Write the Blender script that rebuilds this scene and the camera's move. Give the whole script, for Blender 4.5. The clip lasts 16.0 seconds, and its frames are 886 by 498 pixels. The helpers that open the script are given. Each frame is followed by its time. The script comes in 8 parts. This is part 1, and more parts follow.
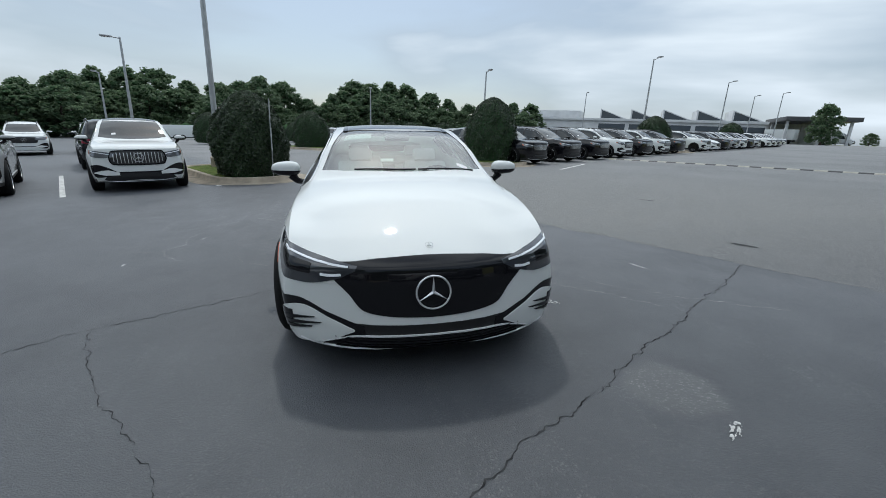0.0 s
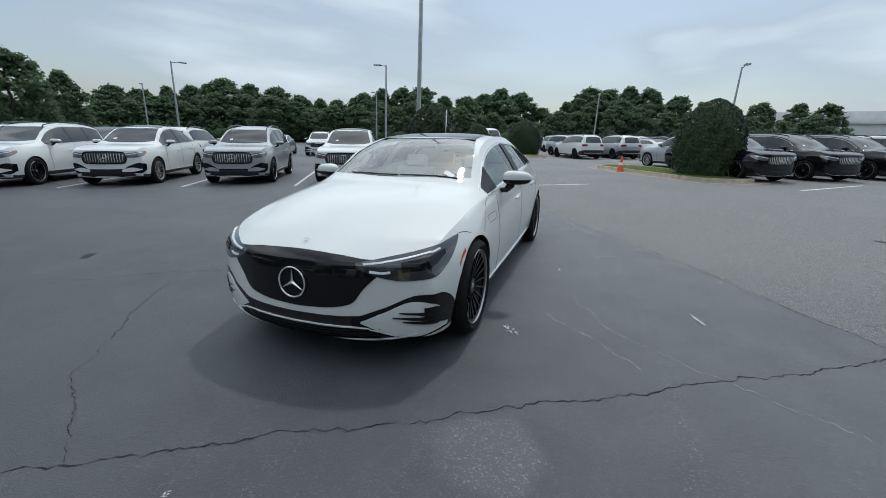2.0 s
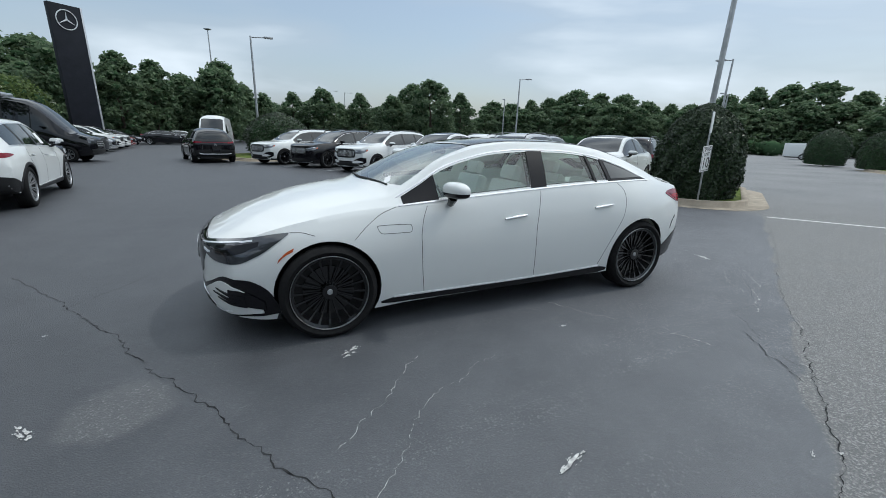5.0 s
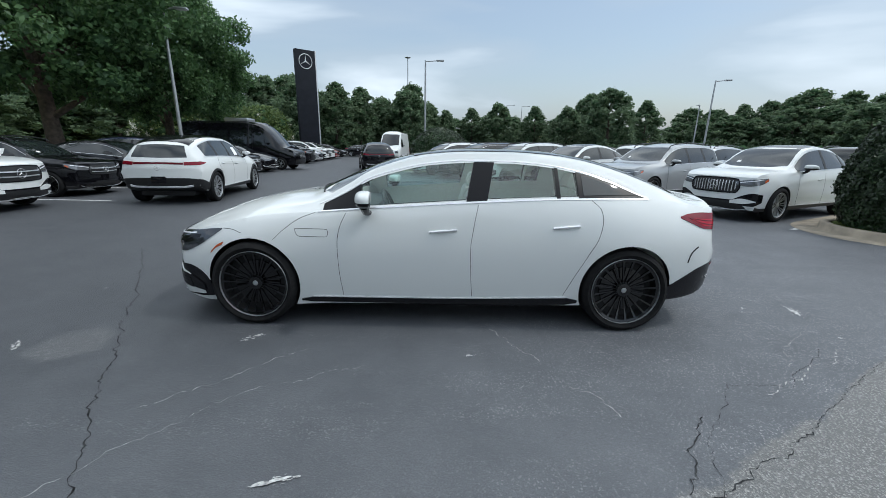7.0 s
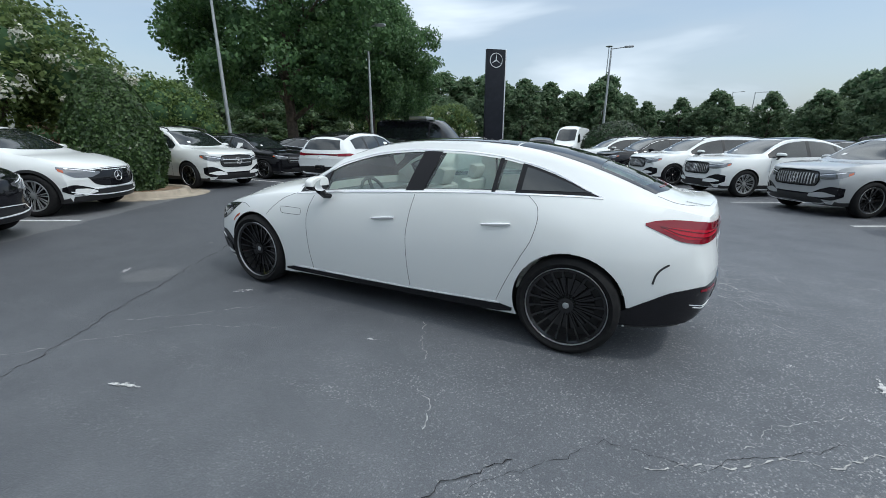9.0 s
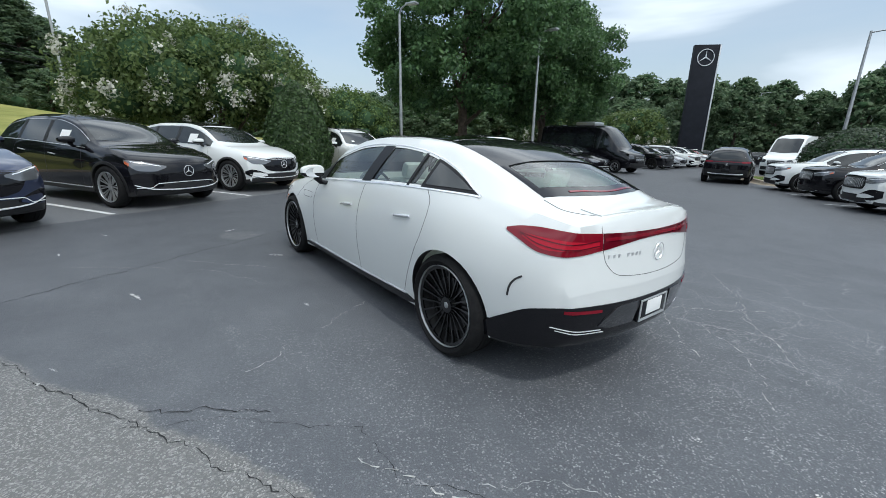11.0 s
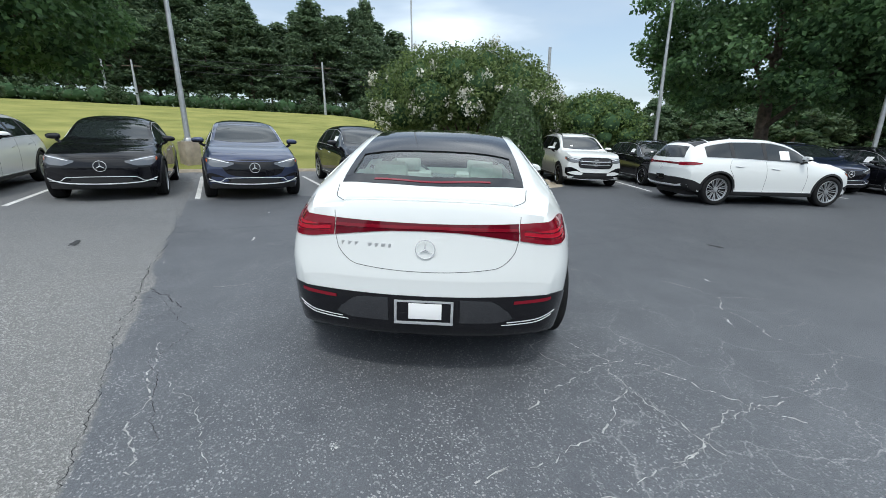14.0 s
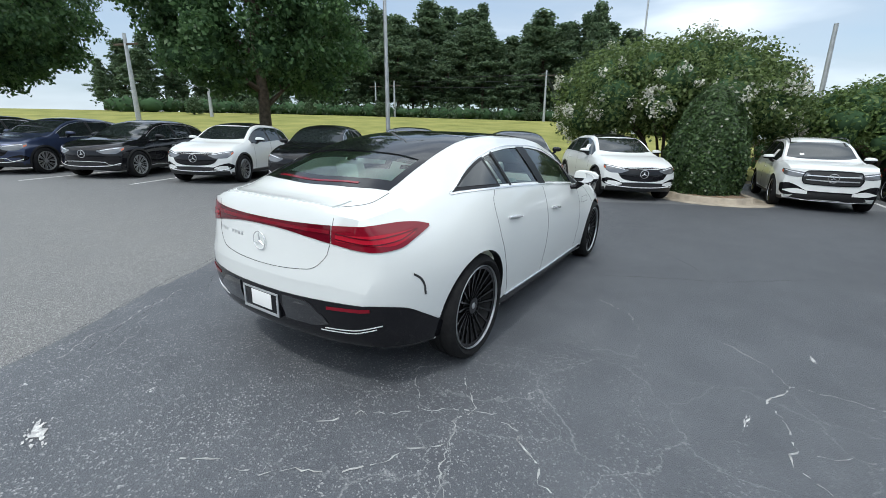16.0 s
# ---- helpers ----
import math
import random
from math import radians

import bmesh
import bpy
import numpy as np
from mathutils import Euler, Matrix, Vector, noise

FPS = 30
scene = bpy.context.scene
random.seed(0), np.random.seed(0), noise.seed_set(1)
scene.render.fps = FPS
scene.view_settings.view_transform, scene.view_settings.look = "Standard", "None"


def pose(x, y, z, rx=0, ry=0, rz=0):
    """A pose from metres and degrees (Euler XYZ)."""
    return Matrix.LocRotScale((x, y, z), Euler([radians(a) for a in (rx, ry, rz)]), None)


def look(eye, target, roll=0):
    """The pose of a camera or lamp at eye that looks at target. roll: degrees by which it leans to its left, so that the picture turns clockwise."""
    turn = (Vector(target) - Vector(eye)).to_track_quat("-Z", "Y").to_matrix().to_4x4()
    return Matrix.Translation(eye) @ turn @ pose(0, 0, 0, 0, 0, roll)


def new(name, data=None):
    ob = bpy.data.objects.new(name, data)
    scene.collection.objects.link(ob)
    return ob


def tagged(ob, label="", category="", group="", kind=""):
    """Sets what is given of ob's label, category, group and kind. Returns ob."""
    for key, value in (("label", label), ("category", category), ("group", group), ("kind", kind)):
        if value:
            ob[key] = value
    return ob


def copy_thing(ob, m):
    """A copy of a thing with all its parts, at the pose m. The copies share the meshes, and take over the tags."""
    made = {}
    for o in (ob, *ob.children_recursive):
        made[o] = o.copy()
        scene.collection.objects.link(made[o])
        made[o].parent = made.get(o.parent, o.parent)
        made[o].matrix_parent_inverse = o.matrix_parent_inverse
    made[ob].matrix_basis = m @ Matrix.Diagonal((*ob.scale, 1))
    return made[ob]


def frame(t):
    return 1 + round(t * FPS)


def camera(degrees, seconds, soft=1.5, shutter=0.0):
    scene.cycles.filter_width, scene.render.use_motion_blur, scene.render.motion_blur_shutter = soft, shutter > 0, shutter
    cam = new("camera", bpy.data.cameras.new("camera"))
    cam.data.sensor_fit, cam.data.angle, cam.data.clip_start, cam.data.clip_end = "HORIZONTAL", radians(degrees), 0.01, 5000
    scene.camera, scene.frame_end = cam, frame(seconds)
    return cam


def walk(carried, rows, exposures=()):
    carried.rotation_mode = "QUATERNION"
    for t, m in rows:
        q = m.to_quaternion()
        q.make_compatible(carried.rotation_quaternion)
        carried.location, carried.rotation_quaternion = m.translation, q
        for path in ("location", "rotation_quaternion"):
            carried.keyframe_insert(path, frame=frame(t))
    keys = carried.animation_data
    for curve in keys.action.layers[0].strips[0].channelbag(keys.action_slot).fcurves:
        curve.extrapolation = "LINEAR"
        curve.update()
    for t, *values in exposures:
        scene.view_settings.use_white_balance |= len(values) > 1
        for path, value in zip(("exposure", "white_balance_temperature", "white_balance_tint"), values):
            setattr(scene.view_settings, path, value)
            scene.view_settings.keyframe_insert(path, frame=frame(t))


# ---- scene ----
cam = camera(94.8, 16.0, 0.85)
PATH = [
    (0, (-4.606, 0.37, 1.43), (-2.722, -0.009, 0.877), 0.6),
    (0.5, (-4.732, -0.159, 1.442), (-2.811, -0.263, 0.894), 0.4),
    (1, (-4.705, -0.691, 1.448), (-2.786, -0.532, 0.91), 0.4),
    (1.5, (-4.643, -1.227, 1.46), (-2.762, -0.808, 0.924), 0.5),
    (2, (-4.443, -1.708, 1.451), (-2.633, -1.044, 0.921), 0.7),
    (2.5, (-4.151, -2.156, 1.456), (-2.446, -1.253, 0.929), 0.8),
    (3, (-3.813, -2.563, 1.463), (-2.247, -1.433, 0.942), 0.9),
    (3.5, (-3.407, -2.928, 1.475), (-2.012, -1.59, 0.961), 1.0),
    (4, (-2.989, -3.296, 1.484), (-1.785, -1.782, 0.974), 1.1),
    (4.2, (-2.798, -3.417, 1.48), (-1.677, -1.843, 0.963), 1.2),
    (6.3, (-0.733, -4.207, 1.503), (-0.445, -2.29, 1.009), 1.4),
    (6.5, (-0.524, -4.213, 1.493), (-0.319, -2.285, 1.003), 1.3),
    (7, (-0.015, -4.181, 1.508), (-0.021, -2.242, 1.021), 1.1),
    (7.5, (0.492, -4.133, 1.508), (0.269, -2.207, 1.016), 0.9),
    (8, (0.976, -4.015, 1.506), (0.533, -2.13, 1.006), 0.7),
    (8.5, (1.476, -3.899, 1.499), (0.814, -2.082, 0.989), 0.7),
    (9, (1.937, -3.709, 1.482), (1.069, -1.984, 0.963), 0.9),
    (9.2, (2.131, -3.618, 1.496), (1.178, -1.938, 0.978), 0.8),
    (11.3, (3.741, -2.326, 1.455), (2.14, -1.242, 0.941), 2.3),
    (11.5, (3.862, -2.175, 1.467), (2.215, -1.162, 0.955), 2.2),
    (12, (4.16, -1.777, 1.454), (2.411, -0.951, 0.947), 2.3),
    (12.5, (4.348, -1.314, 1.438), (2.519, -0.688, 0.926), 2.4),
    (13, (4.506, -0.837, 1.441), (2.617, -0.429, 0.926), 2.4),
    (13.5, (4.562, -0.345, 1.422), (2.639, -0.168, 0.902), 2.2),
    (14, (4.552, 0.17, 1.434), (2.624, 0.102, 0.906), 1.9),
    (14.5, (4.461, 0.679, 1.434), (2.559, 0.362, 0.9), 1.6),
    (15, (4.288, 1.176, 1.432), (2.445, 0.611, 0.898), 1.5),
    (15.5, (4.077, 1.655, 1.445), (2.327, 0.85, 0.908), 1.7),
    (16, (3.784, 2.096, 1.453), (2.155, 1.065, 0.921), 1.8),
]
# the lot falls 3 % towards +y: LOT turns level plans onto it
SLOPE = 1.8
LOT = Matrix.Rotation(radians(-SLOPE), 4, "X")
walk(cam, [(t, LOT @ look(eye, target, roll)) for t, eye, target, roll in PATH], [(0, 0.14, 6230, 5.5), (1.5, 0.10, 6220, 5.5), (4, 0.22, 6240, 5.5), (7, 0.37, 6170, 5.5), (12, 0.57, 6280, 6.0), (14.5, 0.65, 6310, 6.0), (16, 0.63, 6310, 6.0)])

# ---- daylight: a high hazy sun behind thin cloud ----
SUN_AZ, SUN_EL = 2.0, 59.0
world = bpy.data.worlds.new("sky")
scene.world = world
world.use_nodes = True
wn, wl = world.node_tree.nodes, world.node_tree.links
wn.clear()
w_out = wn.new("ShaderNodeOutputWorld")
w_bg = wn.new("ShaderNodeBackground")
w_sky = wn.new("ShaderNodeTexSky")
w_sky.sky_type = "NISHITA"
w_sky.sun_disc = False
w_sky.sun_elevation = radians(SUN_EL)
w_sky.sun_rotation = radians(90 - SUN_AZ)
w_sky.air_density, w_sky.dust_density, w_sky.ozone_density = 1.1, 2.2, 1.5
w_co = wn.new("ShaderNodeTexCoord")
w_map = wn.new("ShaderNodeMapping")
w_map.inputs["Scale"].default_value = (1.0, 1.0, 4.6)
w_map.inputs["Location"].default_value = (1.6, 0.9, 0.1)
w_noise = wn.new("ShaderNodeTexNoise")
w_noise.inputs["Scale"].default_value = 1.5
w_noise.inputs["Detail"].default_value = 5.0
w_noise.inputs["Roughness"].default_value = 0.46
w_noise.inputs["Distortion"].default_value = 0.2
w_ramp = wn.new("ShaderNodeValToRGB")
w_ramp.color_ramp.elements[0].position = 0.40
w_ramp.color_ramp.elements[0].color = (0.42, 0.42, 0.42, 1)
w_ramp.color_ramp.elements[1].position = 0.68
w_ramp.color_ramp.elements[1].color = (1.0, 1.0, 1.0, 1)
w_mix = wn.new("ShaderNodeMix")
w_mix.data_type = "RGBA"
# thin cloud: brighter overhead, where the sun stands behind it
w_sep = wn.new("ShaderNodeSeparateXYZ")
w_up = wn.new("ShaderNodeMapRange")
w_up.interpolation_type = "SMOOTHSTEP"
w_up.inputs["From Min"].default_value, w_up.inputs["From Max"].default_value = 0.15, 0.75
w_cloud = wn.new("ShaderNodeMix")
w_cloud.data_type = "RGBA"
w_cloud.inputs["A"].default_value = (3.8, 4.3, 4.95, 1)
w_cloud.inputs["B"].default_value = (12.0, 12.5, 13.1, 1)
wl.new(w_co.outputs["Generated"], w_sep.inputs[0])
wl.new(w_sep.outputs["Z"], w_up.inputs["Value"])
w_puff = wn.new("ShaderNodeMath")
w_puff.operation = "MULTIPLY_ADD"
w_puff.inputs[1].default_value, w_puff.inputs[2].default_value = 2.0, -1.06
w_sum = wn.new("ShaderNodeMath")
w_sum.use_clamp = True
wl.new(w_noise.outputs["Fac"], w_puff.inputs[0])
w_half = wn.new("ShaderNodeMath")
w_half.operation = "MULTIPLY"
w_half.inputs[1].default_value = 0.85
wl.new(w_up.outputs["Result"], w_half.inputs[0])
wl.new(w_half.outputs[0], w_sum.inputs[0])
wl.new(w_puff.outputs[0], w_sum.inputs[1])
wl.new(w_sum.outputs[0], w_cloud.inputs["Factor"])
wl.new(w_cloud.outputs["Result"], w_mix.inputs["B"])
wl.new(w_co.outputs["Generated"], w_map.inputs["Vector"])
wl.new(w_map.outputs["Vector"], w_noise.inputs["Vector"])
wl.new(w_noise.outputs["Fac"], w_ramp.inputs["Fac"])
wl.new(w_ramp.outputs["Color"], w_mix.inputs["Factor"])
wl.new(w_sky.outputs["Color"], w_mix.inputs["A"])
wl.new(w_mix.outputs["Result"], w_bg.inputs["Color"])
w_bg.inputs["Strength"].default_value = 0.115
wl.new(w_bg.outputs["Background"], w_out.inputs["Surface"])
sun_data = bpy.data.lights.new("sun", "SUN")
sun_data.energy, sun_data.angle, sun_data.color = 0.98, radians(2.6), (1.0, 0.97, 0.92)
sun = new("sun", sun_data)
sun_dir = Vector((math.cos(radians(SUN_EL)) * math.cos(radians(SUN_AZ)), math.cos(radians(SUN_EL)) * math.sin(radians(SUN_AZ)), math.sin(radians(SUN_EL))))
sun.matrix_world = Matrix.Translation((0, 0, 60)) @ sun_dir.to_track_quat("Z", "Y").to_matrix().to_4x4()


# ---- materials ----
def mat(name, color, rough=0.5, metal=0.0, coat=0.0, spec=0.5):
    m = bpy.data.materials.new(name)
    m.use_nodes = True
    b = m.node_tree.nodes["Principled BSDF"]
    b.inputs["Base Color"].default_value = (*color, 1)
    b.inputs["Roughness"].default_value = rough
    b.inputs["Metallic"].default_value = metal
    b.inputs["Coat Weight"].default_value = coat
    b.inputs["Coat Roughness"].default_value = 0.04
    b.inputs["Specular IOR Level"].default_value = spec
    return m


def nod(m, kind, **kw):
    n = m.node_tree.nodes.new(kind)
    for k, v in kw.items():
        n.inputs[k].default_value = v
    return n


def lnk(m, a, b):
    m.node_tree.links.new(a, b)


def bsdf(m):
    return m.node_tree.nodes["Principled BSDF"]


def vary(m, scale, c1, c2, bump=0.0, detail=6.0, bscale=None, coord="Object", dist=0.01):
    """Noise between two colours, and fine relief."""
    tc = nod(m, "ShaderNodeTexCoord")
    n = nod(m, "ShaderNodeTexNoise", Scale=scale, Detail=detail)
    r = nod(m, "ShaderNodeValToRGB")
    r.color_ramp.elements[0].position, r.color_ramp.elements[1].position = 0.3, 0.72
    r.color_ramp.elements[0].color, r.color_ramp.elements[1].color = (*c1, 1), (*c2, 1)
    lnk(m, tc.outputs[coord], n.inputs["Vector"])
    lnk(m, n.outputs["Fac"], r.inputs["Fac"])
    lnk(m, r.outputs["Color"], bsdf(m).inputs["Base Color"])
    if bump:
        n2 = nod(m, "ShaderNodeTexNoise", Scale=bscale or scale * 6, Detail=4.0)
        bp = nod(m, "ShaderNodeBump", Strength=bump, Distance=dist)
        lnk(m, tc.outputs[coord], n2.inputs["Vector"])
        lnk(m, n2.outputs["Fac"], bp.inputs["Height"])
        lnk(m, bp.outputs["Normal"], bsdf(m).inputs["Normal"])
    return m


def paint(name, color, metal=0.0, rough=0.35):
    m = mat(name, color, rough, metal, coat=1.0)
    tc = nod(m, "ShaderNodeTexCoord")
    n = nod(m, "ShaderNodeTexNoise", Scale=900.0, Detail=2.0)
    bp = nod(m, "ShaderNodeBump", Strength=0.05, Distance=0.001)
    lnk(m, tc.outputs["Object"], n.inputs["Vector"])
    lnk(m, n.outputs["Fac"], bp.inputs["Height"])
    lnk(m, bp.outputs["Normal"], bsdf(m).inputs["Normal"])
    return m


def plain_coat(m):
    """Gloss from the clear coat alone."""
    bsdf(m).inputs["Specular IOR Level"].default_value = 0.0
    return m


WHITE = plain_coat(paint("white_paint", (0.695, 0.712, 0.70), 0.0, 0.4))
BLACK = plain_coat(paint("black_paint", (0.006, 0.006, 0.008), 0.0, 0.5))
GREY = paint("grey_metallic_paint", (0.34, 0.35, 0.355), 0.2, 0.4)
SILVER = paint("silver_metallic_paint", (0.45, 0.46, 0.47), 0.8, 0.35)
BLUE = paint("dark_blue_metallic_paint", (0.024, 0.036, 0.085), 0.5, 0.3)
RED = paint("red_paint", (0.22, 0.02, 0.02), 0.2, 0.35)
GLOSS = mat("gloss_black_plastic", (0.008, 0.008, 0.010), 0.06, 0.0, 0.0, 0.35)
PILLAR = mat("satin_black_pillar", (0.010, 0.010, 0.012), 0.35, 0.0, 0.0, 0.15)
TRIM = vary(mat("matt_black_plastic", (0.012, 0.012, 0.013), 0.5), 60, (0.010, 0.010, 0.011), (0.016, 0.016, 0.017), 0.1)
RUBBER = vary(mat("tyre_rubber", (0.018, 0.018, 0.019), 0.85, spec=0.2), 30, (0.008, 0.008, 0.009), (0.016, 0.016, 0.016), 0.3)
CHROME = mat("chrome", (0.82, 0.83, 0.84), 0.16, 0.6, 0.3)
SATIN = mat("satin_aluminium", (0.60, 0.61, 0.62), 0.3, 0.6)
RIMBLK = mat("gloss_black_alloy", (0.006, 0.006, 0.007), 0.14, 0.0, 0.3)
RIMSIL = mat("machined_alloy", (0.42, 0.43, 0.44), 0.28, 0.6)
TINT = mat("dark_tinted_glass", (0.014, 0.018, 0.019), 0.02, 0.0, 0.0)
bsdf(TINT).inputs["IOR"].default_value = 1.6
BRIGHT = mat("polished_trim", (0.86, 0.87, 0.88), 0.28, 0.2, 0.2)
LAMPLIT = mat("bright_red_lamp_lens", (0.40, 0.006, 0.022), 0.2, 0.0, 0.0, 0.3)
LAMPRED = mat("red_lamp_lens", (0.18, 0.004, 0.014), 0.08, 0.0, 0.0, 0.4)
LAMPDRK = mat("dark_red_lamp_lens", (0.10, 0.003, 0.010), 0.06, 0.0, 0.0, 0.4)
PARKLENS = mat("pale_headlamp_lens", (0.15, 0.155, 0.165), 0.08, 0.3, 1.0)
LENS = mat("headlamp_lens", (0.04, 0.043, 0.05), 0.05, 0.1, 1.0)
DRL = mat("white_lamp_strip", (0.85, 0.87, 0.9), 0.2, 0.0, 0.5)
AMBER = mat("amber_reflector", (0.45, 0.09, 0.03), 0.2, 0.0, 0.6)
SEAM = mat("seam_shadow_gap", (0.03, 0.03, 0.032), 0.8)
LEATHER = vary(mat("pale_leather", (0.7, 0.7, 0.67), 0.5), 40, (0.66, 0.66, 0.63), (0.74, 0.74, 0.71), 0.2)
CABIN = vary(mat("dark_cabin_plastic", (0.12, 0.12, 0.12), 0.6), 50, (0.10, 0.10, 0.102), (0.14, 0.14, 0.142), 0.2)
PAPER = mat("white_paper", (0.8, 0.8, 0.79), 0.7)
CONCRETE = vary(mat("kerb_concrete", (0.33, 0.28, 0.21), 0.9), 3.5, (0.22, 0.19, 0.15), (0.40, 0.34, 0.26), 0.5, bscale=60)
GALV = vary(mat("galvanised_steel", (0.42, 0.43, 0.44), 0.45, 0.7), 5, (0.36, 0.37, 0.38), (0.48, 0.49, 0.5), 0.05)
LINE = vary(mat("road_paint", (0.6, 0.6, 0.58), 0.8), 9, (0.42, 0.42, 0.41), (0.74, 0.74, 0.72), 0.3, bscale=120)
BARK = vary(mat("bark", (0.09, 0.07, 0.05), 0.95), 6, (0.05, 0.04, 0.03), (0.13, 0.10, 0.08), 0.9, bscale=18, dist=0.05)
# filler solids behind the leaves: the shade deep inside is put into this colour
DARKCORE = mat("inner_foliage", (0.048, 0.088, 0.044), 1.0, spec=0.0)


def glass(name, tint, facing=0.05):
    m = bpy.data.materials.new(name)
    m.use_nodes = True
    m.node_tree.nodes.clear()
    o = nod(m, "ShaderNodeOutputMaterial")
    tr = nod(m, "ShaderNodeBsdfTransparent", Color=(*tint, 1))
    gl = nod(m, "ShaderNodeBsdfGlossy", Color=(1, 1, 1, 1), Roughness=0.015)
    fr = nod(m, "ShaderNodeFresnel", IOR=1.5)
    ad = nod(m, "ShaderNodeMath")
    ad.inputs[1].default_value = facing
    mx = nod(m, "ShaderNodeMixShader")
    lnk(m, fr.outputs[0], ad.inputs[0])
    lnk(m, ad.outputs[0], mx.inputs[0])
    lnk(m, tr.outputs[0], mx.inputs[1])
    lnk(m, gl.outputs[0], mx.inputs[2])
    lnk(m, mx.outputs[0], o.inputs["Surface"])
    return m


CLEAR = glass("green_tinted_glass", (0.76, 0.94, 0.90), 0.02)
ROOFGLASS = glass("smoked_roof_glass", (0.30, 0.32, 0.32), 0.04)
BACKLIGHT = glass("green_tinted_rear_glass", (0.70, 0.95, 0.89), 0.02)
SCREEN = glass("green_tinted_screen_glass", (0.80, 0.95, 0.91), 0.12)


def leafy(name, dark, light, rough=0.5, trans=0.35):
    m = mat(name, dark, rough, spec=0.3)
    gi = nod(m, "ShaderNodeNewGeometry")
    r = nod(m, "ShaderNodeValToRGB")
    r.color_ramp.elements[0].color, r.color_ramp.elements[1].color = (*dark, 1), (*light, 1)
    lnk(m, gi.outputs["Random Per Island"], r.inputs["Fac"])
    lnk(m, r.outputs["Color"], bsdf(m).inputs["Base Color"])
    if trans:
        t = nod(m, "ShaderNodeBsdfTranslucent")
        lnk(m, r.outputs["Color"], t.inputs["Color"])
        mx = nod(m, "ShaderNodeMixShader", Fac=trans)
        out = m.node_tree.nodes["Material Output"]
        lnk(m, bsdf(m).outputs[0], mx.inputs[1])
        lnk(m, t.outputs[0], mx.inputs[2])
        lnk(m, mx.outputs[0], out.inputs["Surface"])
    return m


OAKLEAF = leafy("oak_leaves", (0.046, 0.100, 0.042), (0.130, 0.230, 0.088), 0.45, 0.42)
# pines and far woods: distance haze is put into these paler, greyer greens
PINELEAF = leafy("pine_needles", (0.060, 0.105, 0.060), (0.160, 0.225, 0.125), 0.6, 0.5)
FARLEAF = leafy("wood_leaves", (0.078, 0.122, 0.070), (0.172, 0.240, 0.132), 0.6, 0.5)
PALELEAF = leafy("young_tree_leaves", (0.06, 0.105, 0.030), (0.15, 0.215, 0.065))
BOXLEAF = leafy("holly_leaves", (0.012, 0.024, 0.011), (0.048, 0.075, 0.034), 0.35, 0.1)
HEDGELEAF = leafy("laurel_leaves", (0.018, 0.040, 0.014), (0.085, 0.140, 0.048), 0.3, 0.2)
MYRTLELEAF = leafy("crape_myrtle_leaves", (0.055, 0.092, 0.030), (0.175, 0.235, 0.080), 0.5, 0.45)
# undergrowth leaves: the shade under the trees is put into their colour
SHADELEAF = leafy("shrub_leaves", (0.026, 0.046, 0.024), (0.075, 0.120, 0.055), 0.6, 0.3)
BRONZELEAF = leafy("bronze_hedge_leaves", (0.085, 0.052, 0.036), (0.20, 0.125, 0.085), 0.6, 0.3)
PETAL = leafy("white_blossom", (0.50, 0.50, 0.42), (0.74, 0.73, 0.66), 0.7, 0.3)


# ---- mesh helpers ----
def mesh_of(name, verts, faces, mats, smooth=False, idx=None):
    me = bpy.data.meshes.new(name)
    me.from_pydata([tuple(v) for v in verts], [], faces)
    for m in mats:
        me.materials.append(m)
    if idx is not None:
        me.polygons.foreach_set("material_index", idx)
    if smooth:
        me.polygons.foreach_set("use_smooth", [True] * len(me.polygons))
    me.update()
    return me


def bm_mesh(name, bm, mats, smooth=True, angle=35):
    me = bpy.data.meshes.new(name)
    bm.normal_update()
    bm.to_mesh(me)
    bm.free()
    for m in mats:
        me.materials.append(m)
    if smooth:
        me.polygons.foreach_set("use_smooth", [True] * len(me.polygons))
        me.set_sharp_from_angle(angle=radians(angle))
    return me


def part(name, me, parent=None, label="", m=None):
    ob = new(name, me)
    if m is not None:
        ob.matrix_basis = m
    if parent is not None:
        ob.parent = parent
    if label:
        ob["label"] = label
    return ob


def thing(name, label, category, m=None, group="", kind=""):
    ob = new(name)
    ob.empty_display_size = 0.2
    if m is not None:
        ob.matrix_basis = m
    return tagged(ob, label, category, group, kind)


def box(bm, lo, hi, bevel=0.0, m=None, seg=2):
    c = [(a + b) / 2 for a, b in zip(lo, hi)]
    s = [abs(b - a) for a, b in zip(lo, hi)]
    r = bmesh.ops.create_cube(bm, size=1.0, matrix=Matrix.LocRotScale(c, None, s))
    if bevel:
        es = list({e for v in r["verts"] for e in v.link_edges})
        rb = bmesh.ops.bevel(bm, geom=es, offset=bevel, segments=seg, affect="EDGES", profile=0.6)
        vs = list({v for f in rb["faces"] for v in f.verts} | {v for v in r["verts"] if v.is_valid})
    else:
        vs = r["verts"]
    if m is not None:
        bmesh.ops.transform(bm, matrix=m, verts=[v for v in vs if v.is_valid])
    return vs


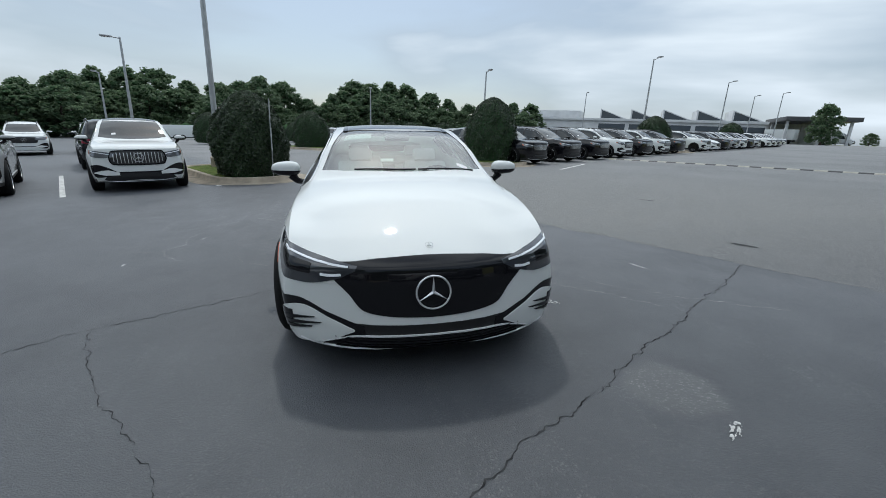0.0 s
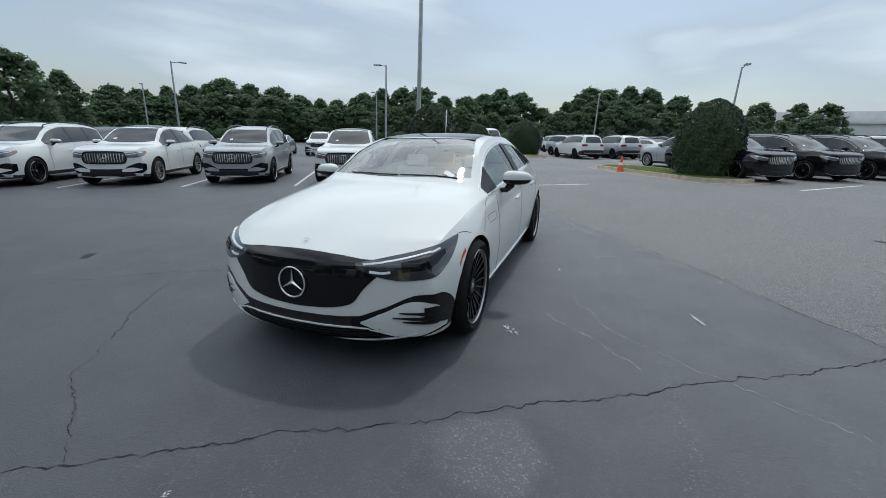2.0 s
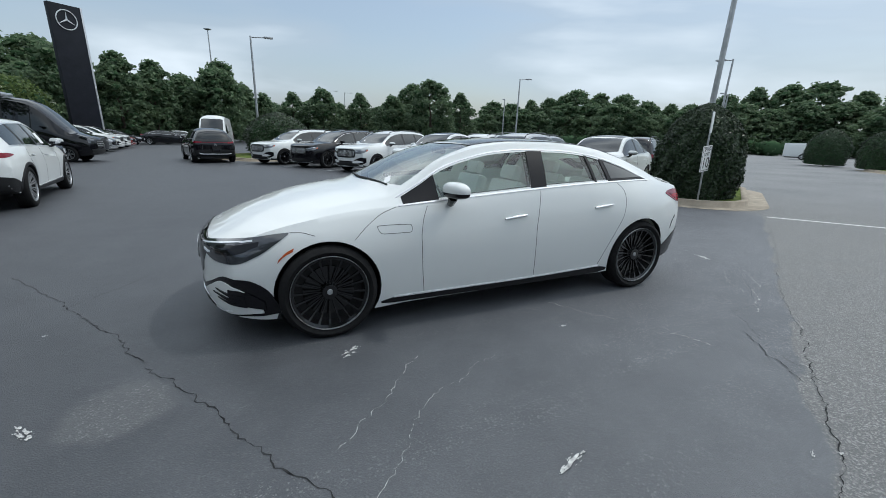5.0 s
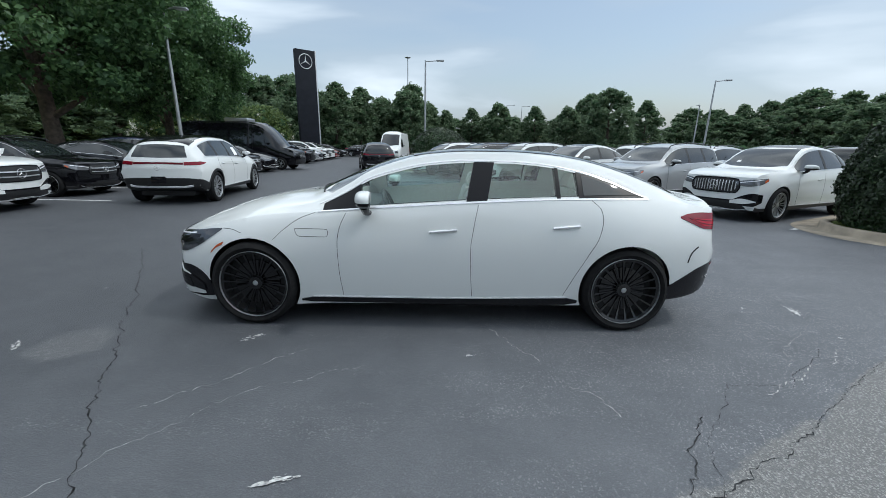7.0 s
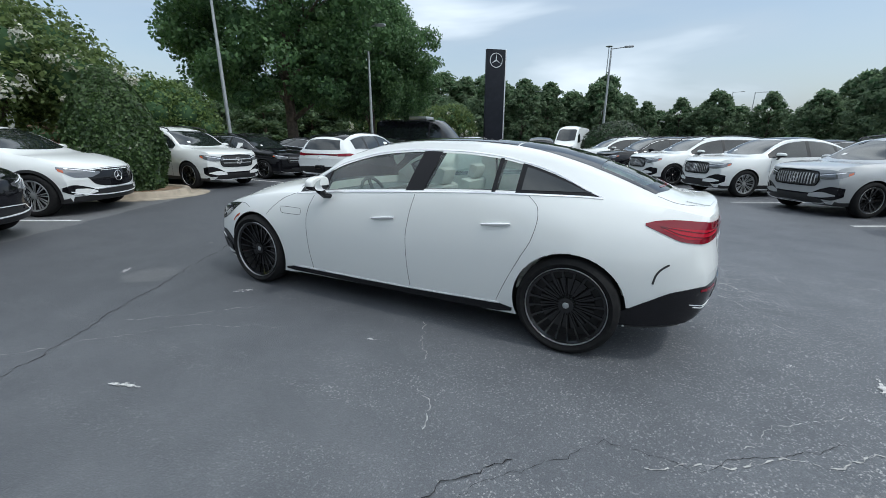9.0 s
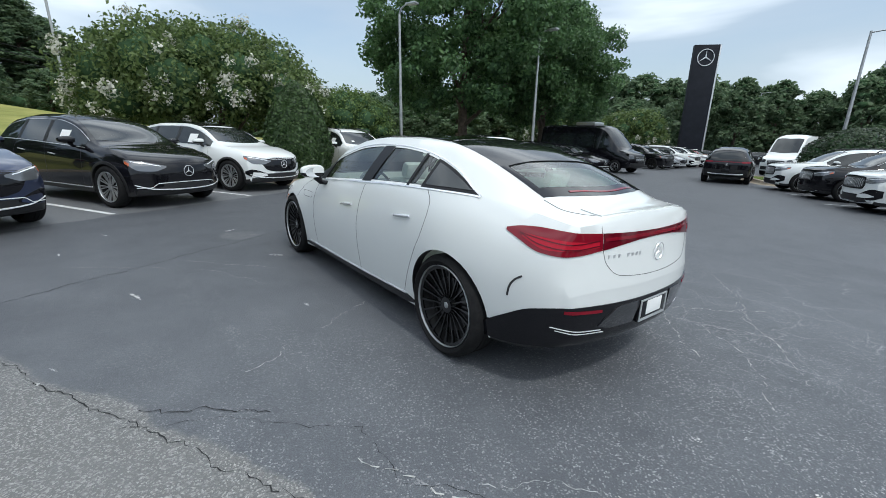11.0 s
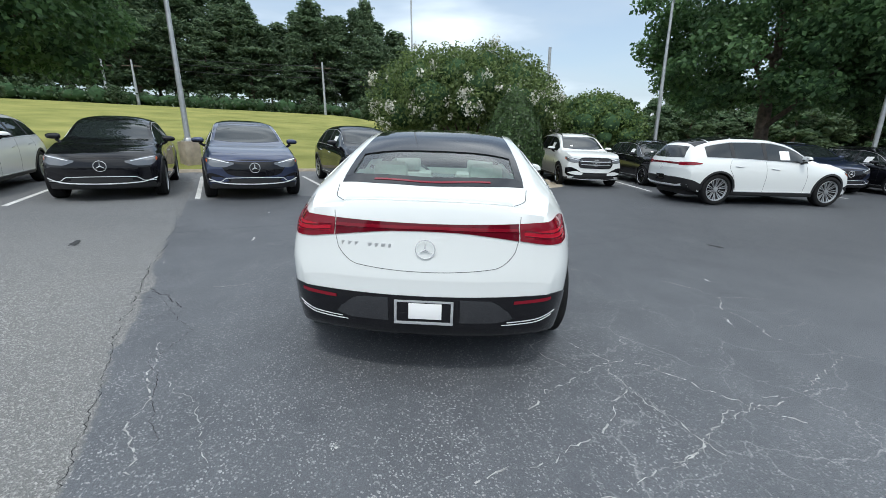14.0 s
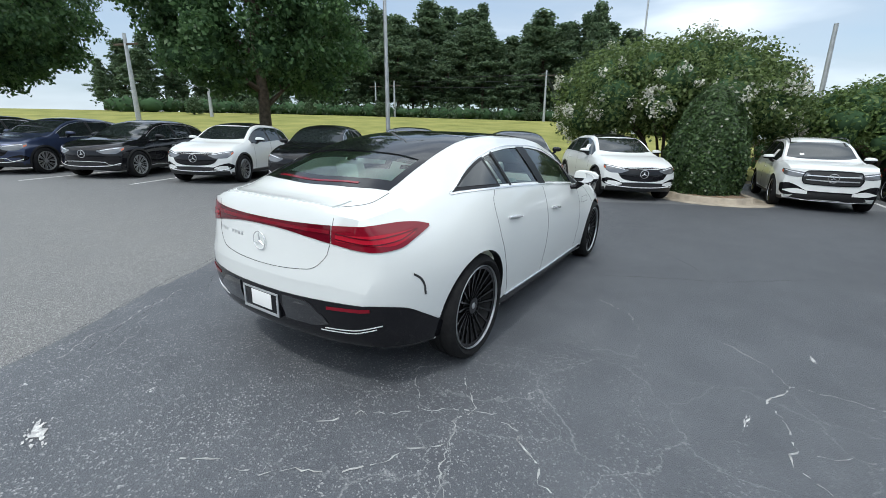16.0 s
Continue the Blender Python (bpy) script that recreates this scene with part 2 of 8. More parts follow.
def tube(bm, pts, rad, n=8, cap=True):
    """A round bar along points; rad a number or one for each point."""
    pts = [Vector(p) for p in pts]
    rads = [rad] * len(pts) if not hasattr(rad, "__len__") else rad
    rings = []
    up = Vector((0, 0, 1))
    for i, p in enumerate(pts):
        d = (pts[min(i + 1, len(pts) - 1)] - pts[max(i - 1, 0)]).normalized()
        a = d.cross(up if abs(d.z) < 0.95 else Vector((1, 0, 0))).normalized()
        b = d.cross(a)
        rings.append([bm.verts.new(p + (a * math.cos(k * math.tau / n) + b * math.sin(k * math.tau / n)) * rads[i]) for k in range(n)])
    for r0, r1 in zip(rings, rings[1:]):
        for k in range(n):
            bm.faces.new((r0[k], r0[(k + 1) % n], r1[(k + 1) % n], r1[k]))
    if cap:
        bm.faces.new(rings[0][::-1])
        bm.faces.new(rings[-1])


def lathe(bm, prof, n=40, axis="y"):
    """Turn a profile of (radius, along) round the axis."""
    rings = []
    for r, h in prof:
        ring = []
        for k in range(n):
            c, s = math.cos(k * math.tau / n) * r, math.sin(k * math.tau / n) * r
            ring.append(bm.verts.new((c, h, s) if axis == "y" else (c, s, h)))
        rings.append(ring)
    for r0, r1 in zip(rings, rings[1:]):
        for k in range(n):
            bm.faces.new((r0[k], r0[(k + 1) % n], r1[(k + 1) % n], r1[k]))
    return rings


def pchip(pts):
    """A smooth curve through (x, value) points that does not overshoot."""
    xs = np.array([p[0] for p in pts], float)
    ys = np.array([p[1] for p in pts], float)
    h = np.diff(xs)
    d = np.diff(ys) / h
    s = np.zeros(len(xs))
    s[0], s[-1] = d[0], d[-1]
    for i in range(1, len(xs) - 1):
        if d[i - 1] * d[i] > 0:
            w1, w2 = 2 * h[i] + h[i - 1], h[i] + 2 * h[i - 1]
            s[i] = (w1 + w2) / (w1 / d[i - 1] + w2 / d[i])

    def f(x):
        x = min(max(x, xs[0]), xs[-1])
        i = min(int(np.searchsorted(xs, x, side="right")) - 1, len(h) - 1)
        t = (x - xs[i]) / h[i]
        return float((1 + 2 * t) * (1 - t) ** 2 * ys[i] + t * (1 - t) ** 2 * h[i] * s[i] + t * t * (3 - 2 * t) * ys[i + 1] + t * t * (t - 1) * h[i] * s[i + 1])
    return f


def spline(pts, n):
    """n points along a smooth line through 2D points."""
    p = [Vector(q) for q in pts]
    if len(p) == 2:
        return [p[0].lerp(p[1], i / (n - 1)) for i in range(n)]
    acc = [0.0]
    for a, b in zip(p, p[1:]):
        acc.append(acc[-1] + max((b - a).length, 1e-6))
    fs = [pchip([(acc[i], p[i][k]) for i in range(len(p))]) for k in range(len(p[0]))]
    return [Vector([f(acc[-1] * i / (n - 1)) for f in fs]) for i in range(n)]

# ---- the lot: plan axes U (out of the bays) and V (along the rows) ----
LOT_TURN = 31.0
U = Vector((math.cos(radians(LOT_TURN)), math.sin(radians(LOT_TURN)), 0))
V = Vector((-U.y, U.x, 0))
TILT = math.tan(radians(SLOPE))


def bank(x, y):
    """How far the ground stands above the lot's plane."""
    u = Vector((x, y, 0)).dot(U)
    v = Vector((x, y, 0)).dot(V)
    b = 0.0
    d = -11.5 - u
    if d > 0:
        s = min(d / 62.0, 1.0)
        b += 4.2 * s * s * (3 - 2 * s) * max(0.0, min(1.0, (46 - v) / 30)) + 0.35 * min(d / 3, 1)
    return b


def gz(x, y):
    """Height of the ground; the slope eases far away."""
    far = 120.0
    yy = far * math.tanh(y / far)
    return -TILT * yy + bank(x, y)


def spot(x, y, turn=0.0):
    """A pose standing on the lot, leaning with it."""
    return Matrix.Translation((x, y, gz(x, y))) @ Matrix.Rotation(radians(-SLOPE), 4, "X") @ Matrix.Rotation(radians(turn), 4, "Z")


def upright(x, y, turn=0.0, dz=0.0):
    return Matrix.Translation((x, y, gz(x, y) + dz)) @ Matrix.Rotation(radians(turn), 4, "Z")


def asphalt():
    m = mat("asphalt", (0.06, 0.062, 0.066), 0.82, spec=0.5)
    L = m.node_tree.links
    tc = nod(m, "ShaderNodeTexCoord")
    sep = nod(m, "ShaderNodeSeparateXYZ")
    lnk(m, tc.outputs["Object"], sep.inputs[0])
    warp = nod(m, "ShaderNodeTexNoise", Scale=1.4, Detail=8.0, Roughness=0.62)
    lnk(m, tc.outputs["Object"], warp.inputs["Vector"])

    def mth(op, a, b=None, c=None):
        n = nod(m, "ShaderNodeMath")
        n.operation = op
        for i, v in enumerate((a, b, c)):
            if v is None:
                continue
            if isinstance(v, (int, float)):
                n.inputs[i].default_value = v
            else:
                lnk(m, v, n.inputs[i])
        return n.outputs[0]

    def ramp(fac, stops):
        r = nod(m, "ShaderNodeValToRGB")
        while len(r.color_ramp.elements) < len(stops):
            r.color_ramp.elements.new(0.5)
        for e, (p, c) in zip(r.color_ramp.elements, stops):
            e.position, e.color = p, (*c, 1) if hasattr(c, "__len__") else (c, c, c, 1)
        lnk(m, fac, r.inputs["Fac"])
        return r.outputs["Color"]

    def mix(fac, a, b):
        n = nod(m, "ShaderNodeMix")
        n.data_type = "RGBA"
        for key, v in (("Factor", fac), ("A", a), ("B", b)):
            if isinstance(v, tuple):
                n.inputs[key].default_value = (*v, 1)
            elif isinstance(v, (int, float)):
                n.inputs[key].default_value = v
            else:
                lnk(m, v, n.inputs[key])
        return n.outputs["Result"]
    # the seam between the sealed, darker bay and the old grey asphalt
    w = mth("MULTIPLY", mth("SUBTRACT", warp.outputs["Fac"], 0.5), 0.42)
    v_ = mth("ADD", mth("MULTIPLY", sep.outputs["X"], -0.507), mth("MULTIPLY", sep.outputs["Y"], 0.862))
    dist = mth("ADD", mth("ADD", v_, 2.89), w)
    old = mth("SUBTRACT", 1.0, ramp(mth("MULTIPLY_ADD", dist, 6.0, 0.5), [(0.40, 0.0), (0.60, 1.0)]))
    east = ramp(mth("MULTIPLY_ADD", mth("ADD", sep.outputs["X"], -8.2), 0.8, 0.5), [(0.2, 0.0), (0.8, 1.0)])
    old = mth("MAXIMUM", old, mth("MULTIPLY", east, ramp(mth("MULTIPLY_ADD", mth("SUBTRACT", sep.outputs["Y"], mth("MULTIPLY", sep.outputs["X"], 0.6)), -0.5, -0.8), [(0.3, 0.0), (0.7, 1.0)])))
    # aggregate
    vor = nod(m, "ShaderNodeTexVoronoi", Scale=130.0)
    lnk(m, tc.outputs["Object"], vor.inputs["Vector"])
    fine = nod(m, "ShaderNodeTexNoise", Scale=160.0, Detail=3.0)
    lnk(m, tc.outputs["Object"], fine.inputs["Vector"])
    mid = nod(m, "ShaderNodeTexNoise", Scale=2.2, Detail=8.0, Roughness=0.62)
    lnk(m, tc.outputs["Object"], mid.inputs["Vector"])
    big = nod(m, "ShaderNodeTexNoise", Scale=0.32, Detail=6.0)
    lnk(m, tc.outputs["Object"], big.inputs["Vector"])
    stone = mth("MULTIPLY", ramp(vor.outputs["Color"], [(0.55, 0.0), (0.95, 1.0)]), 1.0)
    dark = mix(ramp(mid.outputs["Fac"], [(0.35, 0.0), (0.70, 1.0)]), (0.068, 0.074, 0.085), (0.108, 0.115, 0.128))
    dark = mix(mth("MULTIPLY", ramp(big.outputs["Fac"], [(0.35, 0.0), (0.7, 1.0)]), 0.5), dark, (0.122, 0.130, 0.142))
    # worn, speckled stretches where the sealer has gone, most of all behind the car
    wx = mth("SUBTRACT", sep.outputs["X"], 3.2)
    wy = mth("ADD", sep.outputs["Y"], 0.6)
    near = mth("SUBTRACT", 1.0, mth("MULTIPLY", mth("ADD", mth("MULTIPLY", wx, wx), mth("MULTIPLY", wy, wy)), 0.075))
    stretch = nod(m, "ShaderNodeMapping")
    stretch.inputs["Rotation"].default_value = (0, 0, radians(-32))
    stretch.inputs["Scale"].default_value = (0.4, 2.8, 1)
    lnk(m, tc.outputs["Object"], stretch.inputs["Vector"])
    streak = nod(m, "ShaderNodeTexNoise", Scale=1.3, Detail=6.0, Roughness=0.6)
    lnk(m, stretch.outputs[0], streak.inputs["Vector"])
    wear = mth("ADD", mth("MULTIPLY", mth("MAXIMUM", near, 0.0), 0.30), mth("MULTIPLY", mth("SUBTRACT", streak.outputs["Fac"], 0.12), 1.15))
    px = mth("MULTIPLY", mth("ADD", sep.outputs["X"], 2.84), 2.9)
    py = mth("MULTIPLY", mth("ADD", sep.outputs["Y"], 1.38), 2.9)
    pat = mth("SUBTRACT", 1.0, mth("ADD", mth("MULTIPLY", px, px), mth("MULTIPLY", py, py)))
    pat = mth("ADD", pat, mth("MULTIPLY", mth("SUBTRACT", mid.outputs["Fac"], 0.5), 1.2))
    pat = ramp(pat, [(0.25, 0.0), (0.6, 1.0)])
    speck = mth("MULTIPLY", mth("MAXIMUM", ramp(wear, [(0.46, 0.13), (0.92, 1.0)]), mth("MULTIPLY", pat, 0.7)), ramp(vor.outputs["Color"], [(0.72, 0.0), (0.90, 1.0)]))
    gr = ramp(fine.outputs["Fac"], [(0.36, 0.0), (0.64, 1.0)])
    dark = mix(mth("MULTIPLY", mth("SUBTRACT", 1.0, gr), 0.58), dark, (0.036, 0.038, 0.043))
    dark = mix(mth("MULTIPLY", speck, 0.85), dark, (0.40, 0.40, 0.395))
    dark = mix(mth("MULTIPLY", pat, 0.34), dark, (0.17, 0.17, 0.17))
    # a net of hairline cracks, chalky where it opens: behind the car and along the seam
    bend = nod(m, "ShaderNodeVectorMath")
    bend.operation = "MULTIPLY_ADD"
    bend.inputs[1].default_value = (0.42, 0.42, 0.0)
    wob = nod(m, "ShaderNodeTexNoise", Scale=2.6, Detail=7.0, Roughness=0.62)
    lnk(m, tc.outputs["Object"], wob.inputs["Vector"])
    lnk(m, wob.outputs["Color"], bend.inputs[0])
    lnk(m, tc.outputs["Object"], bend.inputs[2])
    flat = nod(m, "ShaderNodeMapping")
    flat.inputs["Scale"].default_value = (1, 1, 0)
    lnk(m, bend.outputs[0], flat.inputs["Vector"])
    net = nod(m, "ShaderNodeTexVoronoi", Scale=1.7)
    net.feature = "DISTANCE_TO_EDGE"
    lnk(m, flat.outputs[0], net.inputs["Vector"])
    cx = mth("MULTIPLY", mth("SUBTRACT", sep.outputs["X"], 2.5), 0.40)
    cy = mth("MULTIPLY", mth("SUBTRACT", sep.outputs["Y"], 2.4), 0.36)
    zone = mth("SUBTRACT", 1.0, mth("ADD", mth("MULTIPLY", cx, cx), mth("MULTIPLY", cy, cy)))
    zone = mth("MAXIMUM", zone, mth("MULTIPLY", mth("SUBTRACT", 0.5, mth("ABSOLUTE", mth("SUBTRACT", dist, 0.4))), 0.9))
    open_ = ramp(mth("ADD", mth("MULTIPLY", zone, 0.55), mth("MULTIPLY", streak.outputs["Fac"], 0.7)), [(0.50, 0.0), (0.95, 1.0)])
    hair = mth("MULTIPLY", ramp(mth("ADD", net.outputs["Distance"], mth("MULTIPLY", fine.outputs["Fac"], 0.007)), [(0.0035, 1.0), (0.0095, 0.0)]), open_)
    dark = mix(mth("MULTIPLY", hair, 0.40), dark, (0.46, 0.46, 0.45))
    grey = mix(stone, (0.150, 0.150, 0.147), (0.40, 0.395, 0.38))
    grey = mix(mth("MULTIPLY", ramp(mid.outputs["Fac"], [(0.4, 0.0), (0.72, 1.0)]), 0.35), grey, (0.175, 0.178, 0.180))
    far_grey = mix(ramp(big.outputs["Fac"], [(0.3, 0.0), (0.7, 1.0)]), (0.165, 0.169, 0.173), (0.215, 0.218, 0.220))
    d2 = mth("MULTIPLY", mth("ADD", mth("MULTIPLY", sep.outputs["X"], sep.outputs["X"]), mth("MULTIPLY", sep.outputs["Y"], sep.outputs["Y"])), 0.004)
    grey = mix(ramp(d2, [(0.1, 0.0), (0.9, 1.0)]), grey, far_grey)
    # sheen towards sun and seam put into the sealer's tone; darker ahead, with noise
    tone = mth("ADD", mth("MULTIPLY_ADD", sep.outputs["X"], 0.18, 0.6), mth("MULTIPLY", sep.outputs["Y"], -0.05))
    tone = mth("ADD", tone, mth("MULTIPLY", mth("SUBTRACT", big.outputs["Fac"], 0.5), 0.8))
    bc = nod(m, "ShaderNodeHueSaturation")
    lnk(m, dark, bc.inputs["Color"])
    lnk(m, mth("MULTIPLY_ADD", ramp(tone, [(0.0, 0.0), (1.0, 1.0)]), 0.40, 0.69), bc.inputs["Value"])
    dark = bc.outputs["Color"]
    # view-dependent sheen put into the colour: paler towards the seam, ahead of rear wheels
    seam_sheen = mth("MULTIPLY", ramp(mth("MULTIPLY_ADD", dist, -0.42, 1.0), [(0.0, 0.0), (1.0, 1.0)]), ramp(mth("MULTIPLY_ADD", sep.outputs["X"], -0.3, 0.75), [(0.0, 0.0), (1.0, 1.0)]))
    dark = mix(mth("MULTIPLY", seam_sheen, 0.22), dark, mix(ramp(mid.outputs["Fac"], [(0.35, 0.0), (0.7, 1.0)]), (0.105, 0.110, 0.118), (0.150, 0.155, 0.162)))
    # the bays under the bank are paler
    u_ = mth("ADD", mth("MULTIPLY", sep.outputs["X"], 0.857), mth("MULTIPLY", sep.outputs["Y"], 0.515))
    bay = ramp(mth("MULTIPLY_ADD", mth("ADD", mth("ADD", u_, 5.95), w), -4.0, 0.5), [(0.40, 0.0), (0.60, 1.0)])
    dark = mix(mth("MULTIPLY", bay, 0.75), dark, mix(stone, (0.125, 0.128, 0.132), (0.21, 0.212, 0.214)))
    # old asphalt darker towards -x: brightness that turns with the view, put into colour
    grey = mix(mth("MULTIPLY", ramp(mth("MULTIPLY_ADD", sep.outputs["X"], -0.2, 0.60), [(0.30, 0.0), (0.95, 1.0)]), 0.85), grey, mix(stone, mix(ramp(mid.outputs["Fac"], [(0.3, 0.0), (0.7, 1.0)]), (0.080, 0.084, 0.090), (0.115, 0.119, 0.125)), (0.26, 0.26, 0.255)))
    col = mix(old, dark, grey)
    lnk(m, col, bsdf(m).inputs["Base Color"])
    lnk(m, mth("MULTIPLY_ADD", old, 0.22, 0.58), bsdf(m).inputs["Roughness"])
    bp = nod(m, "ShaderNodeBump", Strength=0.85, Distance=0.007)
    lnk(m, mth("ADD", mth("MULTIPLY", vor.outputs["Distance"], mth("ADD", 0.35, mth("MULTIPLY", old, 0.8))), mth("MULTIPLY", fine.outputs["Fac"], 0.3)), bp.inputs["Height"])
    lnk(m, bp.outputs["Normal"], bsdf(m).inputs["Normal"])
    return m


ASPHALT = asphalt()
GRASS = vary(mat("mown_grass", (0.10, 0.13, 0.03), 0.95, spec=0.1), 0.35, (0.16, 0.175, 0.050), (0.30, 0.29, 0.095), 0.6, bscale=25, dist=0.06)


def make_ground():
    def axis(near, far, fine, coarse):
        a = [0.0]
        while a[-1] < near:
            a.append(a[-1] + fine)
        while a[-1] < far:
            a.append(a[-1] * coarse)
        return a
    a = axis(30, 1500, 1.0, 1.12)
    xs = [-v for v in reversed(a[1:])] + a
    verts = [(x, y, gz(x, y)) for y in xs for x in xs]
    n = len(xs)
    faces, idx = [], []
    for j in range(n - 1):
        for i in range(n - 1):
            faces.append((j * n + i, j * n + i + 1, (j + 1) * n + i + 1, (j + 1) * n + i))
            cx, cy = (xs[i] + xs[i + 1]) / 2, (xs[j] + xs[j + 1]) / 2
            p = Vector((cx, cy, 0))
            u = p.dot(U)
            r = p.length
            idx.append(1 if (u < -12.2 and p.dot(V) < 14) or (u < -12.2 and p.dot(V) >= 14) or r > 130 else 0)
    me = mesh_of("ground", verts, faces, [ASPHALT, GRASS], True, idx)
    return tagged(new("ground", me), "cracked dark asphalt lot running out to mown grass", "ground", kind="structure")


make_ground()

# ---- vehicles: built with the nose towards -x, left side towards -y, wheels on z = 0 ----
from mathutils.bvhtree import BVHTree

FR = [1.0, 0.93, 0.85, 0.72, 0.58, 0.42, 0.25, 0.0]
LINES_OF = ("zd", "zt", "zs", "ws", "wm", "zm", "wb", "zb", "zr", "wr", "bow")


def curves(spec):
    S = dict(spec)
    for k in LINES_OF:
        S[k] = pchip(spec.get(k, spec["zr"]))
    return S


def section(S, x, inset=0.0):
    a = S["bow"](x)
    xs = x + a * 0.85
    xr = x + a * (0.68 / 0.95) ** 2.5
    zt, zb = S["zt"](x), S["zb"](x)
    zs, ws, wm, zm, wb = (S[k](xs) for k in ("zs", "ws", "wm", "zm", "wb"))
    zr, wr = S["zr"](xr), S["wr"](xr)
    zt -= inset
    zs = min(zs, zt - 0.012)
    zr = min(max(zr - inset * 0.6, zs + 0.006), zt - 0.004)
    wr = min(wr, ws - 0.02)
    zb2 = min(zb, zs - 0.05)
    if inset:
        zb2 = 0.40
        ws, wm, wb, wr = (w - inset for w in (ws, wm, wb, wr))
    zm = min(max(zm, zb2 + 0.03), zs - 0.02)
    pts = [(wb * f, zb2) for f in reversed(FR)]
    for i in range(1, 7):
        t = i / 6
        pts.append((wb + (wm - wb) * math.sin(t * math.pi / 2) ** 0.8, zb2 + (zm - zb2) * t))
    for i in range(1, 9):
        t = i / 8
        pts.append((wm + (ws - wm) * (0.25 * t + 0.75 * t ** 2.6), zm + (zs - zm) * t))
    for i in range(1, 9):
        t = i / 8
        pts.append((ws + (wr - ws) * (0.82 * t + 0.18 * t * t), zs + (zr - zs) * t))
    for f in FR[1:]:
        pts.append((wr * f, zt - (zt - zr) * f ** (2.6 if x < -1.2 else 3.4)))
    return pts


def body_bm(S, n=70, inset=0.0, x0=None, x1=None):
    x0 = S["x0"] if x0 is None else x0
    x1 = S["x1"] if x1 is None else x1
    bm = bmesh.new()
    xs = []
    for i in range(n + 1):
        t = i / n
        e = 0.5 - 0.5 * math.cos(math.pi * t)
        xs.append(x0 + (x1 - x0) * (0.35 * t + 0.65 * e))
    rings, secs = [], []

    def put(x, y, z):
        return bm.verts.new((x + S["bow"](x) * (abs(y) / 0.95) ** 2.5, y, z))
    for x in xs:
        sec = section(S, x, inset)
        secs.append(sec)
        left = [put(x, -y, z) for y, z in sec]
        right = [left[k] if sec[k][0] < 1e-6 else put(x, sec[k][0], sec[k][1]) for k in range(len(sec))]
        rings.append((left, right))
    m = len(secs[0])
    for (l0, r0), (l1, r1) in zip(rings, rings[1:]):
        for k in range(m - 1):
            bm.faces.new([v for v in (l0[k], l0[k + 1], l1[k + 1], l1[k])])
            bm.faces.new([v for v in (r0[k], r1[k], r1[k + 1], r0[k + 1])])
    nb = len(FR)
    fr = [-f for f in FR] + FR[-2::-1]
    for end in (0, -1):
        x, sec, (left, right) = xs[end], secs[end], rings[end]
        ka, kb = nb - 1, m - nb
        rows = [[left[nb - 1 - i] for i in range(nb)] + [right[i] for i in range(1, nb)]]
        for k in range(ka + 1, kb):
            y, z = sec[k]
            rows.append([left[k]] + [put(x, y * f, z) for f in fr[1:-1]] + [right[k]])
        rows.append([left[kb + i] for i in range(nb)] + [right[m - 1 - i] for i in range(1, nb)])
        for a, b in zip(rows, rows[1:]):
            for i in range(len(a) - 1):
                q = (a[i], a[i + 1], b[i + 1], b[i])
                bm.faces.new(q if end == -1 else q[::-1])
    bmesh.ops.recalc_face_normals(bm, faces=bm.faces)
    return bm


def carve(me, cutters):
    """The mesh less the cutters, which are meshes too."""
    ob = new("carved", me)
    cuts = []
    for c in cutters:
        o = new("cutter", c)
        cuts.append(o)
        md = ob.modifiers.new("cut", "BOOLEAN")
        md.operation, md.object, md.solver = "DIFFERENCE", o, "EXACT"
        md.material_mode = "TRANSFER"
    dg = bpy.context.evaluated_depsgraph_get()
    dg.update()
    out = bpy.data.meshes.new_from_object(ob.evaluated_get(dg))
    for o in (ob, *cuts):
        bpy.data.objects.remove(o)
    return out


def flip_mesh(me, name):
    """The mirror image across the car's middle."""
    o = me.copy()
    o.name = name
    o.transform(Matrix.Diagonal((1, -1, 1, 1)))
    o.flip_normals()
    return o


AIM = {"L": lambda a, b: ((a, -3, b), (0, 1, 0)), "F": lambda a, b: ((-5, a, b), (1, 0, 0)),
       "B": lambda a, b: ((5, a, b), (-1, 0, 0)), "T": lambda a, b: ((a, b, 4), (0, 0, -1)),
       "R": lambda a, b: ((1.5 + 3 * math.cos(radians(a)), 3 * math.sin(radians(a)), b), (-math.cos(radians(a)), -math.sin(radians(a)), 0)),    # fanned round the tail
       "N": lambda a, b: ((-1.5 - 3 * math.cos(radians(a)), 3 * math.sin(radians(a)), b), (math.cos(radians(a)), -math.sin(radians(a)), 0))}   # fanned round the nose


def cast(tree, side, a, b):
    o, d = AIM[side](a, b)
    p, nrm, _, _ = tree.ray_cast(Vector(o), Vector(d))
    if p is None:
        o2 = Vector(o) + Vector(d) * (2.05 if side == "L" else 2.6)
        p, nrm, _, _ = tree.find_nearest(o2)
    return p, nrm


